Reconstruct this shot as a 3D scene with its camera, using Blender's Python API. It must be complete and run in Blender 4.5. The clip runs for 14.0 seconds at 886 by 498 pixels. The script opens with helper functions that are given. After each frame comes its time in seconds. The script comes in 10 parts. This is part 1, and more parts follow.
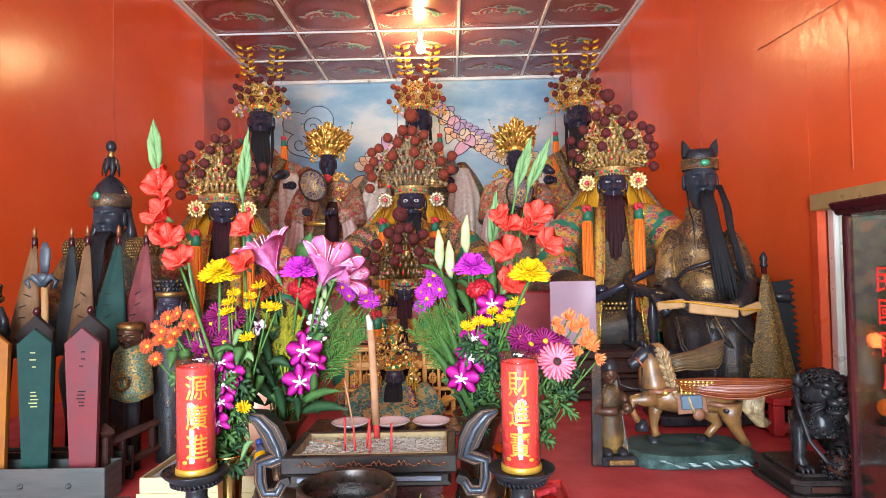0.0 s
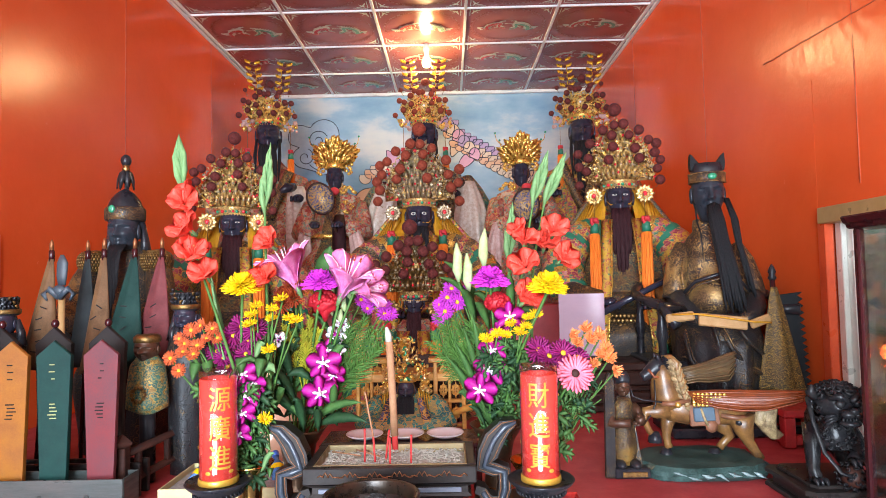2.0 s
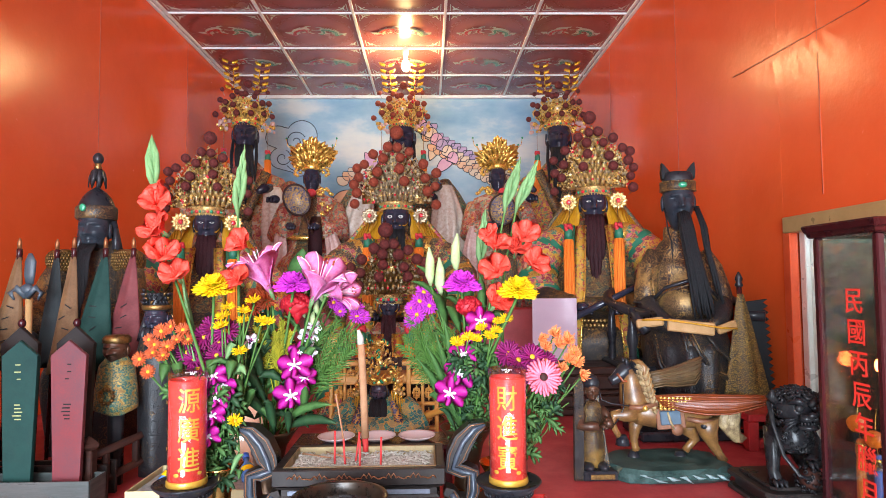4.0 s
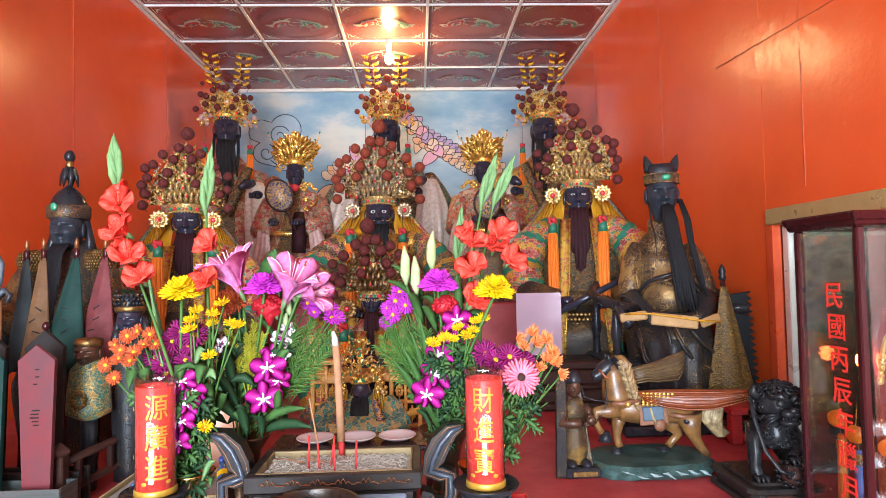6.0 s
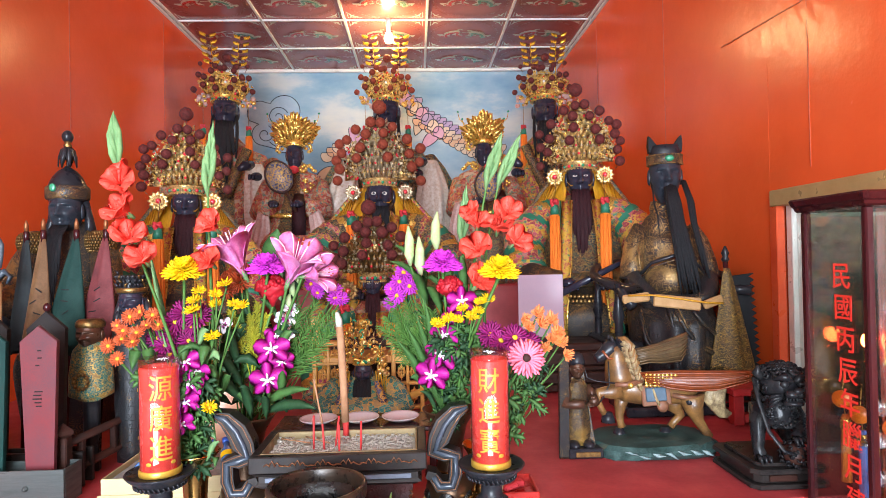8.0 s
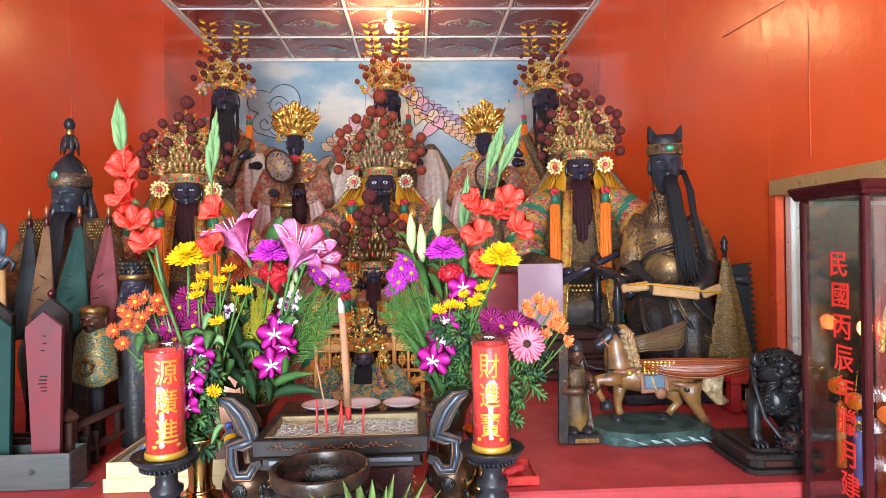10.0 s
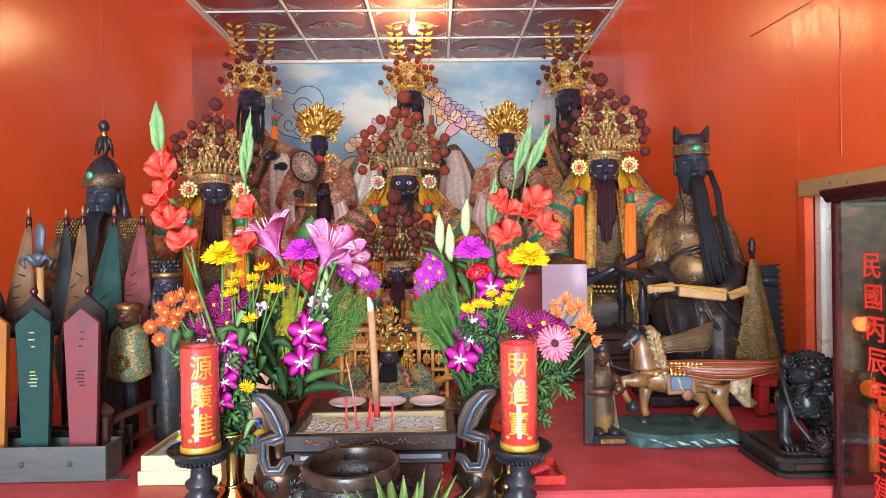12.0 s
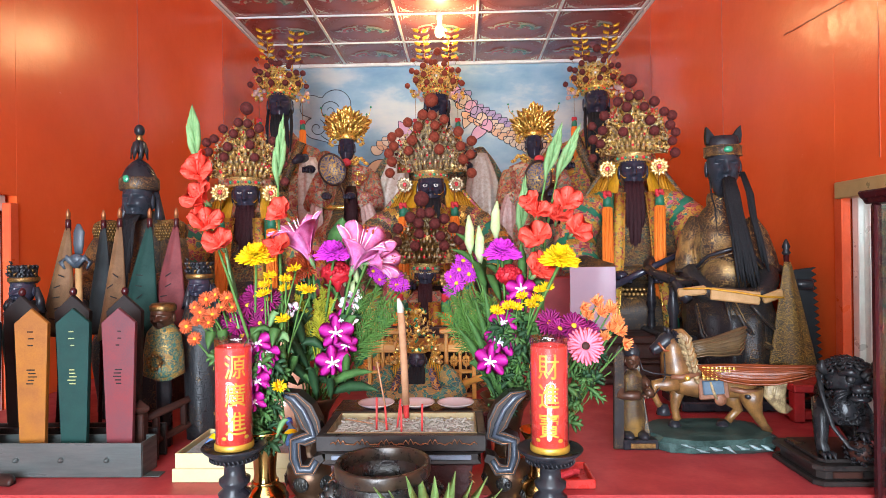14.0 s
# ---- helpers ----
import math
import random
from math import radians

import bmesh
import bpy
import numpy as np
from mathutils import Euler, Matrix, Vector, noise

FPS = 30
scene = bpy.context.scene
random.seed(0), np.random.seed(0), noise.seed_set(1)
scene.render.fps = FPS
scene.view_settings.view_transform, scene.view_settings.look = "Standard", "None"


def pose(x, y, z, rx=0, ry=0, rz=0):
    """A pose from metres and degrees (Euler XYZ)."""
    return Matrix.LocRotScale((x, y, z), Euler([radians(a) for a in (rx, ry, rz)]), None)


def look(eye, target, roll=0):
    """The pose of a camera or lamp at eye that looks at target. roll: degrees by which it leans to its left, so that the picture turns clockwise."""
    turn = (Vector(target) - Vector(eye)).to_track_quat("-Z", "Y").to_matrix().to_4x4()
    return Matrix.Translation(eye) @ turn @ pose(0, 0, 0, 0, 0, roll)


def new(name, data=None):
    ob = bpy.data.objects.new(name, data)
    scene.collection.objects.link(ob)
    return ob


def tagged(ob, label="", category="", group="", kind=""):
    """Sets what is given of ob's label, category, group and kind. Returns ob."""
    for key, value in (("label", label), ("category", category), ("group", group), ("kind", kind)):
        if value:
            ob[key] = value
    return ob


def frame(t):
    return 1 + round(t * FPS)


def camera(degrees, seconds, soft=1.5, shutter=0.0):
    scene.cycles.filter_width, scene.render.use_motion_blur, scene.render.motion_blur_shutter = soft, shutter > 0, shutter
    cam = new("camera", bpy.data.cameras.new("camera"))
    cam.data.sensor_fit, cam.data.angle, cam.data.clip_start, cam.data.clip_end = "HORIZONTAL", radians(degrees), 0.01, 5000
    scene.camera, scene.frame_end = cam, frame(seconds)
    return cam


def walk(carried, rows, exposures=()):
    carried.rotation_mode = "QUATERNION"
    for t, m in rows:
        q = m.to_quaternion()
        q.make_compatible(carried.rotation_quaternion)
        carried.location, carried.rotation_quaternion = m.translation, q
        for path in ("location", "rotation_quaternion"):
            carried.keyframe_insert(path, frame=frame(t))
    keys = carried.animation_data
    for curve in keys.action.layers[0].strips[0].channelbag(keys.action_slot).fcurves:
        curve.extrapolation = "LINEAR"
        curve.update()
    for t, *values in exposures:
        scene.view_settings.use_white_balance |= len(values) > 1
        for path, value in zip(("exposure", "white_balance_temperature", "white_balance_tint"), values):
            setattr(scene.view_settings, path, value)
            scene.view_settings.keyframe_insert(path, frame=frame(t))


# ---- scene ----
cam = camera(72.1, 14.0, 0.4)
PATH = [
    (0, (0.202, -0.297, 1.697), (0.181, 1.702, 1.752), -1.2),
    (0.5, (0.191, -0.302, 1.697), (0.164, 1.697, 1.759), -0.9),
    (1, (0.179, -0.305, 1.697), (0.148, 1.693, 1.765), -1.0),
    (1.5, (0.163, -0.309, 1.698), (0.131, 1.689, 1.773), -0.9),
    (2, (0.164, -0.317, 1.699), (0.142, 1.68, 1.794), -1.2),
    (2.5, (0.17, -0.328, 1.699), (0.159, 1.669, 1.803), -1.1),
    (3, (0.168, -0.334, 1.697), (0.176, 1.663, 1.806), -0.7),
    (5.5, (0.202, -0.319, 1.713), (0.289, 1.677, 1.797), -1.0),
    (6, (0.209, -0.305, 1.715), (0.291, 1.691, 1.793), -1.2),
    (6.5, (0.213, -0.301, 1.714), (0.292, 1.696, 1.789), -1.2),
    (7, (0.21, -0.296, 1.713), (0.289, 1.702, 1.78), -1.4),
    (7.5, (0.203, -0.291, 1.71), (0.282, 1.707, 1.752), -1.5),
    (8, (0.197, -0.292, 1.71), (0.282, 1.706, 1.732), -1.2),
    (8.5, (0.196, -0.295, 1.707), (0.286, 1.703, 1.721), -1.1),
    (11, (0.183, -0.312, 1.701), (0.256, 1.686, 1.685), -0.8),
    (11.5, (0.177, -0.316, 1.7), (0.221, 1.684, 1.69), -1.0),
    (12, (0.173, -0.317, 1.701), (0.194, 1.683, 1.695), -0.8),
    (12.5, (0.17, -0.316, 1.701), (0.176, 1.684, 1.703), -0.8),
    (13, (0.164, -0.317, 1.7), (0.152, 1.683, 1.706), -0.5),
    (13.5, (0.163, -0.319, 1.699), (0.128, 1.681, 1.705), -0.5),
    (14, (0.162, -0.32, 1.699), (0.102, 1.679, 1.703), -0.7),
]
walk(cam, [(t, look(eye, target, roll)) for t, eye, target, roll in PATH])

# ---- light ----
world = bpy.data.worlds.new("sky")
scene.world = world
world.use_nodes = True
_wn = world.node_tree
_sky = _wn.nodes.new("ShaderNodeTexSky")
_sky.sky_type = "NISHITA"
_sky.sun_disc = False
_sky.sun_elevation = radians(50)
_sky.sun_rotation = radians(200)
_wn.links.new(_sky.outputs[0], _wn.nodes["Background"].inputs[0])
_wn.nodes["Background"].inputs[1].default_value = 0.12


def lamp(name, kind, m, energy, colour, size=1.0, size_y=None):
    data = bpy.data.lights.new(name, kind)
    data.energy, data.color = energy, colour
    if kind == "AREA":
        data.shape, data.size, data.size_y = "RECTANGLE", size, size_y or size
    if kind == "POINT":
        data.shadow_soft_size = size
    ob = new(name, data)
    ob.matrix_world = m
    return ob


# daylight by the open hall door behind; the sky lights both side windows
lamp("door_daylight", "AREA", look((-0.45, -3.75, 1.75), (0.35, 3, 1.9)), 600, (0.85, 0.98, 1.14), 2.2, 2.5)
# added fill lamp, out of view overhead, that brightens walls and statues from above
lamp("overhead_fill_lamp", "AREA", look((0.0, -2.0, 3.95), (0.0, 1.5, 1.5)), 260, (0.92, 0.98, 1.06), 5.0, 2.6)

# ---- materials ----


def nodes(name):
    m = bpy.data.materials.new(name)
    m.use_nodes = True
    t = m.node_tree
    return m, t, t.nodes["Principled BSDF"]


def put(t, kind, **inputs):
    n = t.nodes.new(kind)
    for k, v in inputs.items():
        n.inputs[k.replace("_", " ")].default_value = v
    return n


def coords(t, scale=(1, 1, 1)):
    c = t.nodes.new("ShaderNodeTexCoord")
    mp = t.nodes.new("ShaderNodeMapping")
    mp.inputs["Scale"].default_value = scale
    t.links.new(c.outputs["Object"], mp.inputs[0])
    return mp.outputs[0]


def ramp(t, fac, stops, hard=False):
    r = t.nodes.new("ShaderNodeValToRGB")
    r.color_ramp.interpolation = "CONSTANT" if hard else "LINEAR"
    e = r.color_ramp.elements
    while len(e) < len(stops):
        e.new(0.5)
    for el, (p, c) in zip(e, stops):
        el.position, el.color = p, (*c, 1)
    t.links.new(fac, r.inputs[0])
    return r.outputs[0]


def bump(t, height, strength, dist):
    b = put(t, "ShaderNodeBump", Strength=strength, Distance=dist)
    t.links.new(height, b.inputs["Height"])
    return b.outputs[0]


def mat(name, a, b=None, rough=0.5, metal=0.0, scale=30, fine=250, relief=0.3, depth=0.001, coat=0.0, sheen=0.0,
        vary=0.12, stretch=(1, 1, 1), sub=0.0):
    """Two colours blended by coarse and fine noise, with roughness that varies and fine relief."""
    m, t, p = nodes(name)
    b = b or tuple(c * 0.72 for c in a)
    co = coords(t, stretch)
    n1 = put(t, "ShaderNodeTexNoise", Scale=scale, Detail=5.0, Roughness=0.6)
    n2 = put(t, "ShaderNodeTexNoise", Scale=fine, Detail=3.0)
    for n in (n1, n2):
        t.links.new(co, n.inputs["Vector"])
    mix = put(t, "ShaderNodeMath")
    mix.operation = "MULTIPLY_ADD"
    t.links.new(n2.outputs[0], mix.inputs[0])
    mix.inputs[1].default_value = 0.35
    sub_ = put(t, "ShaderNodeMath")
    sub_.operation = "SUBTRACT"
    t.links.new(n1.outputs[0], sub_.inputs[0])
    sub_.inputs[1].default_value = 0.175
    t.links.new(sub_.outputs[0], mix.inputs[2])
    t.links.new(ramp(t, mix.outputs[0], [(0.32, a), (0.68, b)]), p.inputs["Base Color"])
    rr = ramp(t, n1.outputs[0], [(0.3, (max(0.02, rough - vary),) * 3), (0.7, (min(1, rough + vary),) * 3)])
    t.links.new(rr, p.inputs["Roughness"])
    p.inputs["Metallic"].default_value = metal
    if max(a) < 0.06 and metal < 0.3:
        p.inputs["Specular IOR Level"].default_value = 0.2
    if sub:
        p.inputs["Specular IOR Level"].default_value = 0.25
    p.inputs["Coat Weight"].default_value = coat
    p.inputs["Coat Roughness"].default_value = 0.12
    p.inputs["Sheen Weight"].default_value = sheen
    if sub:
        p.inputs["Subsurface Weight"].default_value = sub
        p.inputs["Subsurface Radius"].default_value = (0.01, 0.004, 0.003)
    if relief:
        t.links.new(bump(t, mix.outputs[0], relief, depth), p.inputs["Normal"])
    return m


GOLD = (0.72, 0.44, 0.10)


def brocade(name, palette, scale=60, gold=0.10, rough=0.55, relief=0.8):
    """Embroidered cloth: patches of several silks with gilt thread between them and along curls."""
    m, t, p = nodes(name)
    co = coords(t)
    wob = put(t, "ShaderNodeTexNoise", Scale=scale * 0.5, Detail=2.0)
    t.links.new(co, wob.inputs["Vector"])
    add = put(t, "ShaderNodeVectorMath")
    add.operation = "MULTIPLY_ADD"
    t.links.new(wob.outputs["Color"], add.inputs[0])
    add.inputs[1].default_value = (0.05,) * 3
    t.links.new(co, add.inputs[2])
    v = put(t, "ShaderNodeTexVoronoi", Scale=scale)
    e = put(t, "ShaderNodeTexVoronoi", Scale=scale)
    e.feature = "DISTANCE_TO_EDGE"
    for n in (v, e):
        t.links.new(add.outputs[0], n.inputs["Vector"])
    k = len(palette)
    silk = ramp(t, v.outputs["Color"], [(i / k, c) for i, c in enumerate(palette)], True)
    rings = put(t, "ShaderNodeTexWave", Scale=scale * 0.9, Distortion=9.0, Detail=2.0)
    rings.wave_type = "RINGS"
    t.links.new(co, rings.inputs["Vector"])
    thread = ramp(t, e.outputs["Distance"], [(0.0, (1, 1, 1)), (gold, (1, 1, 1)), (gold + 0.03, (0, 0, 0))])
    curl = ramp(t, rings.outputs["Fac"], [(0.93, (0, 0, 0)), (0.98, (0.6, 0.6, 0.6))])
    mx = put(t, "ShaderNodeMath")
    mx.operation = "MAXIMUM"
    t.links.new(thread, mx.inputs[0])
    t.links.new(curl, mx.inputs[1])
    mc = t.nodes.new("ShaderNodeMix")
    mc.data_type = "RGBA"
    t.links.new(mx.outputs[0], mc.inputs[0])
    t.links.new(silk, mc.inputs[6])
    mc.inputs[7].default_value = (*GOLD, 1)
    t.links.new(mc.outputs[2], p.inputs["Base Color"])
    mm = put(t, "ShaderNodeMath")
    mm.operation = "MULTIPLY"
    mm.inputs[1].default_value = 0.55
    t.links.new(mx.outputs[0], mm.inputs[0])
    t.links.new(mm.outputs[0], p.inputs["Metallic"])
    p.inputs["Roughness"].default_value = rough
    t.links.new(bump(t, mx.outputs[0], relief, 0.002), p.inputs["Normal"])
    return m


def worn_gilt(name, dark, gold, cover, scale=95):
    """Old gilding over black lacquer, rubbed away in patches, with raised scrolls."""
    m, t, p = nodes(name)
    co = coords(t)
    patch = put(t, "ShaderNodeTexNoise", Scale=7.0, Detail=6.0, Roughness=0.65)
    wob = put(t, "ShaderNodeTexNoise", Scale=scale * 0.3, Detail=1.0)
    for n in (patch, wob):
        t.links.new(co, n.inputs["Vector"])
    add = put(t, "ShaderNodeVectorMath")
    add.operation = "MULTIPLY_ADD"
    t.links.new(wob.outputs["Color"], add.inputs[0])
    add.inputs[1].default_value = (0.045,) * 3
    t.links.new(co, add.inputs[2])
    cell = put(t, "ShaderNodeTexVoronoi", Scale=scale * 0.42)
    t.links.new(add.outputs[0], cell.inputs["Vector"])
    sn = put(t, "ShaderNodeMath")
    sn.operation = "MULTIPLY"
    t.links.new(cell.outputs["Distance"], sn.inputs[0])
    sn.inputs[1].default_value = 26.0
    si = put(t, "ShaderNodeMath")
    si.operation = "SINE"
    t.links.new(sn.outputs[0], si.inputs[0])
    scroll = ramp(t, si.outputs[0], [(0.35, (0, 0, 0)), (0.85, (1, 1, 1))])
    ga = put(t, "ShaderNodeMath")
    ga.operation = "MULTIPLY_ADD"
    t.links.new(scroll, ga.inputs[0])
    ga.inputs[1].default_value = 0.16
    t.links.new(patch.outputs[0], ga.inputs[2])
    g = ramp(t, ga.outputs[0], [(cover, (0, 0, 0)), (cover + 0.12, (1, 1, 1))])
    mc = t.nodes.new("ShaderNodeMix")
    mc.data_type = "RGBA"
    t.links.new(g, mc.inputs[0])
    mc.inputs[6].default_value = (*dark, 1)
    mc.inputs[7].default_value = (*gold, 1)
    t.links.new(mc.outputs[2], p.inputs["Base Color"])
    mm = put(t, "ShaderNodeMath")
    mm.operation = "MULTIPLY"
    mm.inputs[1].default_value = 0.6
    t.links.new(g, mm.inputs[0])
    t.links.new(mm.outputs[0], p.inputs["Metallic"])
    t.links.new(ramp(t, patch.outputs[0], [(0.3, (0.55,) * 3), (0.7, (0.42,) * 3)]), p.inputs["Roughness"])
    t.links.new(bump(t, scroll, 0.8, 0.003), p.inputs["Normal"])
    return m


def wall_paint(name):
    """Glossy red laminate, slightly wavy, scuffed and faded in places."""
    m, t, p = nodes(name)
    co = coords(t)
    big = put(t, "ShaderNodeTexNoise", Scale=1.6, Detail=6.0, Roughness=0.65)
    mid = put(t, "ShaderNodeTexNoise", Scale=9.0, Detail=5.0, Roughness=0.7)
    fine = put(t, "ShaderNodeTexNoise", Scale=140.0, Detail=2.0)
    for n in (big, mid, fine):
        t.links.new(co, n.inputs["Vector"])
    base = ramp(t, big.outputs[0], [(0.3, (0.72, 0.088, 0.018)), (0.7, (0.80, 0.118, 0.028))])
    scuff = ramp(t, mid.outputs[0], [(0.62, (0, 0, 0)), (0.78, (0.35, 0.35, 0.35))])
    mc = t.nodes.new("ShaderNodeMix")
    mc.data_type = "RGBA"
    t.links.new(scuff, mc.inputs[0])
    t.links.new(base, mc.inputs[6])
    mc.inputs[7].default_value = (0.78, 0.13, 0.035, 1)
    t.links.new(mc.outputs[2], p.inputs["Base Color"])
    t.links.new(ramp(t, mid.outputs[0], [(0.3, (0.23,) * 3), (0.75, (0.28,) * 3)]), p.inputs["Roughness"])
    p.inputs["Specular IOR Level"].default_value = 0.42
    n1 = bump(t, big.outputs[0], 0.35, 0.02)
    b2 = put(t, "ShaderNodeBump", Strength=0.12, Distance=0.002)
    t.links.new(fine.outputs[0], b2.inputs["Height"])
    t.links.new(n1, b2.inputs["Normal"])
    t.links.new(b2.outputs[0], p.inputs["Normal"])
    return m


def sky_mural(name):
    """Painted sky: blue between drifting clouds."""
    m, t, p = nodes(name)
    co = coords(t, (0.8, 1, 1.7))
    n1 = put(t, "ShaderNodeTexNoise", Scale=1.5, Detail=8.0, Roughness=0.55)
    t.links.new(co, n1.inputs["Vector"])
    c = ramp(t, n1.outputs[0], [(0.36, (0.13, 0.29, 0.46)), (0.50, (0.25, 0.41, 0.54)), (0.58, (0.46, 0.54, 0.57)), (0.74, (0.62, 0.64, 0.58))])
    t.links.new(c, p.inputs["Base Color"])
    p.inputs["Roughness"].default_value = 0.38
    fine = put(t, "ShaderNodeTexNoise", Scale=160.0)
    t.links.new(co, fine.inputs["Vector"])
    t.links.new(bump(t, fine.outputs[0], 0.1, 0.001), p.inputs["Normal"])
    return m


def film(name, tint=(1, 1, 1), least=0.045):
    """Thin clear sheet: see-through, glossier at grazing angles."""
    m, t, p = nodes(name)
    out = t.nodes["Material Output"]
    clear = t.nodes.new("ShaderNodeBsdfTransparent")
    clear.inputs[0].default_value = (*tint, 1)
    gloss = t.nodes.new("ShaderNodeBsdfGlossy")
    gloss.inputs["Roughness"].default_value = 0.05
    lw = put(t, "ShaderNodeLayerWeight", Blend=0.5)
    pw = put(t, "ShaderNodeMath")
    pw.operation = "POWER"
    t.links.new(lw.outputs["Facing"], pw.inputs[0])
    pw.inputs[1].default_value = 3.0
    fr = put(t, "ShaderNodeMath")
    fr.operation = "MULTIPLY_ADD"
    t.links.new(pw.outputs[0], fr.inputs[0])
    fr.inputs[1].default_value, fr.inputs[2].default_value = 0.55, least
    mix = t.nodes.new("ShaderNodeMixShader")
    t.links.new(fr.outputs[0], mix.inputs[0])
    t.links.new(clear.outputs[0], mix.inputs[1])
    t.links.new(gloss.outputs[0], mix.inputs[2])
    t.links.new(mix.outputs[0], out.inputs[0])
    t.nodes.remove(p)
    return m


def glow(name, colour, strength):
    m, t, p = nodes(name)
    p.inputs["Base Color"].default_value = (*colour, 1)
    p.inputs["Emission Color"].default_value = (*colour, 1)
    p.inputs["Emission Strength"].default_value = strength
    return m


M = {}
M["wall"] = wall_paint("red_laminate")
M["seam"] = mat("seam", (0.55, 0.085, 0.03), rough=0.5)
M["frame_red"] = mat("red_frame", (0.72, 0.10, 0.03), (0.6, 0.07, 0.02), rough=0.35, scale=12)
M["mural"] = sky_mural("mural_sky")
M["white"] = mat("white_paint", (0.78, 0.78, 0.76), (0.7, 0.7, 0.68), rough=0.4, scale=15, relief=0.1)
M["tile"] = mat("ceiling_board", (0.38, 0.115, 0.10), (0.30, 0.085, 0.075), rough=0.2, scale=5, relief=0.06, vary=0.08)
M["tile_line"] = mat("ceiling_print", (0.68, 0.68, 0.55), (0.55, 0.53, 0.42), rough=0.25, scale=60, relief=0)
M["tile_ring"] = mat("ceiling_ring", (0.30, 0.075, 0.05), (0.22, 0.05, 0.035), rough=0.25, scale=60, relief=0)
M["print_red"] = mat("red_print", (0.55, 0.06, 0.05), (0.40, 0.04, 0.035), rough=0.25, scale=60, relief=0)
M["print_green"] = mat("green_print", (0.16, 0.36, 0.24), (0.10, 0.25, 0.17), rough=0.25, scale=60, relief=0)
M["floor"] = mat("floor_tile", (0.20, 0.17, 0.15), (0.14, 0.12, 0.11), rough=0.35, scale=6)
M["hall"] = mat("hall_plaster", (0.20, 0.13, 0.10), (0.14, 0.09, 0.07), rough=0.8, scale=4)
M["altar"] = mat("altar_red", (0.46, 0.050, 0.052), (0.33, 0.036, 0.040), rough=0.5, scale=7, fine=90, relief=0.15)
M["lavender"] = mat("grey_table", (0.42, 0.40, 0.46), (0.36, 0.34, 0.40), rough=0.35, scale=9)
M["alu"] = mat("champagne_aluminium", (0.62, 0.46, 0.20), (0.53, 0.38, 0.16), rough=0.35, metal=0.45, scale=10, relief=0.1)
M["alu_pale"] = mat("pale_aluminium", (0.70, 0.70, 0.64), (0.6, 0.6, 0.55), rough=0.35, metal=0.3, scale=10, relief=0.1)
M["glass"] = film("window_glass", (0.80, 0.82, 0.80), 0.11)
M["frost"] = film("tinted_glass", (0.70, 0.74, 0.72), 0.1)
M["black"] = mat("black_lacquer", (0.012, 0.012, 0.016), (0.024, 0.023, 0.026), rough=0.33, scale=25, coat=0.15)
M["face"] = mat("smoke_black_face", (0.019, 0.019, 0.032), (0.031, 0.030, 0.046), rough=0.24, scale=18, coat=0.45, relief=0.03, vary=0.05)
M["face_grey"] = mat("weathered_black_face", (0.018, 0.022, 0.030), (0.032, 0.037, 0.046), rough=0.34, scale=20, coat=0.1, relief=0.08)
M["beard_black"] = mat("black_hair", (0.009, 0.009, 0.011), (0.018, 0.018, 0.02), rough=0.6, scale=60, stretch=(6, 6, 0.6), relief=0.9, depth=0.004)
M["beard_red"] = mat("dark_red_hair", (0.042, 0.010, 0.013), (0.022, 0.006, 0.008), rough=0.6, scale=60, stretch=(6, 6, 0.6), relief=0.9, depth=0.004)
M["eye"] = mat("eye_white", (0.7, 0.66, 0.6), rough=0.2, relief=0)
M["gold"] = mat("gilt", (0.85, 0.56, 0.14), (0.62, 0.36, 0.07), rough=0.3, metal=0.75, scale=60, relief=0.5, depth=0.003)
M["gold_pale"] = mat("pale_gilt", (0.80, 0.58, 0.24), (0.50, 0.32, 0.10), rough=0.3, metal=0.7, scale=70, relief=0.5, depth=0.003)
M["gold_dark"] = mat("tarnished_gilt", (0.35, 0.20, 0.06), (0.10, 0.05, 0.02), rough=0.4, metal=0.8, scale=50, relief=0.5, depth=0.003)
M["silver"] = mat("tarnished_silver", (0.52, 0.43, 0.28), (0.24, 0.16, 0.08), rough=0.33, metal=0.65, scale=70, relief=0.5, depth=0.003)
M["pom_red"] = mat("dark_red_pompom", (0.125, 0.013, 0.009), (0.055, 0.007, 0.006), rough=0.85, scale=90, fine=700, relief=1.0, depth=0.003)
M["pom_orange"] = mat("rust_pompom", (0.27, 0.042, 0.014), (0.14, 0.020, 0.008), rough=0.85, scale=90, fine=700, relief=1.0, depth=0.003)
M["jewel"] = mat("red_jewel", (0.75, 0.03, 0.05), rough=0.1, coat=1.0, relief=0)
M["jewel_green"] = mat("green_jade", (0.03, 0.28, 0.14), (0.02, 0.2, 0.1), rough=0.25, coat=0.1, relief=0)
M["crystal"] = mat("pale_crystal", (0.75, 0.78, 0.80), rough=0.08, coat=1.0, relief=0)
M["tassel"] = mat("orange_tassel", (0.85, 0.22, 0.015), (0.70, 0.14, 0.008), rough=0.7, scale=60, stretch=(8, 8, 0.4), relief=0.9, depth=0.003)
M["tassel_cap"] = mat("green_tassel_cap", (0.015, 0.16, 0.09), (0.01, 0.11, 0.06), rough=0.5)
M["knot"] = mat("red_knot", (0.60, 0.03, 0.04), rough=0.7)
M["fringe"] = mat("yellow_fringe", (0.62, 0.36, 0.02), (0.45, 0.22, 0.01), rough=0.7, scale=60, stretch=(8, 8, 0.4), relief=0.9, depth=0.003)
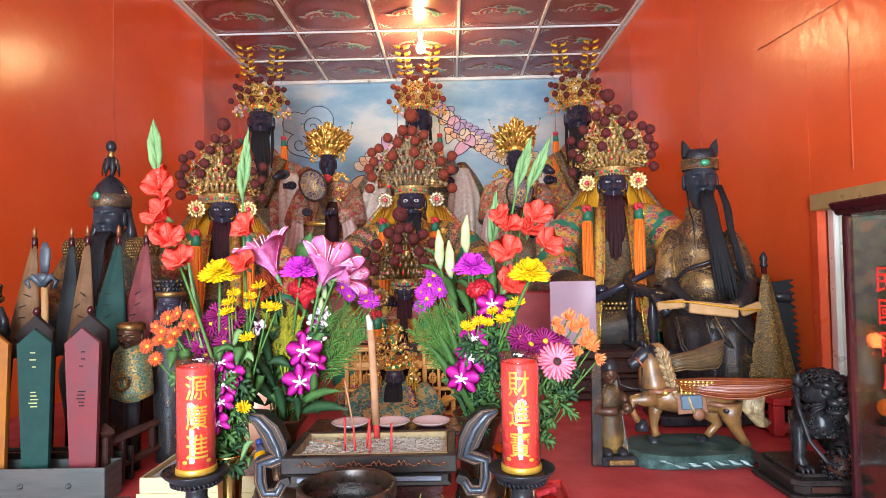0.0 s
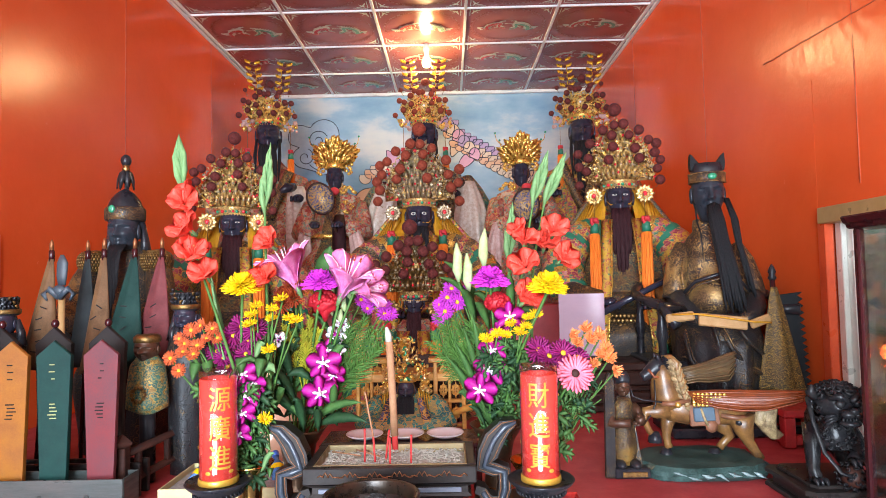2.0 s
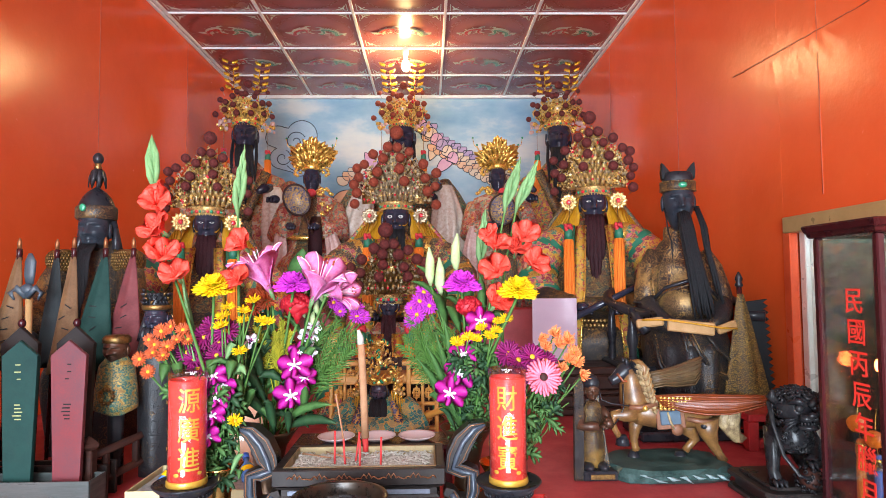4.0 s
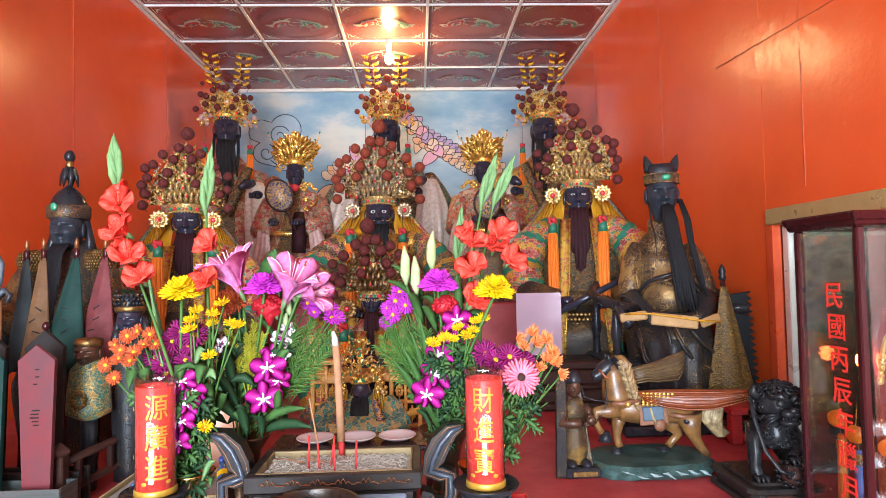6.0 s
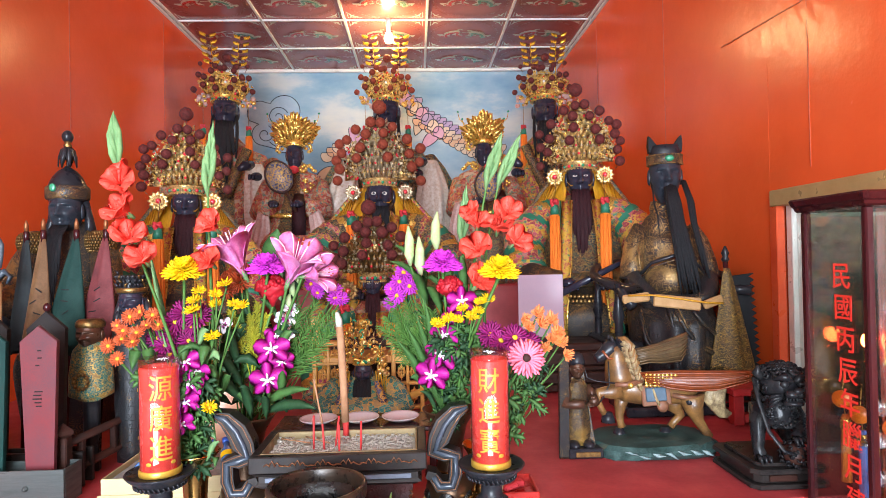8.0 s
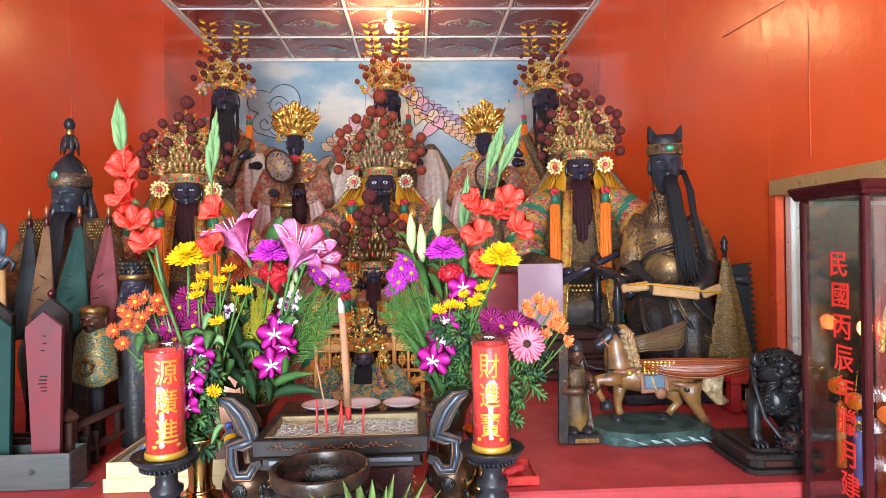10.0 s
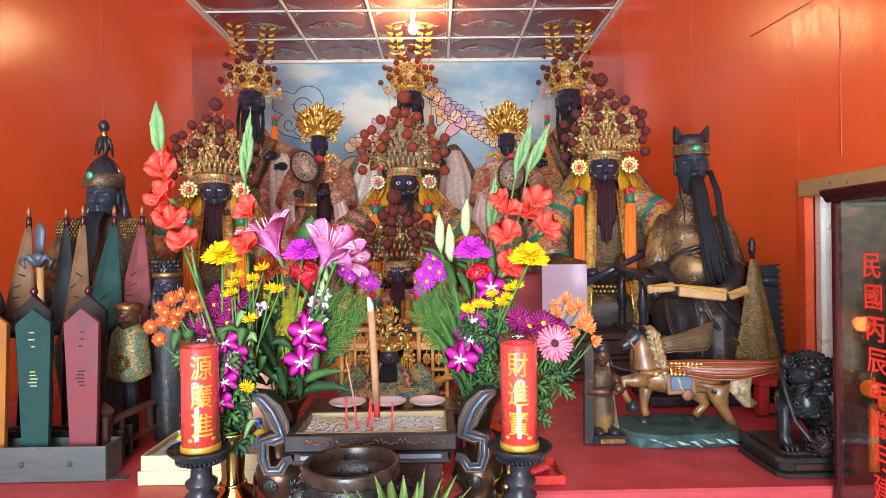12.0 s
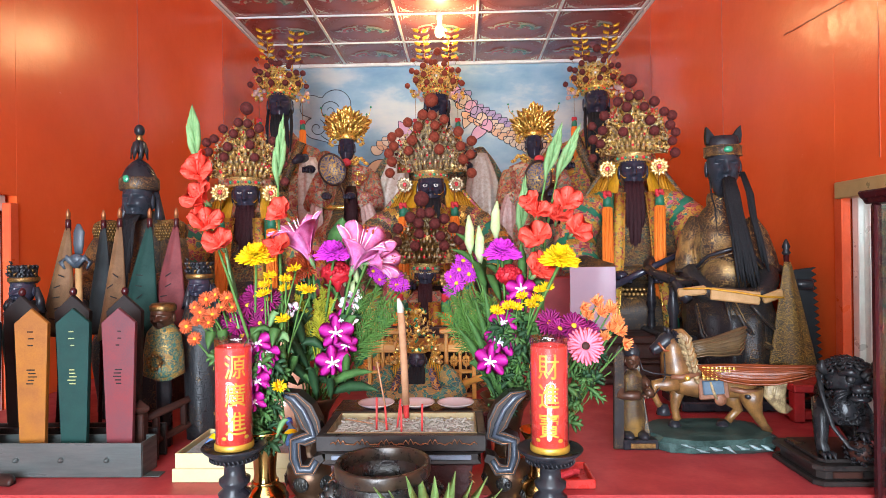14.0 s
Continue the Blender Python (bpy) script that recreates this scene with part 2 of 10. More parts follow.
M["silk_white"] = mat("ivory_silk", (0.60, 0.52, 0.43), (0.42, 0.30, 0.22), rough=0.36, scale=45, fine=120, sheen=0.3, relief=0.6, depth=0.004)
M["silk_pink"] = mat("pink_silk", (0.52, 0.33, 0.28), (0.36, 0.17, 0.14), rough=0.38, scale=45, fine=120, sheen=0.3, relief=0.6, depth=0.004)
M["silk_yellow"] = mat("yellow_silk", (0.60, 0.29, 0.006), (0.40, 0.17, 0.006), rough=0.55, scale=20, stretch=(5, 5, 0.8), relief=0.6, depth=0.003)
M["br_red"] = brocade("red_brocade", [(0.40, 0.035, 0.04), (0.48, 0.12, 0.11), (0.13, 0.20, 0.16), (0.32, 0.025, 0.035), (0.46, 0.36, 0.28), (0.30, 0.05, 0.06)], 60, 0.012)
M["br_mix"] = brocade("many_coloured_brocade", [(0.42, 0.04, 0.11), (0.03, 0.18, 0.10), (0.58, 0.33, 0.03), (0.30, 0.02, 0.05), (0.42, 0.22, 0.02), (0.30, 0.04, 0.10), (0.06, 0.03, 0.03)], 62, 0.02)
M["br_rose"] = brocade("rose_brocade", [(0.34, 0.03, 0.07), (0.42, 0.07, 0.12), (0.26, 0.02, 0.05), (0.05, 0.17, 0.11), (0.46, 0.20, 0.18)], 45, 0.03)
M["br_green"] = brocade("green_brocade", [(0.02, 0.13, 0.10), (0.02, 0.20, 0.15), (0.10, 0.03, 0.03), (0.05, 0.11, 0.12), (0.30, 0.26, 0.16), (0.03, 0.04, 0.05)], 70, 0.015)
M["br_dark"] = brocade("dark_brocade", [(0.045, 0.018, 0.016), (0.02, 0.02, 0.025), (0.08, 0.03, 0.02), (0.03, 0.06, 0.05), (0.12, 0.05, 0.03)], 70, 0.008)
M["br_blue"] = brocade("blue_brocade", [(0.05, 0.07, 0.16), (0.10, 0.12, 0.25), (0.03, 0.04, 0.1)], 60, 0.06)
M["br_teal"] = brocade("teal_brocade", [(0.015, 0.17, 0.15), (0.025, 0.24, 0.20), (0.015, 0.13, 0.13), (0.38, 0.28, 0.12), (0.02, 0.20, 0.17)], 60, 0.02)
M["armour"] = worn_gilt("worn_gilt_armour", (0.022, 0.016, 0.014), (0.34, 0.18, 0.055), 0.55, 130)
M["robe_gilt"] = worn_gilt("worn_gilt_robe", (0.030, 0.016, 0.012), (0.46, 0.27, 0.09), 0.545)
M["robe_worn"] = worn_gilt("blackened_gilt_robe", (0.012, 0.012, 0.014), (0.20, 0.12, 0.05), 0.63)
M["lion_black"] = mat("sooty_carving", (0.008, 0.008, 0.010), (0.020, 0.019, 0.019), rough=0.27, scale=45, fine=160, relief=0.35, depth=0.003)
M["inlay_blue"] = mat("slate_inlay", (0.035, 0.044, 0.060), (0.060, 0.072, 0.092), rough=0.25, scale=12, relief=0.1)
M["robe_black"] = mat("blackened_robe", (0.006, 0.006, 0.007), (0.016, 0.013, 0.011), rough=0.4, scale=14, relief=0.4, depth=0.003)
M["robe_green_armour"] = brocade("green_gilt_armour", [(0.02, 0.13, 0.10), (0.02, 0.10, 0.08), (0.04, 0.17, 0.13), (0.30, 0.16, 0.03)], 90, 0.03, 0.45)
M["wood_dark"] = mat("dark_wood", (0.050, 0.019, 0.013), (0.026, 0.011, 0.009), rough=0.4, scale=12, stretch=(1, 1, 6), relief=0.3)
M["wood_red"] = mat("rosewood", (0.050, 0.009, 0.010), (0.026, 0.005, 0.007), rough=0.22, scale=10, stretch=(4, 4, 0.6), relief=0.05, coat=0.4)
M["wood_gold"] = mat("golden_wood", (0.66, 0.34, 0.07), (0.50, 0.22, 0.04), rough=0.4, scale=10, stretch=(1, 1, 5), relief=0.3)
M["wood_black"] = mat("black_wood", (0.016, 0.013, 0.013), (0.03, 0.023, 0.02), rough=0.35, scale=20, relief=0.3)


M["br_yellow"] = brocade("yellow_brocade", [(0.60, 0.36, 0.03), (0.52, 0.28, 0.02), (0.40, 0.05, 0.06), (0.56, 0.34, 0.05), (0.05, 0.16, 0.09)], 90, 0.02, 0.5, 0.5)
M["carved_dark"] = worn_gilt("carved_dark_board", (0.012, 0.011, 0.012), (0.26, 0.15, 0.05), 0.56, 180)
M["figure_gilt"] = worn_gilt("dark_gilt_figure", (0.025, 0.014, 0.010), (0.46, 0.27, 0.07), 0.50, 300)
M["paper_brown"] = mat("brown_paper", (0.42, 0.24, 0.095), (0.32, 0.17, 0.06), rough=0.7, scale=20)
M["banner_cloth"] = brocade("old_gold_cloth", [(0.085, 0.044, 0.010), (0.045, 0.025, 0.008), (0.12, 0.062, 0.010), (0.06, 0.034, 0.010)], 75, 0.006, 0.6, 0.8)
M["banner_black"] = mat("sooty_cloth", (0.012, 0.014, 0.016), (0.02, 0.022, 0.024), rough=0.8)
M["frame_red_dark"] = mat("red_stool_paint", (0.42, 0.02, 0.02), (0.30, 0.015, 0.015), rough=0.4)
M["horse_tan"] = mat("tan_horse_paint", (0.24, 0.115, 0.034), (0.075, 0.032, 0.012), rough=0.38, scale=26, coat=0.12)
M["mane"] = mat("cream_mane", (0.44, 0.32, 0.16), (0.13, 0.080, 0.038), rough=0.5, scale=60)
M["wing_red"] = mat("red_brown_wing", (0.25, 0.055, 0.014), (0.14, 0.030, 0.010), rough=0.35, scale=20, coat=0.3)
M["wing_brown"] = mat("olive_brown_wing", (0.14, 0.080, 0.032), (0.07, 0.040, 0.018), rough=0.5, scale=25)
M["leather"] = mat("tooled_leather", (0.22, 0.085, 0.04), (0.13, 0.05, 0.025), rough=0.5, scale=60)
M["saddle_blue"] = mat("slate_blue_saddle", (0.07, 0.11, 0.15), (0.05, 0.08, 0.11), rough=0.5)
M["rock_green"] = mat("painted_rock", (0.012, 0.030, 0.026), (0.060, 0.110, 0.100), rough=0.4, scale=22, relief=0.4)
M["rock_pale"] = mat("pale_rock_streak", (0.30, 0.40, 0.40), (0.16, 0.24, 0.24), rough=0.4, scale=40)
M["acrylic_pink"] = mat("pink_acrylic", (0.42, 0.29, 0.34), (0.36, 0.25, 0.31), rough=0.10, scale=5, coat=0.5, relief=0.03)
M["bronze_skin"] = mat("bronze_skin", (0.10, 0.045, 0.024), (0.05, 0.022, 0.014), rough=0.35, metal=0.3)

M["steel"] = mat("brushed_steel", (0.105, 0.12, 0.115), (0.06, 0.07, 0.066), rough=0.38, metal=0.35, scale=8, stretch=(1, 1, 9), relief=0.1)
M["board_black"] = mat("black_board", (0.015, 0.018, 0.02), rough=0.4)
M["board_dark"] = mat("blackened_board", (0.012, 0.009, 0.009), (0.022, 0.016, 0.014), rough=0.55)
M["board_orange"] = mat("orange_board", (0.29, 0.105, 0.009), (0.21, 0.066, 0.006), rough=0.5, scale=14, relief=0.1)
M["board_green"] = mat("green_board", (0.010, 0.045, 0.038), (0.007, 0.032, 0.028), rough=0.5, scale=14, relief=0.1)
M["board_red"] = mat("red_board", (0.165, 0.014, 0.018), (0.085, 0.022, 0.030), rough=0.5, scale=9, relief=0.1)
M["ink"] = mat("black_ink", (0.015, 0.013, 0.013), rough=0.6, relief=0)
M["ink_gold"] = mat("faded_gold_ink", (0.35, 0.36, 0.15), rough=0.5, relief=0)
M["pennant_tan"] = mat("tan_cloth", (0.16, 0.075, 0.026), (0.085, 0.038, 0.014), rough=0.8, scale=16, relief=0.4, depth=0.003)
M["pennant_black"] = mat("black_cloth", (0.016, 0.018, 0.02), (0.03, 0.035, 0.035), rough=0.8, scale=16, relief=0.4, depth=0.003)
M["pennant_green"] = mat("dark_green_cloth", (0.012, 0.042, 0.034), (0.008, 0.026, 0.022), rough=0.8, scale=16, relief=0.4, depth=0.003)
M["pennant_red"] = mat("faded_red_cloth", (0.16, 0.024, 0.026), (0.09, 0.016, 0.018), rough=0.8, scale=16, relief=0.4, depth=0.003)
M["robe_blueblack"] = mat("blue_black_carving", (0.03, 0.045, 0.065), (0.05, 0.06, 0.07), rough=0.45)
M["carton"] = mat("cream_card", (0.56, 0.49, 0.26), (0.50, 0.43, 0.22), rough=0.6, scale=8, relief=0.05)
M["tray_grey"] = mat("grey_card", (0.35, 0.36, 0.36), (0.22, 0.26, 0.22), rough=0.6, scale=60)
M["plastic_green"] = mat("green_plastic", (0.05, 0.32, 0.10), rough=0.3)
M["saddle_bright"] = mat("blue_plastic", (0.04, 0.12, 0.50), rough=0.3)
M["bottle_blue"] = mat("blue_bottle", (0.10, 0.22, 0.45), (0.06, 0.15, 0.35), rough=0.2)
M["petal_yellow"] = mat("yellow_petal", (0.82, 0.56, 0.004), (0.70, 0.42, 0.003), rough=0.55, scale=120, relief=0.2, sub=0.1)
M["peach"] = mat("peach_glaze", (0.62, 0.36, 0.24), (0.55, 0.30, 0.19), rough=0.2, scale=8, coat=0.5, relief=0.1)
M["porcelain"] = mat("white_porcelain", (0.86, 0.87, 0.88), (0.80, 0.81, 0.83), rough=0.15, coat=0.5, relief=0)
M["brass_dull"] = mat("dull_brass", (0.40, 0.30, 0.16), (0.28, 0.20, 0.11), rough=0.45, metal=0.8)
M["ash"] = mat("grey_ash", (0.50, 0.47, 0.40), (0.42, 0.39, 0.33), rough=0.95, scale=90, fine=600, relief=0.2, depth=0.001)
M["ash_pale"] = mat("pale_ash", (0.50, 0.47, 0.40), (0.43, 0.40, 0.34), rough=0.95)
M["wood_red_dark"] = mat("carved_rosewood", (0.055, 0.016, 0.014), (0.025, 0.009, 0.009), rough=0.3, scale=35, relief=0.9, depth=0.006, coat=0.3)
M["silver_inlay"] = mat("silver_inlay", (0.15, 0.17, 0.22), (0.10, 0.12, 0.16), rough=0.55, metal=0.0, relief=0.05)
M["copper"] = mat("copper_inlay", (0.36, 0.14, 0.055), (0.22, 0.08, 0.03), rough=0.4, metal=0.6)
M["incense_tan"] = mat("tan_incense", (0.38, 0.19, 0.095), (0.30, 0.145, 0.07), rough=0.85, scale=60)
M["stick_red"] = mat("red_stick", (0.55, 0.035, 0.03), (0.42, 0.02, 0.02), rough=0.7)
M["bronze_black"] = mat("black_bronze", (0.010, 0.011, 0.013), (0.030, 0.026, 0.020), rough=0.3, metal=0.3, scale=45, relief=0.6, depth=0.004)
M["bronze_rim"] = mat("worn_bronze", (0.016, 0.012, 0.011), (0.055, 0.034, 0.020), rough=0.3, metal=0.35, scale=30, relief=0.3)
M["bronze_brown"] = mat("brown_bronze", (0.10, 0.052, 0.026), (0.055, 0.028, 0.016), rough=0.35, metal=0.7, scale=18, relief=0.2)
M["brass"] = mat("polished_brass", (0.62, 0.38, 0.12), (0.42, 0.24, 0.07), rough=0.2, metal=1.0, scale=14, relief=0.15)
M["wax"] = mat("red_wax", (0.90, 0.095, 0.080), (0.84, 0.070, 0.060), rough=0.25, scale=8, relief=0.0, sub=0.4)
M["clear_film"] = film("clear_film", (0.93, 0.90, 0.90), 0.15)
M["gold_foil"] = mat("gold_foil", (0.70, 0.44, 0.07), (0.56, 0.31, 0.035), rough=0.38, metal=0.5, relief=0.05)
M["flame"] = glow("flame", (1.0, 0.75, 0.35), 12)
M["plastic_red"] = mat("red_plastic", (0.50, 0.028, 0.02), (0.42, 0.022, 0.016), rough=0.3)
M["letter_red"] = mat("red_lettering", (0.75, 0.035, 0.02), (0.68, 0.03, 0.02), rough=0.45, relief=0)
M["jar_red"] = mat("oxblood_glaze", (0.16, 0.008, 0.010), (0.10, 0.006, 0.008), rough=0.12, coat=0.6, relief=0)
M["lamp_red"] = glow("red_lamp_glow", (1.0, 0.12, 0.03), 60)
M["silver_bright"] = mat("bright_silver", (0.70, 0.70, 0.72), (0.45, 0.45, 0.48), rough=0.25, metal=0.9)
M["tassel_blue"] = mat("blue_tassel", (0.08, 0.15, 0.42), rough=0.7, stretch=(8, 8, 0.4), relief=0.9)
M["tassel_pink"] = mat("magenta_tassel", (0.45, 0.02, 0.16), rough=0.7, stretch=(8, 8, 0.4), relief=0.9)
M["disc_orange"] = mat("orange_disc", (0.80, 0.17, 0.01), (0.7, 0.13, 0.01), rough=0.4)

# ---- mesh building ----
class Geo:
    """Collects faces of several materials for one mesh."""

    def __init__(self):
        self.v, self.f, self.k, self.s = [], [], [], []

    def add(self, verts, faces, k=0, smooth=True, m=None):
        o = len(self.v)
        self.v += [tuple(m @ Vector(p)) for p in verts] if m is not None else [tuple(p) for p in verts]
        self.f += [[i + o for i in fc] for fc in faces]
        self.k += [k] * len(faces)
        self.s += [smooth] * len(faces)
        return self

    def box(self, c, size, k=0, bev=0.003, m=None):
        hx, hy, hz = (s / 2 for s in size)
        b = min(bev, hx * 0.6, hy * 0.6, hz * 0.6)
        base = Matrix.Translation(c) if m is None else m @ Matrix.Translation(c)
        vs, idx = [], {}
        for sx in (-1, 1):
            for sy in (-1, 1):
                for sz in (-1, 1):
                    for ax in range(3):
                        p = [sx * (hx - b), sy * (hy - b), sz * (hz - b)]
                        p[ax] = (sx * hx, sy * hy, sz * hz)[ax]
                        idx[sx, sy, sz, ax] = len(vs)
                        vs.append(p)
        fs = []
        for ax in range(3):
            u, w = (ax + 1) % 3, (ax + 2) % 3
            for s in (-1, 1):
                loop = []
                for a, bb in ((-1, -1), (1, -1), (1, 1), (-1, 1)):
                    g = [0, 0, 0]
                    g[ax], g[u], g[w] = s, a, bb
                    loop.append(idx[g[0], g[1], g[2], ax])
                fs.append(loop if s > 0 else loop[::-1])
            for a in (-1, 1):
                for bb in (-1, 1):
                    def at(e, which):
                        g = [0, 0, 0]
                        g[ax], g[u], g[w] = e, a, bb
                        return idx[g[0], g[1], g[2], which]
                    loop = [at(-1, u), at(1, u), at(1, w), at(-1, w)]
                    fs.append(loop if a * bb > 0 else loop[::-1])
        for sx in (-1, 1):
            for sy in (-1, 1):
                for sz in (-1, 1):
                    loop = [idx[sx, sy, sz, a] for a in range(3)]
                    fs.append(loop if sx * sy * sz > 0 else loop[::-1])
        return self.add(vs, fs, k, False, base)

    def rings(self, rings, k=0, closed=True, caps=(True, True), smooth=True, m=None):
        n = len(rings[0])
        vs = [p for r in rings for p in r]
        fs = []
        for i in range(len(rings) - 1):
            for j in range(n if closed else n - 1):
                a, b = i * n + j, i * n + (j + 1) % n
                fs.append([a, b, b + n, a + n])
        if closed and caps[0]:
            fs.append(list(range(n))[::-1])
        if closed and caps[1]:
            fs.append([len(vs) - n + j for j in range(n)])
        return self.add(vs, fs, k, smooth, m)

    def lathe(self, prof, seg=24, c=(0, 0, 0), k=0, caps=(True, True), m=None, squash=(1, 1), smooth=True):
        rs = [[(c[0] + r * squash[0] * math.cos(2 * math.pi * j / seg), c[1] + r * squash[1] * math.sin(2 * math.pi * j / seg), c[2] + z)
               for j in range(seg)] for r, z in prof]
        return self.rings(rs, k, True, caps, smooth, m)

    def ball(self, c, r, seg=12, n=8, k=0, m=None, lump=0.0):
        r = (r, r, r) if isinstance(r, (int, float)) else r
        rs = []
        for i in range(n + 1):
            a = -math.pi / 2 + math.pi * (0.02 + 0.96 * i / n)
            ring = []
            for j in range(seg):
                b = 2 * math.pi * j / seg
                d = Vector((math.cos(a) * math.cos(b), math.cos(a) * math.sin(b), math.sin(a)))
                q = 1 + (lump * noise.noise(d * 2.3 + Vector(c) * 9) if lump else 0)
                ring.append((c[0] + r[0] * q * d.x, c[1] + r[1] * q * d.y, c[2] + r[2] * q * d.z))
            rs.append(ring)
        return self.rings(rs, k, m=m)

    def tube(self, pts, rad, seg=8, k=0, m=None, flat=1.0):
        pts = [Vector(p) for p in pts]
        n = len(pts)
        rad = [rad] * n if isinstance(rad, (int, float)) else rad
        rs, side = [], None
        for i, p in enumerate(pts):
            d = (pts[min(i + 1, n - 1)] - pts[max(i - 1, 0)]).normalized()
            if side is None:
                side = d.cross(Vector((0, 1, 0.02)))
                if side.length < 0.05:
                    side = d.cross(Vector((1, 0, 0)))
            side = (side - d * side.dot(d)).normalized()
            up = d.cross(side)
            rs.append([tuple(p + rad[i] * (math.cos(2 * math.pi * j / seg) * side + flat * math.sin(2 * math.pi * j / seg) * up)) for j in range(seg)])
        return self.rings(rs, k, m=m)

    def ribbon(self, pts, wid, side, k=0, thick=0.0015, cup=0.0, m=None):
        """A thin bowed strip (petal, leaf, sash) along pts, width wid, spread along side."""
        pts, side = [Vector(p) for p in pts], Vector(side).normalized()
        n = len(pts)
        rs = []
        for i, p in enumerate(pts):
            d = (pts[min(i + 1, n - 1)] - pts[max(i - 1, 0)]).normalized()
            s = (side - d * side.dot(d)).normalized()
            nm = s.cross(d)
            w = max(wid[i], 0.0004)
            t = nm * thick
            rs.append([tuple(q) for q in (p - s * w + nm * cup * w, p - t * 0.5, p + s * w + nm * cup * w, p + t)])
        return self.rings(rs, k, m=m)

    def prism(self, outline, depth, k=0, m=None, bev=0.0):
        """An outline in x and z, given thickness along y, with chamfered rims."""
        n = len(outline)
        cx = sum(p[0] for p in outline) / n
        cz = sum(p[1] for p in outline) / n

        def ring(y, q):
            return [(cx + (x - cx) * q, y, cz + (z - cz) * q) for x, z in outline]
        q = 1 - bev
        rs = [ring(-depth / 2, q), ring(-depth / 2 + depth * 0.2, 1), ring(depth / 2 - depth * 0.2, 1), ring(depth / 2, q)]
        return self.rings(rs, k, smooth=False, m=m)

    def mesh(self, name, mats):
        me = bpy.data.meshes.new(name)
        me.from_pydata(self.v, [], self.f)
        for q in mats:
            me.materials.append(M[q])
        me.polygons.foreach_set("material_index", self.k)
        me.polygons.foreach_set("use_smooth", self.s)
        b = bmesh.new()
        b.from_mesh(me)
        bmesh.ops.recalc_face_normals(b, faces=b.faces)
        b.to_mesh(me)
        b.free()
        return me


def part(name, g, mats, parent=None, label="", category="", group="", kind=""):
    if isinstance(mats, str):
        mats = [mats]
    ob = new(name, g.mesh(name, mats))
    if parent is not None:
        ob.parent = parent
    return tagged(ob, label, category, group, kind)


def holder(name, label, category, at=(0, 0, 0), group="", kind=""):
    ob = new(name)
    ob.empty_display_size = 0.05
    ob.location = at
    tagged(ob, label, category, group, kind)
    return ob


def spot(ob):
    """Moves a thing's own origin offset out of its parts, which are built in world places."""
    return Matrix.Translation(-Vector(ob.location))


def under(name, g, mats, thing, label=""):
    """A part built in world places under a thing whose origin stands elsewhere."""
    ob = part(name, g, mats, thing, label)
    ob.matrix_parent_inverse = spot(thing)
    return ob


def structure(name, g, mats, label, category):
    return part(name, g, mats, None, label, category, "", "structure")


WX, BACK, TOP, ALTAR, FRONT = 1.555, 5.41, 3.45, 1.125, 1.10

# ---- the room ----
structure("floor", Geo().box((0, 0.6, -0.05), (9, 11.4, 0.1), 0, 0.001), "floor", "grey polished tile floor of the temple hall", "floor")

# the side walls, each with a window opening
WIN_Y0, WIN_Y1, WIN_Z0, WIN_Z1 = 0.75, 1.985, 0.95, 1.93
for side, nm in ((-1, "wall_west"), (1, "wall_east")):
    g = Geo()
    x = side * (WX + 0.075)
    y0, y1 = -0.6, 5.56
    g.box((x, (WIN_Y1 + y1) / 2, 1.8), (0.15, y1 - WIN_Y1, 3.6), 0, 0.001)
    g.box((x, (y0 + WIN_Y0) / 2, 1.8), (0.15, WIN_Y0 - y0, 3.6), 0, 0.001)
    g.box((x, (WIN_Y0 + WIN_Y1) / 2, WIN_Z0 / 2), (0.15, WIN_Y1 - WIN_Y0, WIN_Z0), 0, 0.001)
    g.box((x, (WIN_Y0 + WIN_Y1) / 2, (WIN_Z1 + 3.6) / 2), (0.15, WIN_Y1 - WIN_Y0, 3.6 - WIN_Z1), 0, 0.001)
    wall = structure(nm, g, "wall", "glossy orange-red laminate wall with upright panel seams", "wall")
    for i, y in enumerate((1.74 if side > 0 else 1.70, 2.94 if side > 0 else 2.88, 4.14 if side > 0 else 4.05)):
        z0 = WIN_Z1 + 0.06 if y < 2 else 1.13
        part("seam", Geo().box((side * (WX - 0.001), y, (z0 + TOP) / 2), (0.003, 0.005, TOP - z0), 0, 0.001), "seam", wall)
structure("wall_north", Geo().box((0, BACK + 0.08, 1.8), (3.4, 0.15, 3.6), 0, 0.001), "mural", "back wall painted with a cloudy blue sky", "wall")
# hall behind
structure("wall_south", Geo().box((-2.9, -4.0, 2.0), (2.9, 0.2, 4.0), 0, 0.001).box((3.1, -4.0, 2.0), (2.9, 0.2, 4.0), 0, 0.001)
          .box((0.1, -4.0, 3.55), (3.1, 0.2, 0.9), 0, 0.001), "hall", "plastered hall wall with a wide open doorway", "wall")
for side, nm in ((-1, "wall_hall_west"), (1, "wall_hall_east")):
    structure(nm, Geo().box((side * 4.2, -2.3, 2.0), (0.2, 3.4, 4.0), 0, 0.001).box((side * 2.95, -0.55, 2.0), (2.6, 0.12, 4.0), 0, 0.001),
              "hall", "plain plastered side wall of the hall", "wall")
structure("ceiling_hall", Geo().box((0, -2.3, 4.05), (8.6, 3.6, 0.1), 0, 0.001), "hall", "plain plastered hall ceiling", "ceiling")

# ceiling: boards, printed ornament and white grid in one mesh
g = Geo()
T = 0.606
g.box((0, 2.42, TOP + 0.06), (3.3, 6.2, 0.08), 0, 0.001)
xs = [-1.515 + T * i for i in range(6)]
ys = [4.806 - T * j for j in range(9)]


LAYER = [0]


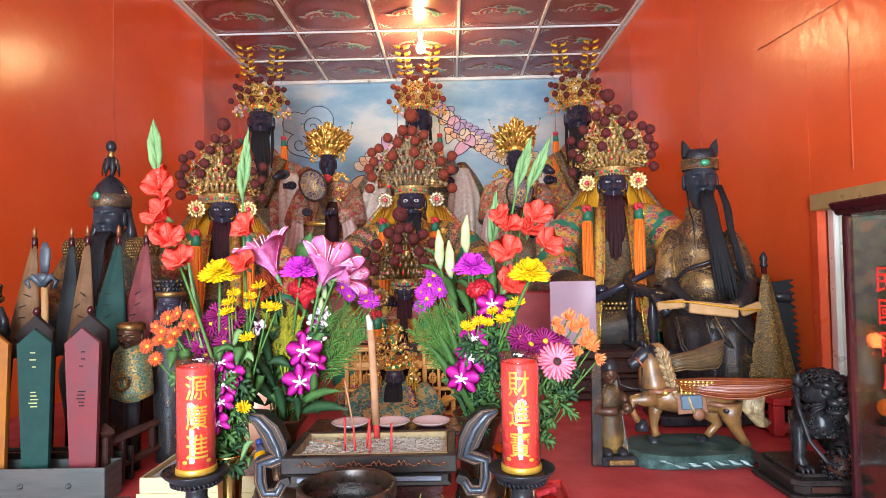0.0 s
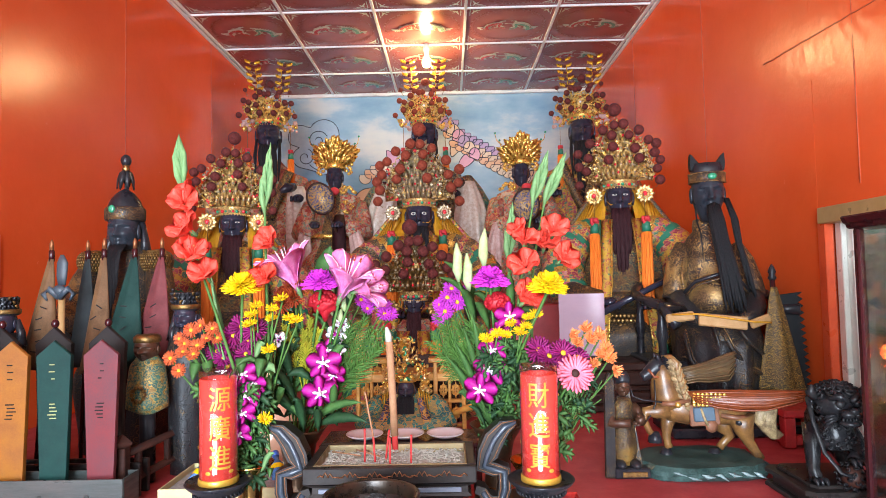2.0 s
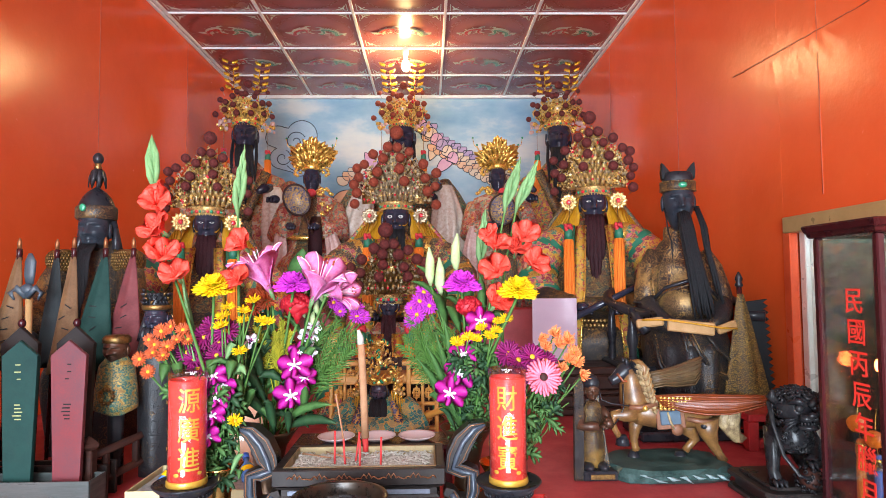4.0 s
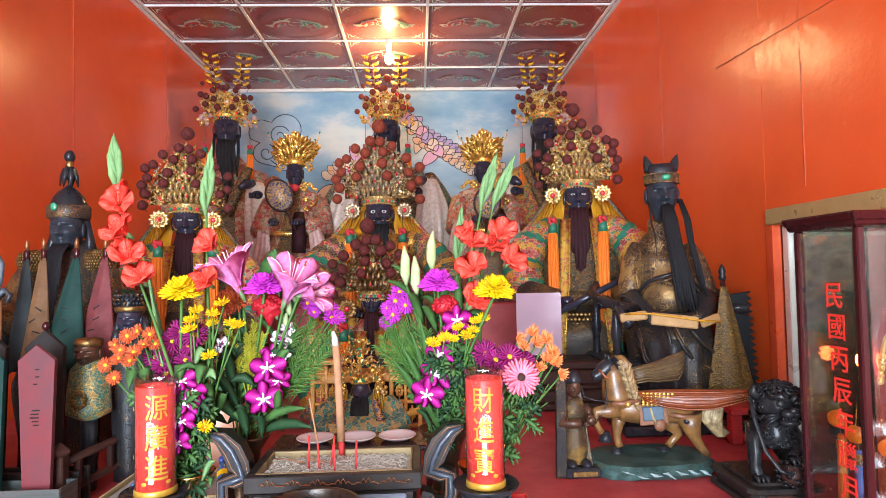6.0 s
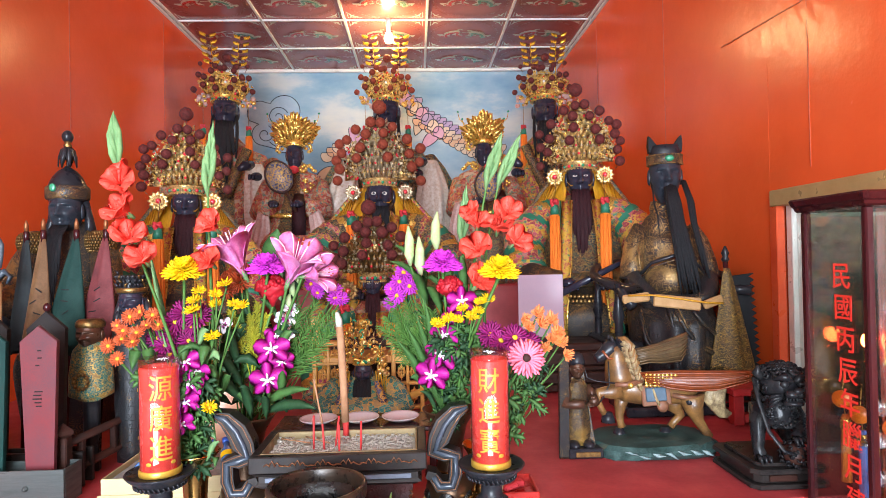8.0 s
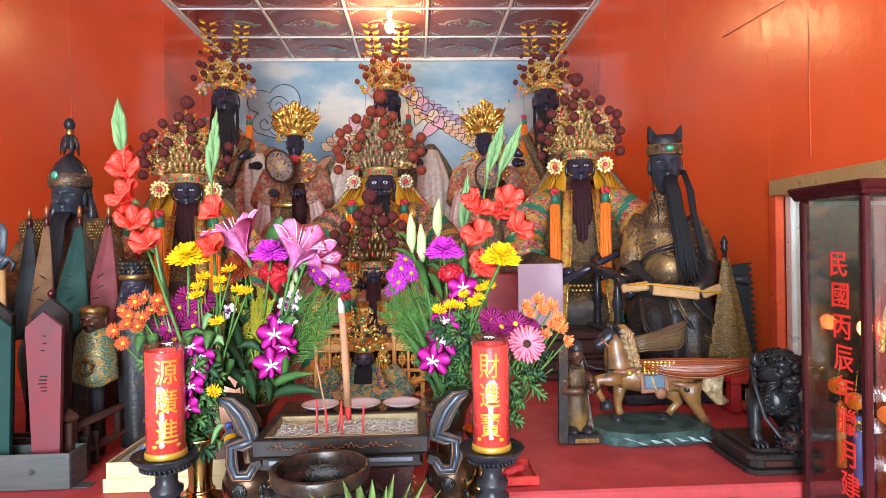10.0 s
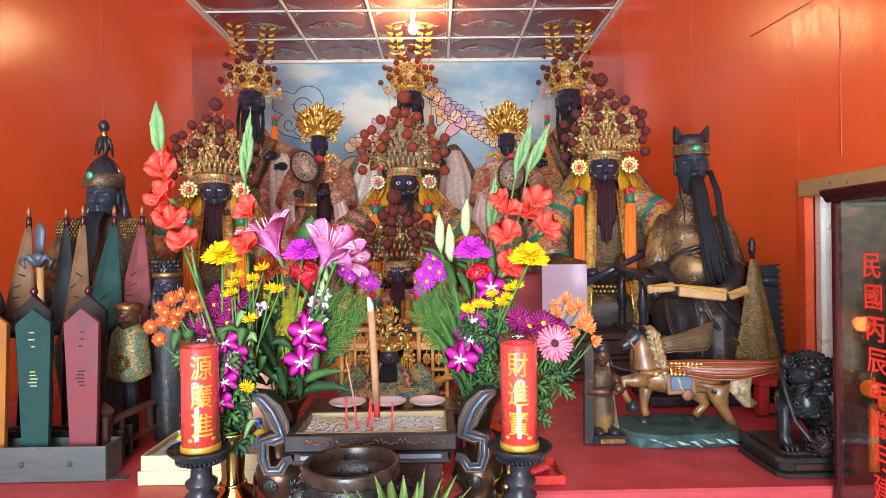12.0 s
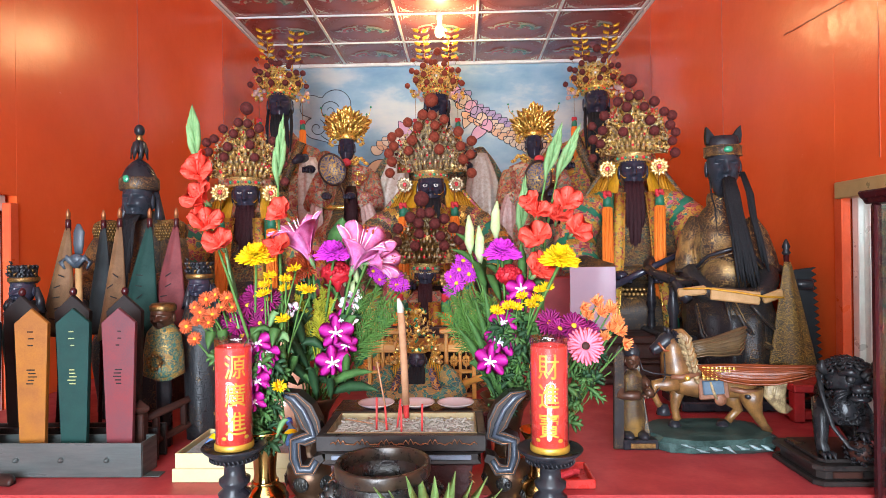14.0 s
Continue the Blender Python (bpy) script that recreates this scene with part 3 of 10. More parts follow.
def stroke(pts, w, k, z):
    pts = [Vector((p[0], p[1], z)) for p in pts]
    for i in range(len(pts) - 1):
        LAYER[0] = (LAYER[0] + 1) % 97
        low = Vector((0, 0, -0.00008 * LAYER[0]))
        a, b = pts[i] + low, pts[i + 1] + low
        d = (b - a)
        if d.length < 1e-6:
            continue
        d.normalize()
        s = Vector((-d.y, d.x, 0))
        wa = w[i] if isinstance(w, list) else w
        wb = w[i + 1] if isinstance(w, list) else w
        g.add([a - s * wa - d * wa * 0.3, a + s * wa - d * wa * 0.3, b + s * wb + d * wb * 0.3, b - s * wb + d * wb * 0.3], [[0, 1, 2, 3]], k, False)


def dragon(cx, cy, flip, seed, z, body):
    rnd = random.Random(seed)
    pts, ws = [], []
    for i in range(30):
        u = i / 29
        x = -0.085 + 0.17 * u + 0.020 * math.sin(u * 12.6)
        y = 0.060 * math.sin(u * 6.6 + 0.6) * (1.1 - 0.5 * u) + 0.020 * (u - 0.5)
        pts.append((cx + flip * x, cy + y))
        ws.append(0.004 + 0.0155 * math.sin(math.pi * min(1, u * 0.92 + 0.06)) ** 0.8)
    stroke(pts, ws, 1, z)
    stroke(pts, [q * 0.62 for q in ws], body, z - 0.009)
    # dorsal fins along the back
    for i in range(2, 28):
        p, q = pts[i], pts[i + 1]
        d = Vector((q[0] - p[0], q[1] - p[1])).normalized()
        nx, ny = -d.y, d.x
        w = ws[i]
        for sgn in ((1, -1) if i % 3 == 0 else (1,)):
            stroke([(p[0] + sgn * nx * w * 0.8, p[1] + sgn * ny * w * 0.8), (p[0] + sgn * nx * (w + 0.012) - d.x * 0.006, p[1] + sgn * ny * (w + 0.012) - d.y * 0.006)], [0.004, 0.0015], 1, z)
    # legs with claws
    for i, a in ((7, -1.9), (12, 1.1), (18, -1.3), (23, 1.7)):
        p = pts[i]
        k1 = (p[0] + flip * 0.030 * math.cos(a), p[1] + 0.030 * math.sin(a))
        k2 = (k1[0] + flip * 0.022 * math.cos(a + 1.1), k1[1] + 0.022 * math.sin(a + 1.1))
        stroke([p, k1, k2], [0.010, 0.008, 0.005], 1, z)
        for q in (-0.7, 0, 0.7):
            stroke([k2, (k2[0] + flip * 0.014 * math.cos(a + 1.1 + q), k2[1] + 0.014 * math.sin(a + 1.1 + q))], [0.003, 0.001], 1, z)
    # head with mane
    h = pts[0]
    stroke([(h[0] + flip * 0.012, h[1]), (h[0] - flip * 0.010, h[1] + 0.004), (h[0] - flip * 0.028, h[1] - 0.006)], [0.012, 0.015, 0.007], 1, z)
    for q in range(5):
        a = rnd.uniform(0.6, 2.6)
        stroke([h, (h[0] + flip * 0.03 * math.cos(a), h[1] + 0.034 * math.sin(a))], [0.005, 0.0015], 1, z)


for i in range(-1, 6):
    for j in range(0, 9):
        x0 = -1.515 + T * i
        y1 = 4.806 + T - T * j
        cx, cy = x0 + T / 2, y1 - T / 2
        if abs(cx) > 1.6:
            continue
        z = TOP + 0.0192
        ring = [(cx + 0.262 * math.cos(a * math.pi / 24), cy + 0.262 * math.sin(a * math.pi / 24)) for a in range(49)]
        stroke(ring, 0.006, 2, z)
        ring = [(cx + 0.243 * math.cos(a * math.pi / 24), cy + 0.243 * math.sin(a * math.pi / 24)) for a in range(49)]
        stroke(ring, 0.002, 2, z)
        dragon(cx - 0.10, cy - 0.005, 1, 3, z, 4)
        dragon(cx + 0.10, cy + 0.01, -1, 5, z, 5)
        stroke([(cx - 0.02, cy - 0.03), (cx + 0.03, cy - 0.025)], [0.006, 0.002], 1, z)
        for sx in (-1, 1):
            for sy in (-1, 1):
                qx, qy = cx + sx * 0.272, cy + sy * 0.272
                stroke([(qx, qy - sy * 0.10), (qx, qy), (qx - sx * 0.10, qy)], 0.0025, 1, z)
                stroke([(qx - sx * 0.012, qy - sy * 0.075), (qx - sx * 0.03, qy - sy * 0.03), (qx - sx * 0.075, qy - sy * 0.012)], [0.003, 0.008, 0.003], 1, z)
                stroke([(qx - sx * 0.02, qy - sy * 0.02), (qx - sx * 0.055, qy - sy * 0.055)], [0.006, 0.002], 1, z)
for x in xs:
    g.box((x, 2.42, TOP + 0.012), (0.019, 6.0, 0.014), 3, 0.002)
for y in ys:
    g.box((0, y, TOP + 0.011), (3.10, 0.014, 0.013), 3, 0.002)
g.box((0, BACK - 0.015, TOP + 0.003), (3.1, 0.03, 0.03), 3, 0.002)
rnd = random.Random(4)
for i in range(16):
    g.box((rnd.uniform(-1.1, 1.4), BACK - 0.035, TOP - 0.004), (rnd.uniform(0.03, 0.12), 0.015, 0.02), 3, 0.002)
structure("ceiling", g, ["tile", "tile_line", "tile_ring", "white", "print_red", "print_green"], "suspended ceiling of dark red boards printed with dragons between white bars", "ceiling")
for side in (-1, 1):
    structure("trim", Geo().box((side * (WX - 0.012), 2.42, TOP + 0.006), (0.022, 6.0, 0.018), 0, 0.002), "white", "white edge bar of the suspended ceiling", "trim")

# windows in the side walls
for side, nm in ((-1, "window_1"), (1, "window_2")):
    win = holder(nm, "aluminium sliding window with red painted reveal", "window", (side * WX, 1.4, WIN_Z0), "", "structure")
    yc, zc, ly, lz = (WIN_Y0 + WIN_Y1) / 2, (WIN_Z0 + WIN_Z1) / 2, WIN_Y1 - WIN_Y0, WIN_Z1 - WIN_Z0
    g = Geo()
    g.box((side * (WX + 0.012), WIN_Y1 - 0.020, zc - 0.015), (0.034, 0.046, lz - 0.03), 0).box((side * (WX + 0.04), WIN_Y0 + 0.010, zc), (0.10, 0.020, lz), 0)
    under("reveal", g, "frame_red", win, "bright red painted reveal")
    g = Geo()
    for y in (WIN_Y1 - 0.062, WIN_Y0 + 0.040):
        g.box((side * (WX + 0.066), y, zc), (0.07, 0.036, lz), 0)
    g.box((side * (WX + (0.02 if side > 0 else 0.066)), yc, WIN_Z1 - 0.03), (0.075, ly - 0.04, 0.06), 1 if side > 0 else 0)
    g.box((side * (WX + 0.066), yc, WIN_Z0 + 0.03), (0.072, ly - 0.04, 0.06), 0)
    under("window_frame", g, ["alu_pale", "alu"], win, "pale aluminium frame with a brownish gold head")
    for s, y0, y1, dx in ((0, WIN_Y0 + 0.06, yc + 0.03, 0.085), (1, yc - 0.03, WIN_Y1 - 0.080, 0.060)):
        g = Geo()
        x = side * (WX + dx)
        for y in (y0 + 0.018, y1 - 0.018):
            g.box((x, y, zc), (0.022, 0.036, lz - 0.12), 0)
        for z in (WIN_Z0 + 0.078, WIN_Z1 - 0.078):
            g.box((x, (y0 + y1) / 2, z), (0.022, y1 - y0 - 0.073, 0.036), 0)
        sash = under("sash", g, "alu_pale", win, "pale aluminium sash")
        pane = under("pane", Geo().box((x, (y0 + y1) / 2, zc), (0.005, y1 - y0 - 0.073, lz - 0.194), 0, 0.001), "frost", win)
        pane.visible_shadow = False

# bubbled laminate patch and the horizontal seam on the east wall
g = Geo()
pts = [(WX - 0.002, 2.32 - 0.02 * i, 2.60 - 0.001 * i + 0.004 * noise.noise(Vector((i * 0.4, 0, 0)))) for i in range(75)]
g.tube(pts, 0.0022, 5)
part("seam", g, "seam", bpy.data.objects["wall_east"], "lifted horizontal edge of the laminate")
g = Geo()
ny, nz = 46, 22
grid = []
for i in range(ny):
    for j in range(nz):
        u, w = i / (ny - 1), j / (nz - 1)
        y, z = 1.52 + 0.58 * u, 2.42 + 0.26 * w
        fall = math.sin(math.pi * u) ** 0.7 * math.sin(math.pi * w) ** 0.7
        h = 0.002 * fall * (0.4 + noise.noise(Vector((y * 34, z * 16, 1.0)))) + 0.0015 * fall * noise.noise(Vector((y * 70, z * 34, 4.0)))
        grid.append((WX - 0.0015 - max(-0.001, h), y, z))
g.add(grid, [[i * nz + j, (i + 1) * nz + j, (i + 1) * nz + j + 1, i * nz + j + 1] for i in range(ny - 1) for j in range(nz - 1)], 0)
part("blistered_patch", g, "wall", bpy.data.objects["wall_east"], "blistered glossy laminate")

# ---- altar ----
structure("altar", Geo().box((0, (FRONT + BACK) / 2, ALTAR - 0.02), (2 * WX - 0.004, BACK - FRONT - 0.004, 0.04), 0, 0.006)
          .box((0, (FRONT + 0.03 + BACK) / 2, 0.54), (2 * WX - 0.01, BACK - FRONT - 0.07, 1.08), 0, 0.002), "altar",
          "wide red painted altar platform, scuffed and dusty", "altar")
structure("altar_step", Geo().box((0, 4.40, ALTAR + 0.202), (2 * WX - 0.02, 2.0, 0.40), 0, 0.008), "altar", "raised red back step of the altar", "altar")

# front offering table
tb = holder("offering_table", "grey-topped offering table before the altar", "table", (0, 0.74, 0))
under("tabletop", Geo().box((0.0, 0.76, 1.082), (1.9, 0.66, 0.035), 0, 0.006), "lavender", tb)
for x in (-0.9, 0.9):
    for y in (0.48, 1.04):
        under("leg", Geo().box((x, y, 0.532), (0.07, 0.07, 1.063), 0, 0.006), "wood_dark", tb)
under("apron", Geo().box((0, 0.45, 1.0), (1.73, 0.025, 0.12), 0, 0.004), "wood_dark", tb)
TABLE = 1.0995

# hanging bulb
bulb = holder("ceiling_bulb", "bare warm glowing bulb hanging from the ceiling", "lamp", (0.02, 4.2, 3.45))
under("socket", Geo().lathe([(0.022, 0.10), (0.022, 0.05), (0.017, 0.045), (0.017, 0.0)], 16, (0.02, 4.2, 3.365)), "white", bulb)
b = under("glass_bulb", Geo().ball((0.02, 4.2, 3.325), (0.032, 0.032, 0.042), 16, 12), "white", bulb, "glowing frosted bulb")
M["bulb"] = glow("bulb_glow", (1.0, 0.66, 0.30), 700)
b.data.materials[0] = M["bulb"]

# ---- statues and their headdresses ----


def smooth(a, b, t):
    t = max(0.0, min(1.0, t))
    return a + (b - a) * t * t * (3 - 2 * t)


def sections(rows, n):
    """Smoothly fills rows of (z, half width, half depth, shift in y) to n rows."""
    out = []
    for i in range(n):
        z = rows[0][0] + (rows[-1][0] - rows[0][0]) * i / (n - 1)
        for a, b in zip(rows, rows[1:]):
            if a[0] - 1e-9 <= z <= b[0] + 1e-9:
                t = (z - a[0]) / (b[0] - a[0])
                out.append((z, *(smooth(p, q, t) for p, q in zip(a[1:], b[1:]))))
                break
    return out


def robe(g, x, y, rows, pick, n=26, seg=44, folds=0.05, freq=9, seed=0):
    rs = sections(rows, n)
    rings = []
    for z, hx, hy, dy in rs:
        u = (z - rows[0][0]) / (rows[-1][0] - rows[0][0])
        ring = []
        for j in range(seg):
            a = 2 * math.pi * j / seg
            f = 1 + folds * (1 - u) ** 0.7 * math.sin(freq * a + 2.0 * math.sin(z * 5 + seed) + seed) + 0.05 * noise.noise(Vector((a * 2, z * 6, seed)))
            ring.append((x + hx * f * math.cos(a), y + dy + hy * f * math.sin(a), z))
        rings.append(ring)
    base = len(g.v)
    g.rings(rings, 0, m=None)
    # choose the cloth of each facet
    nf = (n - 1) * seg
    start = len(g.f) - nf - 2
    for i in range(n - 1):
        for j in range(seg):
            a = 2 * math.pi * (j + 0.5) / seg
            front = math.degrees(math.atan2(math.cos(a), -math.sin(a)))
            g.k[start + i * seg + j] = pick((i + 0.5) / (n - 1), front)
    return g


def head(g, x, y, z, w, h, k, lean=0.0, eyes=None, brow=True, seg=48, gaze=1.0):
    """A plain carved head facing the hall: one shell with sockets, nose, lips and chin, and two ears."""
    def hump(v, c, r):
        return math.exp(-((v - c) / r) ** 2)
    rs = []
    n = 52
    for i in range(n + 1):
        u = i / n
        a = -math.pi / 2 + math.pi * (0.03 + 0.94 * u)
        q, v = math.cos(a), math.sin(a)
        taper = 1.0 if v > -0.1 else 1.0 - 0.26 * ((-0.1 - v) / 0.9) ** 1.3
        ring = []
        for j in range(seg):
            b = 2 * math.pi * j / seg
            px_, py_ = q ** 0.72 * taper * math.cos(b), 1.12 * q ** 0.72 * taper * math.sin(b)
            d = 0.0
            if py_ < 0:
                e = abs(px_)
                ridge = max(0.0, min(1.0, (0.24 - v) / 0.44))
                d += (0.08 + 0.34 * ridge ** 1.4) * hump(e, 0, 0.10 + 0.07 * ridge) * (1.0 if v > -0.24 else hump(v, -0.24, 0.035)) * (1.0 if v < 0.24 else hump(v, 0.24, 0.08))
                d += 0.10 * hump(e, 0.16, 0.07) * hump(v, -0.215, 0.05)
                d -= 0.24 * hump(e, 0.40, 0.20) * hump(v, 0.10, 0.085)
                d += 0.15 * hump(e, 0.40, 0.15) * hump(v, 0.055, 0.045)
                d -= 0.08 * hump(e, 0.40, 0.16) * hump(v, 0.015, 0.016)
                if brow:
                    d += 0.11 * hump(e, 0.42, 0.24) * hump(v, 0.235 - 0.12 * (e - 0.4) ** 2, 0.045)
                d += 0.10 * hump(e, 0.52, 0.24) * hump(v, -0.20, 0.20)
                d -= 0.09 * hump(e, 0.30, 0.09) * hump(v, -0.40, 0.12)
                d += 0.11 * hump(e, 0, 0.20) * hump(v, -0.425, 0.038) + 0.10 * hump(e, 0, 0.16) * hump(v, -0.535, 0.042)
                d -= 0.07 * hump(e, 0, 0.26) * hump(v, -0.48, 0.020)
                d += 0.12 * hump(e, 0, 0.26) * hump(v, -0.76, 0.13)
            ring.append((x + lean * (u - 0.5) + w * px_, y + w * (py_ - 1.45 * d), z + h * v))
        rs.append(ring)
    g.rings(rs, k)
    f = y - w * 1.10
    for s in (-1, 1):
        if eyes is not None:
            g.ball((x + s * 0.38 * w, f + 0.16 * w, z + 0.07 * h), (0.19 * w, 0.14 * w, 0.085 * h * gaze), 12, 8, eyes)
            g.ball((x + s * 0.38 * w, f + 0.035 * w, z + 0.07 * h), (0.085 * w, 0.03 * w, 0.05 * h * gaze), 8, 6, k)
        g.ball((x + s * 1.0 * w, y + 0.05 * w, z - 0.05 * h), (0.12 * w, 0.24 * w, 0.32 * h), 10, 8, k, lump=0.1)


def toward(x, y):
    """Turn about z that faces a statue to the middle of the hall."""
    return -math.atan2(x - 0.15, y + 0.3) if abs(x) > 0.5 else 0.0


def turn_statue(g, x, y, share=0.7):
    m = Matrix.Translation((x, y, 0)) @ Matrix.Rotation(share * toward(x, y), 4, "Z") @ Matrix.Translation((-x, -y, 0))
    g.v = [tuple(m @ Vector(p)) for p in g.v]


def reshape(g, x, slim, below, lift):
    """Slims the body of a statue below a height and lifts it by a piecewise profile of (z, lift)."""
    out = []
    for px_, py_, pz_ in g.v:
        q = smooth(slim, 1.0, (pz_ - below) / 0.05)
        up = lift[0][1] if pz_ < lift[0][0] else lift[-1][1]
        for (z0, a), (z1, b) in zip(lift, lift[1:]):
            if z0 <= pz_ <= z1:
                up = a + (b - a) * (pz_ - z0) / (z1 - z0)
        out.append((x + (px_ - x) * q, py_, pz_ + up))
    g.v = out


def banded(g, pts, rad, ks, n=26, seg=16, twist=0.0, flat=1.0, bite=1):
    """A sleeve of many cloth bands that follow one another along it."""
    pts = [Vector(p) for p in pts]
    m = len(pts) - 1
    line, rr = [], []
    for i in range(n):
        t = i / (n - 1) * m
        a = min(int(t), m - 1)
        f = t - a
        p0, p1, p2, p3 = pts[max(a - 1, 0)], pts[a], pts[a + 1], pts[min(a + 2, m)]
        line.append(0.5 * (2 * p1 + (p2 - p0) * f + (2 * p0 - 5 * p1 + 4 * p2 - p3) * f * f + (3 * p1 - p0 - 3 * p2 + p3) * f ** 3))
        rr.append((rad[a] + (rad[a + 1] - rad[a]) * f) * (1 + 0.035 * math.sin(i * 2.1)))
    g.tube(line, rr, seg, ks[0], flat=flat)
    start = len(g.f) - (n - 1) * seg - 2
    for i in range(n - 1):
        for j in range(seg):
            g.k[start + i * seg + j] = ks[int(i / bite + twist * abs(j - seg / 2)) % len(ks)]


def hanging_sleeve(g, x, y, z, w, length, k, s, seed):
    """A silk cuff that falls from a raised wrist in deep folds, wider towards its hem."""
    rs = []
    for i in range(16):
        t = i / 15
        r = w * (0.45 + 0.60 * math.sin(min(1.0, t * 1.5) * 1.5) - 0.15 * t)
        ring = []
        for j in range(44):
            a = 2 * math.pi * j / 44
            f = 1 + (0.10 + 0.16 * t) * math.sin(6 * a + seed + 0.8 * math.sin(3 * t)) + 0.10 * math.sin(11 * a + 2 * seed) * t
            ring.append((x + s * (0.05 * t + 0.02 * math.sin(3 * t + seed)) + r * f * math.cos(a), y + 0.55 * r * f * math.sin(a), z - length * t + 0.22 * w * math.cos(a - 0.6 * s) * t))
        rs.append(ring)
    g.rings(rs, k)


def beard(g, x, y, z, w, length, k, sway=0.0, strands=5, out=0.03):
    """Long straight strands of hair from the chin and cheeks."""
    for i in range(strands):
        u = (i / (strands - 1) - 0.5) * 2 if strands > 1 else 0
        l = length * (1 - 0.45 * abs(u))
        x0 = x + u * w
        pts = [(x0 * 1.0 + sway * t * t + u * 0.15 * w * math.sin(t * 3), y - out * math.sin(min(1, t * 1.6) * 1.6) + 0.35 * w * abs(u), z - l * t) for t in (0, 0.12, 0.3, 0.5, 0.7, 0.88, 1.0)]
        g.tube(pts, [w * q for q in (0.30, 0.38, 0.40, 0.38, 0.34, 0.26, 0.10)], 8, k, flat=0.55)


def sleeve(g, sh, el, hd, r, k, hand=None, drop=0.16, kd=None):
    """An arm in a wide sleeve, from shoulder by elbow to hand, with the cuff hanging."""
    sh, el, hd = Vector(sh), Vector(el), Vector(hd)
    pts = [sh, sh.lerp(el, 0.5) + Vector((0, 0, 0.01)), el, el.lerp(hd, 0.5), hd]
    g.tube(pts, [r * 0.9, r * 1.05, r * 1.15, r * 1.05, r * 0.9], 12, k)
    if drop:
        kd = k if kd is None else kd
        rs = []
        for i in range(7):
            t = i / 6
            c = el.lerp(hd, 0.72) + Vector((0, 0, -drop * t))
            wx = r * (1.0 + 0.35 * math.sin(t * 2.4))
            rs.append([(c.x + wx * (0.75 - 0.25 * t) * math.cos(a) * (1 + 0.10 * math.sin(5 * a + t * 2)), c.y + wx * 1.1 * math.sin(a), c.z) for a in [2 * math.pi * j / 16 for j in range(16)]])
        g.rings(rs, kd)
    if hand is not None:
        g.ball(hd + (hd - el).normalized() * r * 0.9, (r * 0.6, r * 0.8, r * 0.45), 10, 6, hand)
        for q in (-1, 0, 1):
            p = hd + (hd - el).normalized() * r * 1.3 + Vector((q * r * 0.3, 0, 0))
            g.tube([p, p + Vector((0, -r * 0.5, -r * 0.1)), p + Vector((0, -r * 0.7, -r * 0.45))], r * 0.16, 5, hand)


def scales(g, rows, cols, place, r, k):
    """Rows of overlapping rounded plates over a surface given by place(u, v) -> point, normal."""
    for i in range(rows):
        for j in range(cols):
            p, n = place((j + 0.5 * (i % 2)) / cols, i / max(1, rows - 1))
            n = Vector(n).normalized()
            m = Matrix.Translation(p) @ n.to_track_quat("Z", "Y").to_matrix().to_4x4()
            g.lathe([(r, -0.0005), (r * 0.85, 0.0015), (r * 0.3, 0.003)], 8, k=k, m=m)


def collar(g, x, y, z, w, drop, k, width=0.03, bulge=0.02):
    """Two crossing collar bands down the chest."""
    for s in (-1, 1):
        pts = [(x + s * w * (1 - t), y - bulge * math.sin(t * 2.6), z - drop * t) for t in (0, 0.25, 0.5, 0.75, 1.0)]
        g.ribbon(pts, [width] * 5, (1, 0, 0), k, 0.006)


FAN = [(-1.06, .03), (-.84, .24), (-1.04, .33), (-.78, .45), (-1.07, .55), (-.73, .68), (-.37, .86), (-.07, .92), (.17, .93), (.56, .83), (.80, .68), (1.0, .63),
       (.95, .48), (1.09, .37), (1.01, .23), (1.07, .05), (-.14, .76), (.30, .75), (-.12, .58), (.45, .54), (-.24, .38), (.55, .38), (-.05, 1.16)]
DOME = [(-1.01, .19), (-.71, .29), (-.85, .54), (-.68, .48), (-.45, .62), (-.79, .80), (-.31, .73), (-.16, .68), (-.03, .69), (.06, .93), (.27, .64), (.34, .74),
        (.71, .80), (.53, .51), (.75, .52), (.28, .42), (.58, .24), (.87, .21), (.15, .22), (-.32, .21), (-.43, .41)]


def rosette(g, c, r, k, kj, petals=10, tilt=0.0):
    c = Vector(c)
    for i in range(petals):
        a = 2 * math.pi * i / petals
        p = c + Vector((math.cos(a), 0.25 * tilt, math.sin(a))) * r * 0.62
        g.ball(p, (r * 0.30, r * 0.14, r * 0.30), 6, 4, k)
    g.lathe([(r * 0.55, -0.1 * r), (r * 0.5, 0.12 * r), (r * 0.3, 0.16 * r)], 12, (0, 0, 0), k, m=Matrix.Translation(c) @ pose(0, 0, 0, 90))
    g.ball(c - Vector((0, r * 0.18, 0)), (r * 0.30, r * 0.22, r * 0.30), 8, 6, kj)


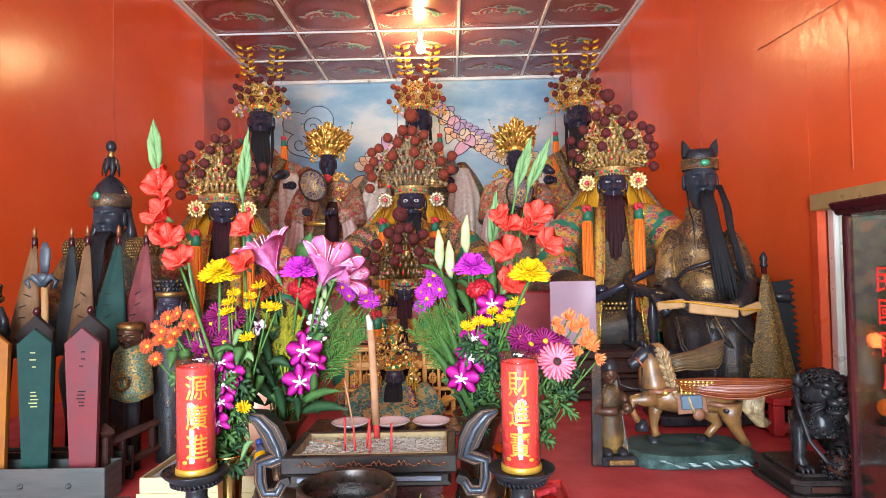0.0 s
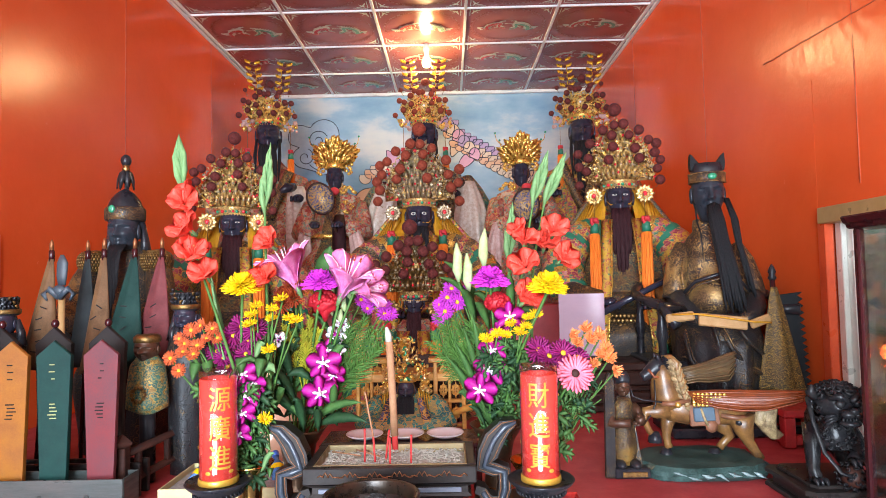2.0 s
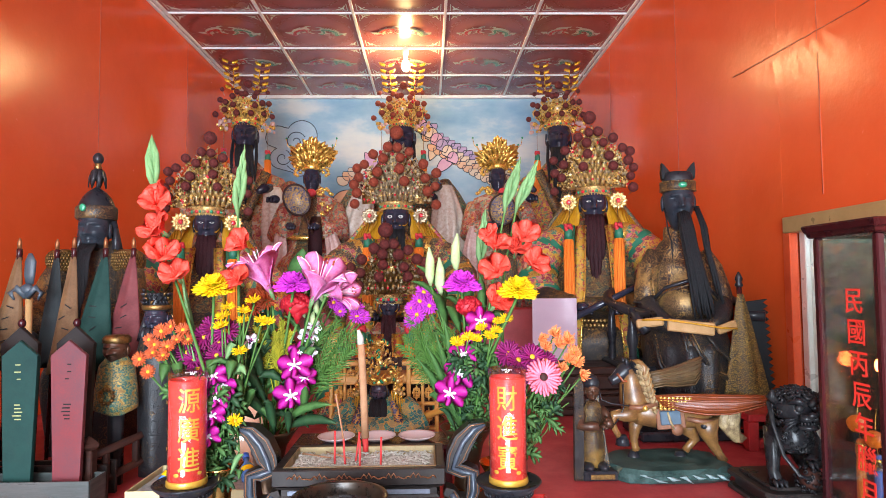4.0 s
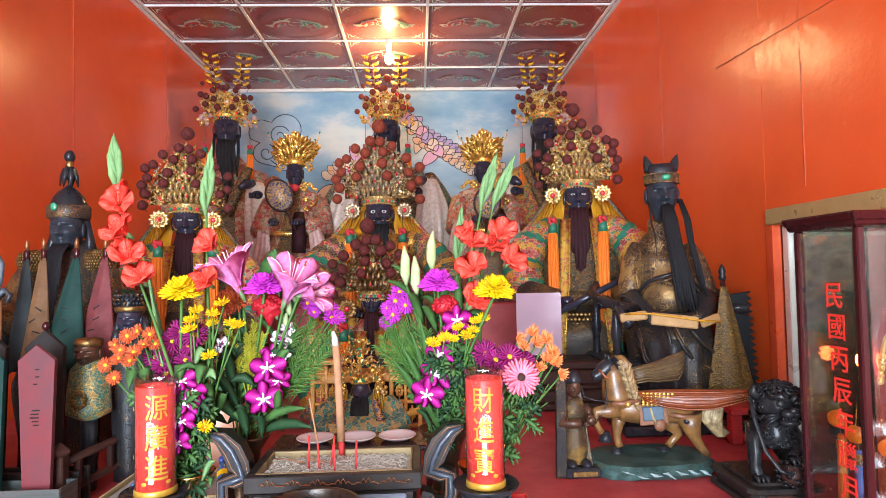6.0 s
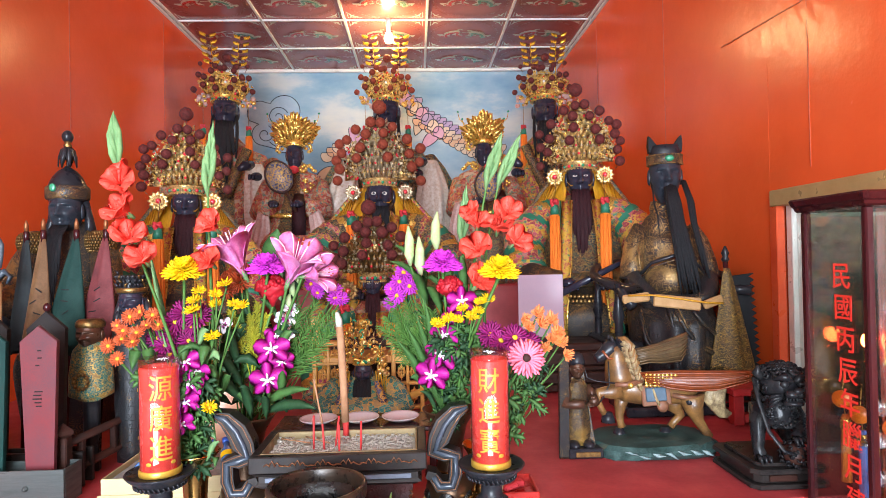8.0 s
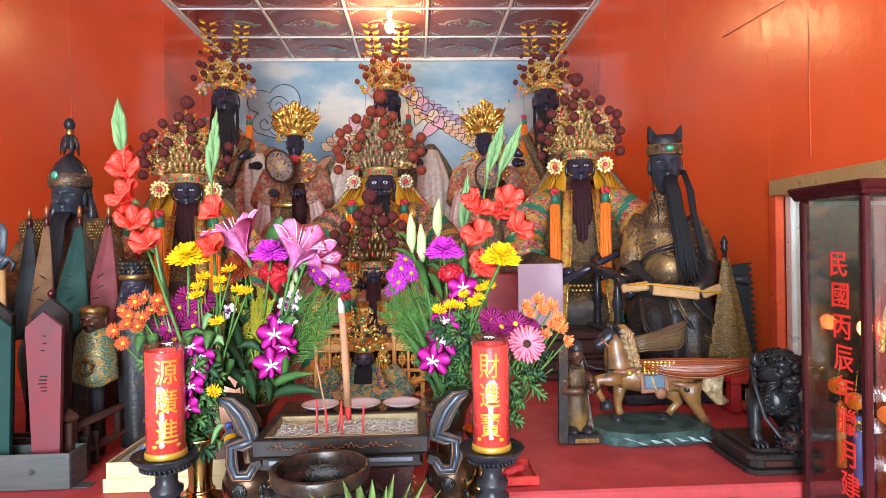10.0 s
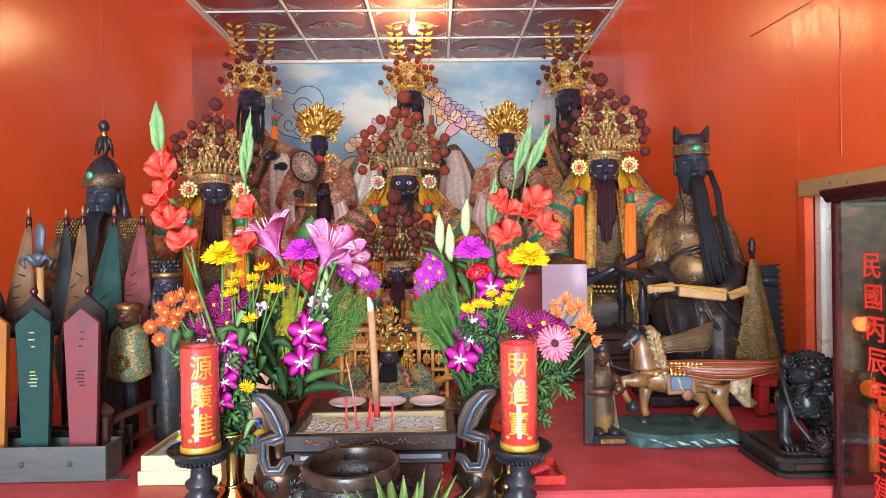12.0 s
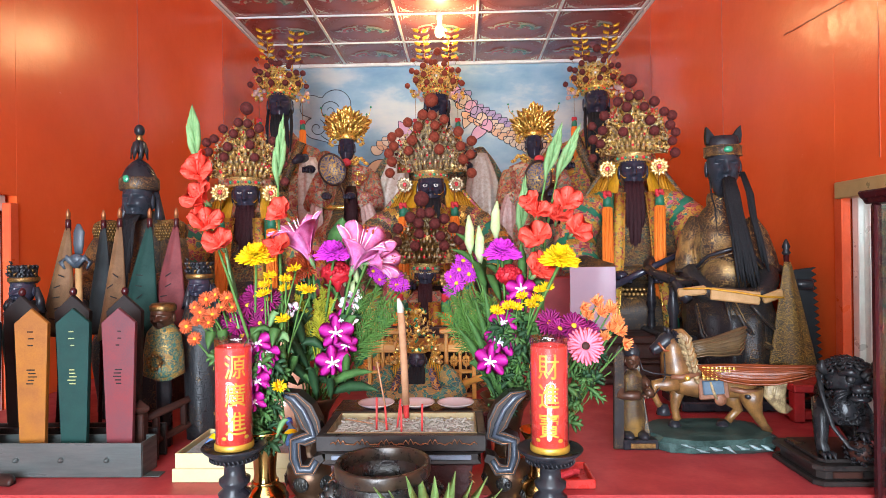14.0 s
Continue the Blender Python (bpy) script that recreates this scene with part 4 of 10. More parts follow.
def filigree(g, rnd, x, y, z, hw, h, shape, count, mats, bulge, big=0.72):
    """Small gilt curls, leaves and rosettes over a fan or dome."""
    done = 0
    while done < count:
        u, w = rnd.uniform(-1, 1), rnd.uniform(0.0, 1.0)
        lim = shape(w)
        if abs(u) > lim:
            continue
        done += 1
        c = Vector((x + u * hw, y - bulge * math.cos(u * 1.45) + rnd.uniform(-0.006, 0.006), z + w * h))
        r = big * hw * rnd.uniform(0.04, 0.085)
        k = rnd.choice(mats)
        kind = rnd.random()
        m = Matrix.Translation(c) @ pose(0, 0, 0, rnd.uniform(60, 115), rnd.uniform(-30, 30), rnd.uniform(0, 360))
        if kind < 0.35:
            g.lathe([(r * 0.5, -r * 0.2), (r, 0), (r * 0.6, r * 0.25), (r * 0.35, 0)], 8, k=k, m=m)
        elif kind < 0.75:
            a = rnd.uniform(0, 6.28)
            pts = [c + Vector((r * 1.7 * t * math.cos(a + 1.8 * t), -0.25 * r * math.sin(t * 3), r * 1.7 * t * math.sin(a + 1.8 * t))) for t in (0, 0.35, 0.7, 1.0)]
            g.tube(pts, [r * 0.42, r * 0.38, r * 0.30, r * 0.12], 5, k)
        else:
            g.ball(c, (r * 0.55, r * 0.45, r * 0.55), 6, 5, k)


def crown(x, y, z, hw, h, style="fan", pom="pom_red", pr=0.025, band=0.085, label="", mirror=False, tassels=True, bigtop=1.35, tz=0.17, tl=0.30, metal=("gold_pale", "silver", "gold"), seed=1, tx=0.72, ty=0.09):
    rnd = random.Random(seed)
    th = holder("crown", label, "crown", (x, y, z), "pompom crowns")
    # band
    g = Geo()
    g.lathe([(band * 0.97, 0), (band * 1.03, 0.004), (band * 1.04, 0.03), (band * 1.10, 0.036), (band * 1.08, 0.044), (band * 0.99, 0.046)], 28, (x, y, z), 0)
    for i in range(15):
        a = math.pi * (1 + i / 14)
        p = (x + band * 1.06 * math.cos(a), y + band * 1.06 * math.sin(a), z + 0.018)
        g.ball(p, 0.0065 if i % 2 else 0.0085, 7, 5, 1 if i % 3 == 1 else (2 if i % 3 == 0 else 3))
    for zz in (0.002, 0.038):
        for i in range(34):
            a = 2 * math.pi * i / 34
            g.ball((x + band * 1.07 * math.cos(a), y + band * 1.07 * math.sin(a), z + zz), 0.0042, 5, 4, 0)
    under("band", g, ["gold" if style == "dome" else "gold_pale", "jewel", "silver", "jewel_green"], th, "gilt band set with red and green stones")
    # gilt openwork
    if style == "fan":
        def shape(w):
            return 1.0 - max(0, (w - 0.25) / 0.80) ** 1.7 * 0.85
    else:
        def shape(w):
            return 0.62 + 0.30 * math.sin(min(1, w * 1.5) * 1.6) - max(0, (w - 0.5)) * 0.9
    g = Geo()
    hh = h * (1.0 if style == "fan" else 0.72)
    rows = []
    for i in range(10):
        w = i / 9
        lim = shape(w) * 0.9
        rows.append([(x + hw * lim * math.sin(b * 1.5), y - 0.5 * band * math.cos(b * 1.5) + 0.02, z + 0.04 + (hh - 0.05) * w) for b in [-1 + j / 8 for j in range(17)]])
    g.rings(rows, 0, closed=False)
    g.lathe([(band * 0.98, 0.045), (band * 0.9, hh * 0.5), (band * 0.4, hh * 0.8)], 20, (x, y + 0.01, z), 0, caps=(False, True))
    under("cap", g, "gold_dark", th, "dark inner shell")
    if style == "fan":
        g = Geo()
        for i in range(7):
            w = i / 7
            half, nl = 0.50 * shape(w) * (1 - 0.45 * w), 9 - i
            for j in range(nl):
                u = -1 + 2 * j / max(1, nl - 1) if nl > 1 else 0
                b0 = Vector((x + u * half * hw, y - 0.088 * math.cos(u * 1.2) + 0.02 * w, z + 0.046 + w * hh * 0.92))
                g.ribbon([b0, b0 + Vector((u * 0.006, -0.010, hh * 0.07)), b0 + Vector((u * 0.012, -0.012, hh * 0.14)), b0 + Vector((u * 0.016, -0.004, hh * 0.19))], [0.010, half * hw / nl * 0.95, half * hw / nl * 0.8, 0.002], (1, 0.2 * u, 0), 0, 0.004, 0.25)
                g.ball(b0 + Vector((u * 0.01, -0.016, hh * 0.09)), 0.0065, 6, 5, 1 if (i + j) % 4 == 0 else 2)
        tagged(under("gilt_leafwork", g, [metal[0], "jewel", metal[1]], th, "tiers of upright gilt leaves"), kind="stuff")
    g = Geo()
    filigree(g, rnd, x, y, z + 0.045, hw * 0.97, hh - 0.045, shape, 640, [0, 0, 0, 0, 0, 1, 1, 1, 2, 2, 2, 0, 1, 3], 0.082)
    under("openwork", g, [*metal, "jewel"], th, "gilt openwork of curls and flowers")
    g = Geo()
    rosette(g, (x, y - 0.085, z + hh * 0.62), 0.030, 0, 1)
    under("front_rosette", g, ["gold_pale", "crystal" if style == "dome" else "jewel"], th)
    if style == "fan":
        for s in (-1, 1):
            rc = (x + s * hw * 0.66, y - 0.07, z - 0.035)
            g = Geo()
            face_ = Matrix.Translation(rc) @ pose(0, 0, 0, 90, 0, 0)
            rs = []
            for r_, z_, lobe in ((0.005, -0.006, 0), (0.039, -0.004, 0.10), (0.043, 0.002, 0.12), (0.036, 0.008, 0.10), (0.029, 0.001, 0.04), (0.024, 0.010, 0.12), (0.018, 0.012, 0.1), (0.012, 0.006, 0)):
                rs.append([tuple(face_ @ Vector((r_ * (1 + lobe * math.cos(12 * q)) * math.cos(q), r_ * (1 + lobe * math.cos(12 * q)) * math.sin(q), z_ + 0.003 * lobe * 6 * math.cos(12 * q)))) for q in [2 * math.pi * j / 48 for j in range(48)]])
            g.rings(rs, 0)
            ro = under("side_rosette", g, metal[0], th, "gilt flower with a red stone")
            st_ = under("stone", Geo().ball((rc[0], rc[1] - 0.012, rc[2]), (0.012, 0.008, 0.012), 12, 8), "jewel", ro, "red glass stone")
    else:
        for s in (-1, 1):
            g = Geo()
            for i in range(16):
                u, w = rnd.uniform(0.50, 0.95), rnd.uniform(-0.12, 0.2)
                r = rnd.uniform(0.010, 0.020)
                g.ball((x + s * u * hw, y - 0.03 + rnd.uniform(-0.02, 0.02), z + w * h * 0.8), (r, r * 0.7, r), 7, 5, i % 2)
            tagged(under("side_ornament", g, ["gold", "silk_pink"], th), kind="stuff")
            g = Geo()
            for i in range(5):
                zz = z + h * (0.92 + 0.165 * i)
                for q in (-1, 1):
                    c = Vector((x + s * hw * 0.44 + 0.006 * i * s, y - 0.02, zz))
                    g.ribbon([c, c + Vector((q * 0.022, -0.006, 0.012)), c + Vector((q * 0.044, -0.002, 0.020)), c + Vector((q * 0.056, 0, 0.034))], [0.006, 0.015, 0.014, 0.003], (0, 0.3, 1), 0, 0.004, 0.15)
                    g.ball(c + Vector((q * 0.006, -0.01, 0.004)), 0.010, 6, 5, 1)
            g.tube([(x + s * hw * 0.40, y - 0.01, z + h * 0.55), (x + s * hw * 0.44, y - 0.01, z + h * 1.45)], 0.004, 5, 0)
            under("gilt_feather", g, ["gold_bright", "pom_red"], th, "upright stack of bright gilt wings")
    # pompoms on wires
    for i, (u, w) in enumerate(FAN if style == "fan" else DOME):
        u = -u if mirror else u
        big = w > 1.1 or (style == "dome" and w > 0.9)
        small = style == "dome" and abs(w - 0.80) < 0.005
        r = pr * (bigtop if big else 0.72 if small else rnd.uniform(0.92, 1.05))
        c = Vector((x + u * hw, y - 0.105 * math.cos(u * 1.3) - 0.012, z + 0.02 + w * h))
        g = Geo()
        g.ball((0, 0, 0), r, 14, 10, 0, lump=0.06)
        g.tube([(0, 0.5 * r, -0.5 * r), (-u * 0.02, 0.05, -0.03)], 0.0018, 4, 1)
        ob = part("pompom", g, [pom, "gold_dark"], th)
        ob.location = c - Vector(th.location)
    if tassels:
        for s in (-1, 1):
            px_, py_ = x + s * hw * tx, y - ty
            g = Geo()
            g.tube([(px_, y - 0.08, z - 0.03), (px_, py_, z - tz)], 0.0018, 4, 1)
            for q in range(9):
                g.ball((px_ + 0.012 * math.cos(q * 0.7), py_ + 0.010 * math.sin(q * 0.7), z - tz + 0.012 * math.sin(q * 1.9)), 0.010, 6, 5, 0)
            under("knot", g, ["knot", "gold_dark"], th)
            g = Geo()
            zt = z - tz - 0.05
            g.lathe([(0.008, 0), (0.019, -0.004), (0.020, -tl * 0.3), (0.022, -tl * 0.7), (0.024, -tl)], 14, (px_, py_, zt), 0)
            for q in range(10):
                a = 2 * math.pi * q / 10
                g.tube([(px_ + 0.020 * math.cos(a), py_ + 0.020 * math.sin(a), zt - 0.01), (px_ + 0.024 * math.cos(a), py_ + 0.024 * math.sin(a), zt - tl - 0.008)], 0.0045, 5, 0)
            ts = under("tassel", g, "tassel", th, "long orange silk tassel")
            g = Geo()
            g.lathe([(0.006, 0.045), (0.017, 0.04), (0.020, 0.02), (0.021, -0.004)], 14, (px_, py_, zt), 0)
            cap = under("tassel_cap", g, "tassel_cap", ts, "green bound cap")
            cap.matrix_parent_inverse = Matrix.Identity(4)
    th.rotation_euler = (0, 0, toward(x, y))
    return th


M["gold_bright"] = mat("bright_gilt", (0.90, 0.55, 0.05), (0.80, 0.42, 0.03), rough=0.3, metal=0.6, scale=60, relief=0.2)

# back row: three tall black-faced statues
for nm, x, zf, cz, cloth, dx, lab in (("statue", -1.178, 2.775, 2.865, "br_red", -0.015, "tall black-faced statue in red brocade with ivory sleeves, behind the others"),
                              ("statue", -0.006, 2.755, 2.850, "br_green", 0.0, "tall black-faced statue in green brocade at the mural"),
                              ("statue", 1.170, 2.750, 2.850, "br_mix", 0.01, "tall black-faced statue in yellow brocade with ivory sleeves")):
    y = 4.25
    g = Geo()
    side = -1 if x < -0.5 else 1

    def pick(u, f):
        return 1 if abs(f) > 9 else 2
    robe(g, x, y + 0.05, [(1.527, 0.44, 0.40, -0.05), (1.80, 0.46, 0.38, -0.05), (2.05, 0.38, 0.26, 0.0), (2.30, 0.35, 0.19, 0.0), (2.47, 0.28, 0.15, 0.0), (2.56, 0.12, 0.10, 0.0), (2.62, 0.07, 0.08, 0.0)], pick, seed=x)
    head(g, x + dx, y - 0.02, zf + 0.026, 0.091, 0.150, 0)
    beard(g, x + dx, y - 0.118, zf - 0.062, 0.044, 0.46, 3, sway=-0.02 * side, out=0.05)
    for s in (-1, 1):
        g.tube([(x + dx + s * 0.082, y - 0.05, zf - 0.01), (x + dx + s * 0.088, y - 0.12, zf - 0.15), (x + dx + s * 0.080, y - 0.16, zf - 0.34)], [0.010, 0.013, 0.005], 7, 3)
    for s in (-1, 1):
        sleeve(g, (x + s * 0.30, y, 2.42), (x + s * 0.40, y - 0.16, 2.20), (x + s * 0.26, y - 0.30, 2.26), 0.075, 1, 0, drop=0.0)
        inner = (s > 0 and x < 0.5) or (s < 0 and x > 0.5) or abs(x) < 0.1
        if inner:
            hx = 0.20 if x < -0.5 else 0.28
            hanging_sleeve(g, x + s * hx, y - 0.33, 2.37, 0.115, 0.56, 4, s, x + s)
            g.tube([(x + s * (hx - 0.02), y - 0.34, 2.36), (x + s * (hx - 0.06), y - 0.39, 2.35), (x + s * (hx - 0.10), y - 0.42, 2.32)], [0.036, 0.034, 0.016], 10, 0)
    collar(g, x, y - 0.20, 2.50, 0.15, 0.35, 2, 0.035)
    turn_statue(g, x, y)
    part(nm, g, ["face", cloth, "br_dark", "beard_black", "silk_white"], None, lab, "statue", "large statues")
    crown(x + dx * 0.6, y - 0.01, cz, 0.215, 0.30, "dome", "pom_orange" if abs(x) < 0.5 else "pom_red", 0.0225, 0.098,
          "gilt dome crown with rust-red pompoms and upright gilt wings", seed=int(x * 10) + 30, tassels=True, tz=0.20, tl=0.26, metal=("gold", "gold_pale", "gold"))

# two gold-crowned statues with fans
for x, fan, cloth in ((-0.629, -0.03, "br_red"), (0.672, -0.015, "br_red")):
    y = 3.92
    g = Geo()
    robe(g, x, y + 0.03, [(1.527, 0.25, 0.34, -0.08), (1.80, 0.26, 0.32, -0.08), (1.98, 0.21, 0.22, -0.02), (2.16, 0.19, 0.14, 0.0), (2.27, 0.17, 0.11, 0.0), (2.33, 0.06, 0.06, 0.0), (2.38, 0.05, 0.05, 0.0)],
         lambda u, f: 1 if abs(f) > 14 else 2, seed=x + 2)
    head(g, x, y - 0.01, 2.420, 0.056, 0.108, 0, brow=False)
    for s in (-1, 1):
        sleeve(g, (x + s * 0.17, y - 0.02, 2.22), (x + s * 0.21, y - 0.13, 2.02), (x + s * 0.11, y - 0.27, 2.05), 0.06, 1, 0, drop=0.0)
        hanging_sleeve(g, x + s * 0.17, y - 0.24, 2.06, 0.060, 0.42, 4, s, x * 3 + s)
        # cloud collar of gilt wire
        for i in range(12):
            g.ball((x + s * (0.05 + 0.013 * i % 0.11), y - 0.09 - 0.002 * i, 2.315 - 0.02 * math.sin(i)), (0.014, 0.008, 0.012), 6, 5, 5)
    for i in range(20):
        a = 6.28 * i / 20
        g.ball((x + 0.11 + 0.04 * math.cos(a * 3) * math.cos(a), y - 0.17, 2.19 + 0.04 * math.sin(a)), (0.010, 0.006, 0.010), 6, 4, 5)
    g.tube([(x - 0.17, y - 0.20, 2.00), (x, y - 0.29, 1.985), (x + 0.17, y - 0.20, 2.00)], 0.016, 8, 5)
    g.ball((x + 0.02, y - 0.15, 2.30), (0.035, 0.02, 0.028), 10, 6, 6)
    g.ribbon([(x + 0.07, y - 0.24, 2.13), (x + 0.075, y - 0.30, 2.07), (x + 0.08, y - 0.32, 1.96), (x + 0.08, y - 0.33, 1.86)], [0.03, 0.042, 0.045, 0.045], (1, 0, 0), 3, 0.006)
    part("statue", g, ["face", cloth, "br_dark", "beard_red", "silk_pink", "gold", "knot"], None,
         "slender black-faced statue in red brocade with pink silk sleeves", "statue", "large statues")
    # phoenix crown
    th = holder("phoenix_crown", "bright gold crown of upright feathers and leaves", "crown", (x, y, 2.50), "gold crowns")
    rnd = random.Random(int(x * 100))
    g = Geo()
    g.lathe([(0.062, 0), (0.066, 0.004), (0.068, 0.04), (0.062, 0.044)], 24, (x, y, 2.475), 0)
    for i in range(26):
        a = 6.28 * i / 26
        g.ball((x + 0.069 * math.cos(a), y + 0.069 * math.sin(a), 2.483), 0.007, 6, 4, 0)
    under("band", g, "gold", th)
    under("inner_dome", Geo().ball((x, y + 0.01, 2.54), (0.085, 0.06, 0.10), 16, 10), "gold_dark", th)
    for i in range(170):
        a = rnd.uniform(math.pi * 0.95, math.pi * 2.05)
        tier = rnd.random()
        r0 = 0.06 + 0.02 * tier
        base = Vector((x + r0 * math.cos(a) * 1.1, y + r0 * math.sin(a) * 0.8, 2.49 + 0.135 * tier * (1 - 0.35 * abs(math.cos(a)))))
        out = Vector((math.cos(a) * rnd.uniform(0.5, 1.3), 0.7 * math.sin(a) - 0.1, rnd.uniform(0.3, 1.5) + 0.5 * (1 - abs(math.cos(a))))).normalized()
        l = rnd.uniform(0.055, 0.10) * (1.05 - 0.15 * abs(math.cos(a)))
        sd = out.cross(Vector((0, 1, 0.2))) + Vector((rnd.uniform(-.3, .3), 0, rnd.uniform(-.3, .3)))
        g = Geo()
        pts = [base, base + out * l * 0.4 - Vector((0, 0.012, 0)), base + out * l * 0.75, base + out * l + Vector((0.012 * math.cos(a), 0.006, 0))]
        g.ribbon(pts, [0.007, rnd.uniform(0.012, 0.022), rnd.uniform(0.010, 0.020), 0.003], sd, 0, 0.004, 0.35)
        under("feather", g, "gold", th)
    for s in (-1, 1):
        g = Geo()
        for q in range(3):
            b0 = Vector((x + s * (0.07 + 0.03 * q), y - 0.02, 2.52 + 0.05 * q))
            g.tube([b0, b0 + Vector((s * 0.035, -0.01, 0.03)), b0 + Vector((s * 0.045, -0.01, 0.075))], [0.004, 0.003, 0.002], 5, 0)
            g.ball(b0 + Vector((s * 0.045, -0.01, 0.08)), 0.007, 6, 5, 1)
        for q in range(10):
            g.ball((x + s * (0.10 + 0.02 * math.sin(q * 2.3)), y - 0.02, 2.44 + 0.011 * q), (0.014, 0.008, 0.012), 6, 5, 0)
        tagged(under("spray", g, ["gold", "jewel_green"], th, "wire sprays with beads"), kind="stuff")
    # round fan
    fz = 2.225 if x < 0 else 2.155
    th = holder("round_fan", "round embroidered fan with a dark rim, held by the statue", "fan", (x + fan, y - 0.36, fz))
    turn = Matrix.Translation((x + fan, y - 0.36, fz)) @ pose(0, 0, 0, 90, 0, 0) @ pose(0, 0, 0, 0, 0, 25 if x < 0 else -4)
    g = Geo()
    g.lathe([(0.098, -0.004), (0.105, 0), (0.098, 0.004), (0.09, 0.004), (0.09, -0.004)], 30, k=0, m=turn @ Matrix.Diagonal((0.85, 1.05, 1, 1)))
    under("rim", g, "wood_dark", th)
    g = Geo()
    g.lathe([(0.092, -0.002), (0.092, 0.002)], 30, k=0, m=turn @ Matrix.Diagonal((0.85, 1.05, 1, 1)))
    under("panel", g, "br_blue", th)
    g = Geo()
    g.tube([turn @ Vector((0, -0.10, 0)), turn @ Vector((0, -0.24, 0))], 0.008, 8)
    under("handle", g, "wood_dark", th)

# middle row
def throned(x, y, zf, fw, hw, hh, k_cloth, k_trim, bk, blen, cape, lab, eyes=False, base=ALTAR + 0.002, bat=False, sw=0.28, beardw=None, bands=(10, 10, 8, 9, 10, 1, 8, 10, 7)):
    """A statue seated on the altar in heavy embroidered robes."""
    g = Geo()
    zs = zf - 0.16
    robe(g, x, y + 0.06, [(base, sw * 1.0, 0.30, -0.10), (base + (zs - base) * 0.38, sw * 1.12, 0.32, -0.12), (base + (zs - base) * 0.6, sw * 0.98, 0.22, -0.03), (zs - 0.12, sw * 1.0, 0.16, 0.0),
                          (zs, sw * 0.75, 0.13, 0.0), (zs + 0.05, 0.10, 0.09, 0.0), (zs + 0.10, 0.06, 0.07, 0.0)],
         lambda u, f: 5 if abs(f) < 45 and u < 0.55 else 2, seed=x * 3 + y)
    zf, hh, fw = zf + 0.018, hh * 1.18, fw * 0.92
    head(g, x, y - 0.02, zf, fw, hh, 0, eyes=6, gaze=1.0 if eyes else 0.5)
    beard(g, x, y - fw * 1.22, zf - hh * 0.52, beardw or fw * 0.50, blen + 0.04, 3, out=0.05)
    for s in (-1, 1):
        g.tube([(x + s * 0.25 * fw, y - fw * 1.2, zf - 0.32 * hh), (x + s * 0.7 * fw, y - fw * 1.1, zf - 0.36 * hh), (x + s * 0.95 * fw, y - fw * 0.8, zf - 0.16 * hh)], [0.0035, 0.003, 0.001], 5, 4)
        # wide sleeve of embroidered bands, then the dark forearm
        banded(g, [(x + s * sw * 0.35, y - 0.02, zs + 0.035), (x + s * sw * 0.75, y - 0.05, zs - 0.03), (x + s * sw * 1.02, y - 0.12, zs - 0.16), (x + s * sw * 0.95, y - 0.22, zs - 0.29)],
               [0.055, 0.085, 0.105, 0.095], bands, 30, 20, 0.22, 0.85, 2)
        sleeve(g, (x + s * sw * 0.95, y - 0.18, zs - 0.27), (x + s * sw * 0.88, y - 0.26, zs - 0.31), (x + s * sw * 0.46, y - 0.33, zs - 0.33), 0.058, 5, 0, drop=0.20, kd=2)
        # lapel with gilt edges that falls from the neck over the chest
        pts = [(x + s * fw * 1.1, y - 0.13, zs + 0.06), (x + s * fw * 1.25, y - 0.21, zs - 0.08), (x + s * fw * 1.35, y - 0.27, zs - 0.25), (x + s * fw * 1.7, y - 0.36, zs - 0.42), (x + s * fw * 1.9, y - 0.40, zs - 0.60)]
        g.ribbon(pts, [0.022, 0.028, 0.030, 0.028, 0.028], (1, 0.1 * s, 0), 7, 0.006)
        g.ribbon([(p[0] + s * 0.030, p[1] - 0.002, p[2]) for p in pts], [0.006] * 5, (1, 0.1 * s, 0), 8, 0.006)
        g.ribbon([(p[0] - s * 0.026, p[1] - 0.002, p[2]) for p in pts], [0.005] * 5, (1, 0.1 * s, 0), 9, 0.006)
        if cape:
            # cape falls from the crown over the shoulder, with a fringe
            rows = []
            for i in range(9):
                t = i / 8
                row = []
                for j in range(7):
                    v = j / 6
                    row.append((x + s * (fw * 0.85 + (0.055 + 0.05 * t) * v + (sw * 1.0 - fw) * t * (0.15 + 0.85 * v)), y + 0.03 - 0.10 * (1 - v) * t - 0.015 * math.sin(9 * v + 2 * t), zf + 0.05 - (zf + 0.05 - zs + 0.07) * t - 0.06 * v * t))
                rows.append(row)
            g.rings(rows, 4, closed=False)
            g.rings([[(p[0], p[1] + 0.006, p[2]) for p in r] for r in rows], 4, closed=False)
            e = [Vector(r[-1]) for r in rows]
            g.tube(e, 0.013, 6, 2)
            for i in range(40):
                t = i / 39 * 7.99
                p = e[int(t)].lerp(e[min(8, int(t) + 1)], t % 1)
                inn = Vector((x + s * fw * 1.0, y - 0.08, p.z - 0.10))
                g.tube([p + Vector((-s * 0.01, -0.02, 0)), p.lerp(inn, 0.25) + Vector((0, -0.03, -0.05))], 0.0035, 4, 4)
    g.ball((x, y - 0.20, zs - 0.33), (sw * 0.62, 0.10, 0.035), 20, 8, 2)

    def skirt(u, v):
        a = math.pi * (1.28 + 0.44 * u)
        return Vector((x + sw * (0.98 + 0.06 * v) * math.cos(a), y - 0.035 + (0.30 + 0.03 * v) * math.sin(a), zs - 0.40 - 0.26 * v)), (math.cos(a), math.sin(a), 0.15)
    scales(g, 13, 20, skirt, 0.0105, 11)
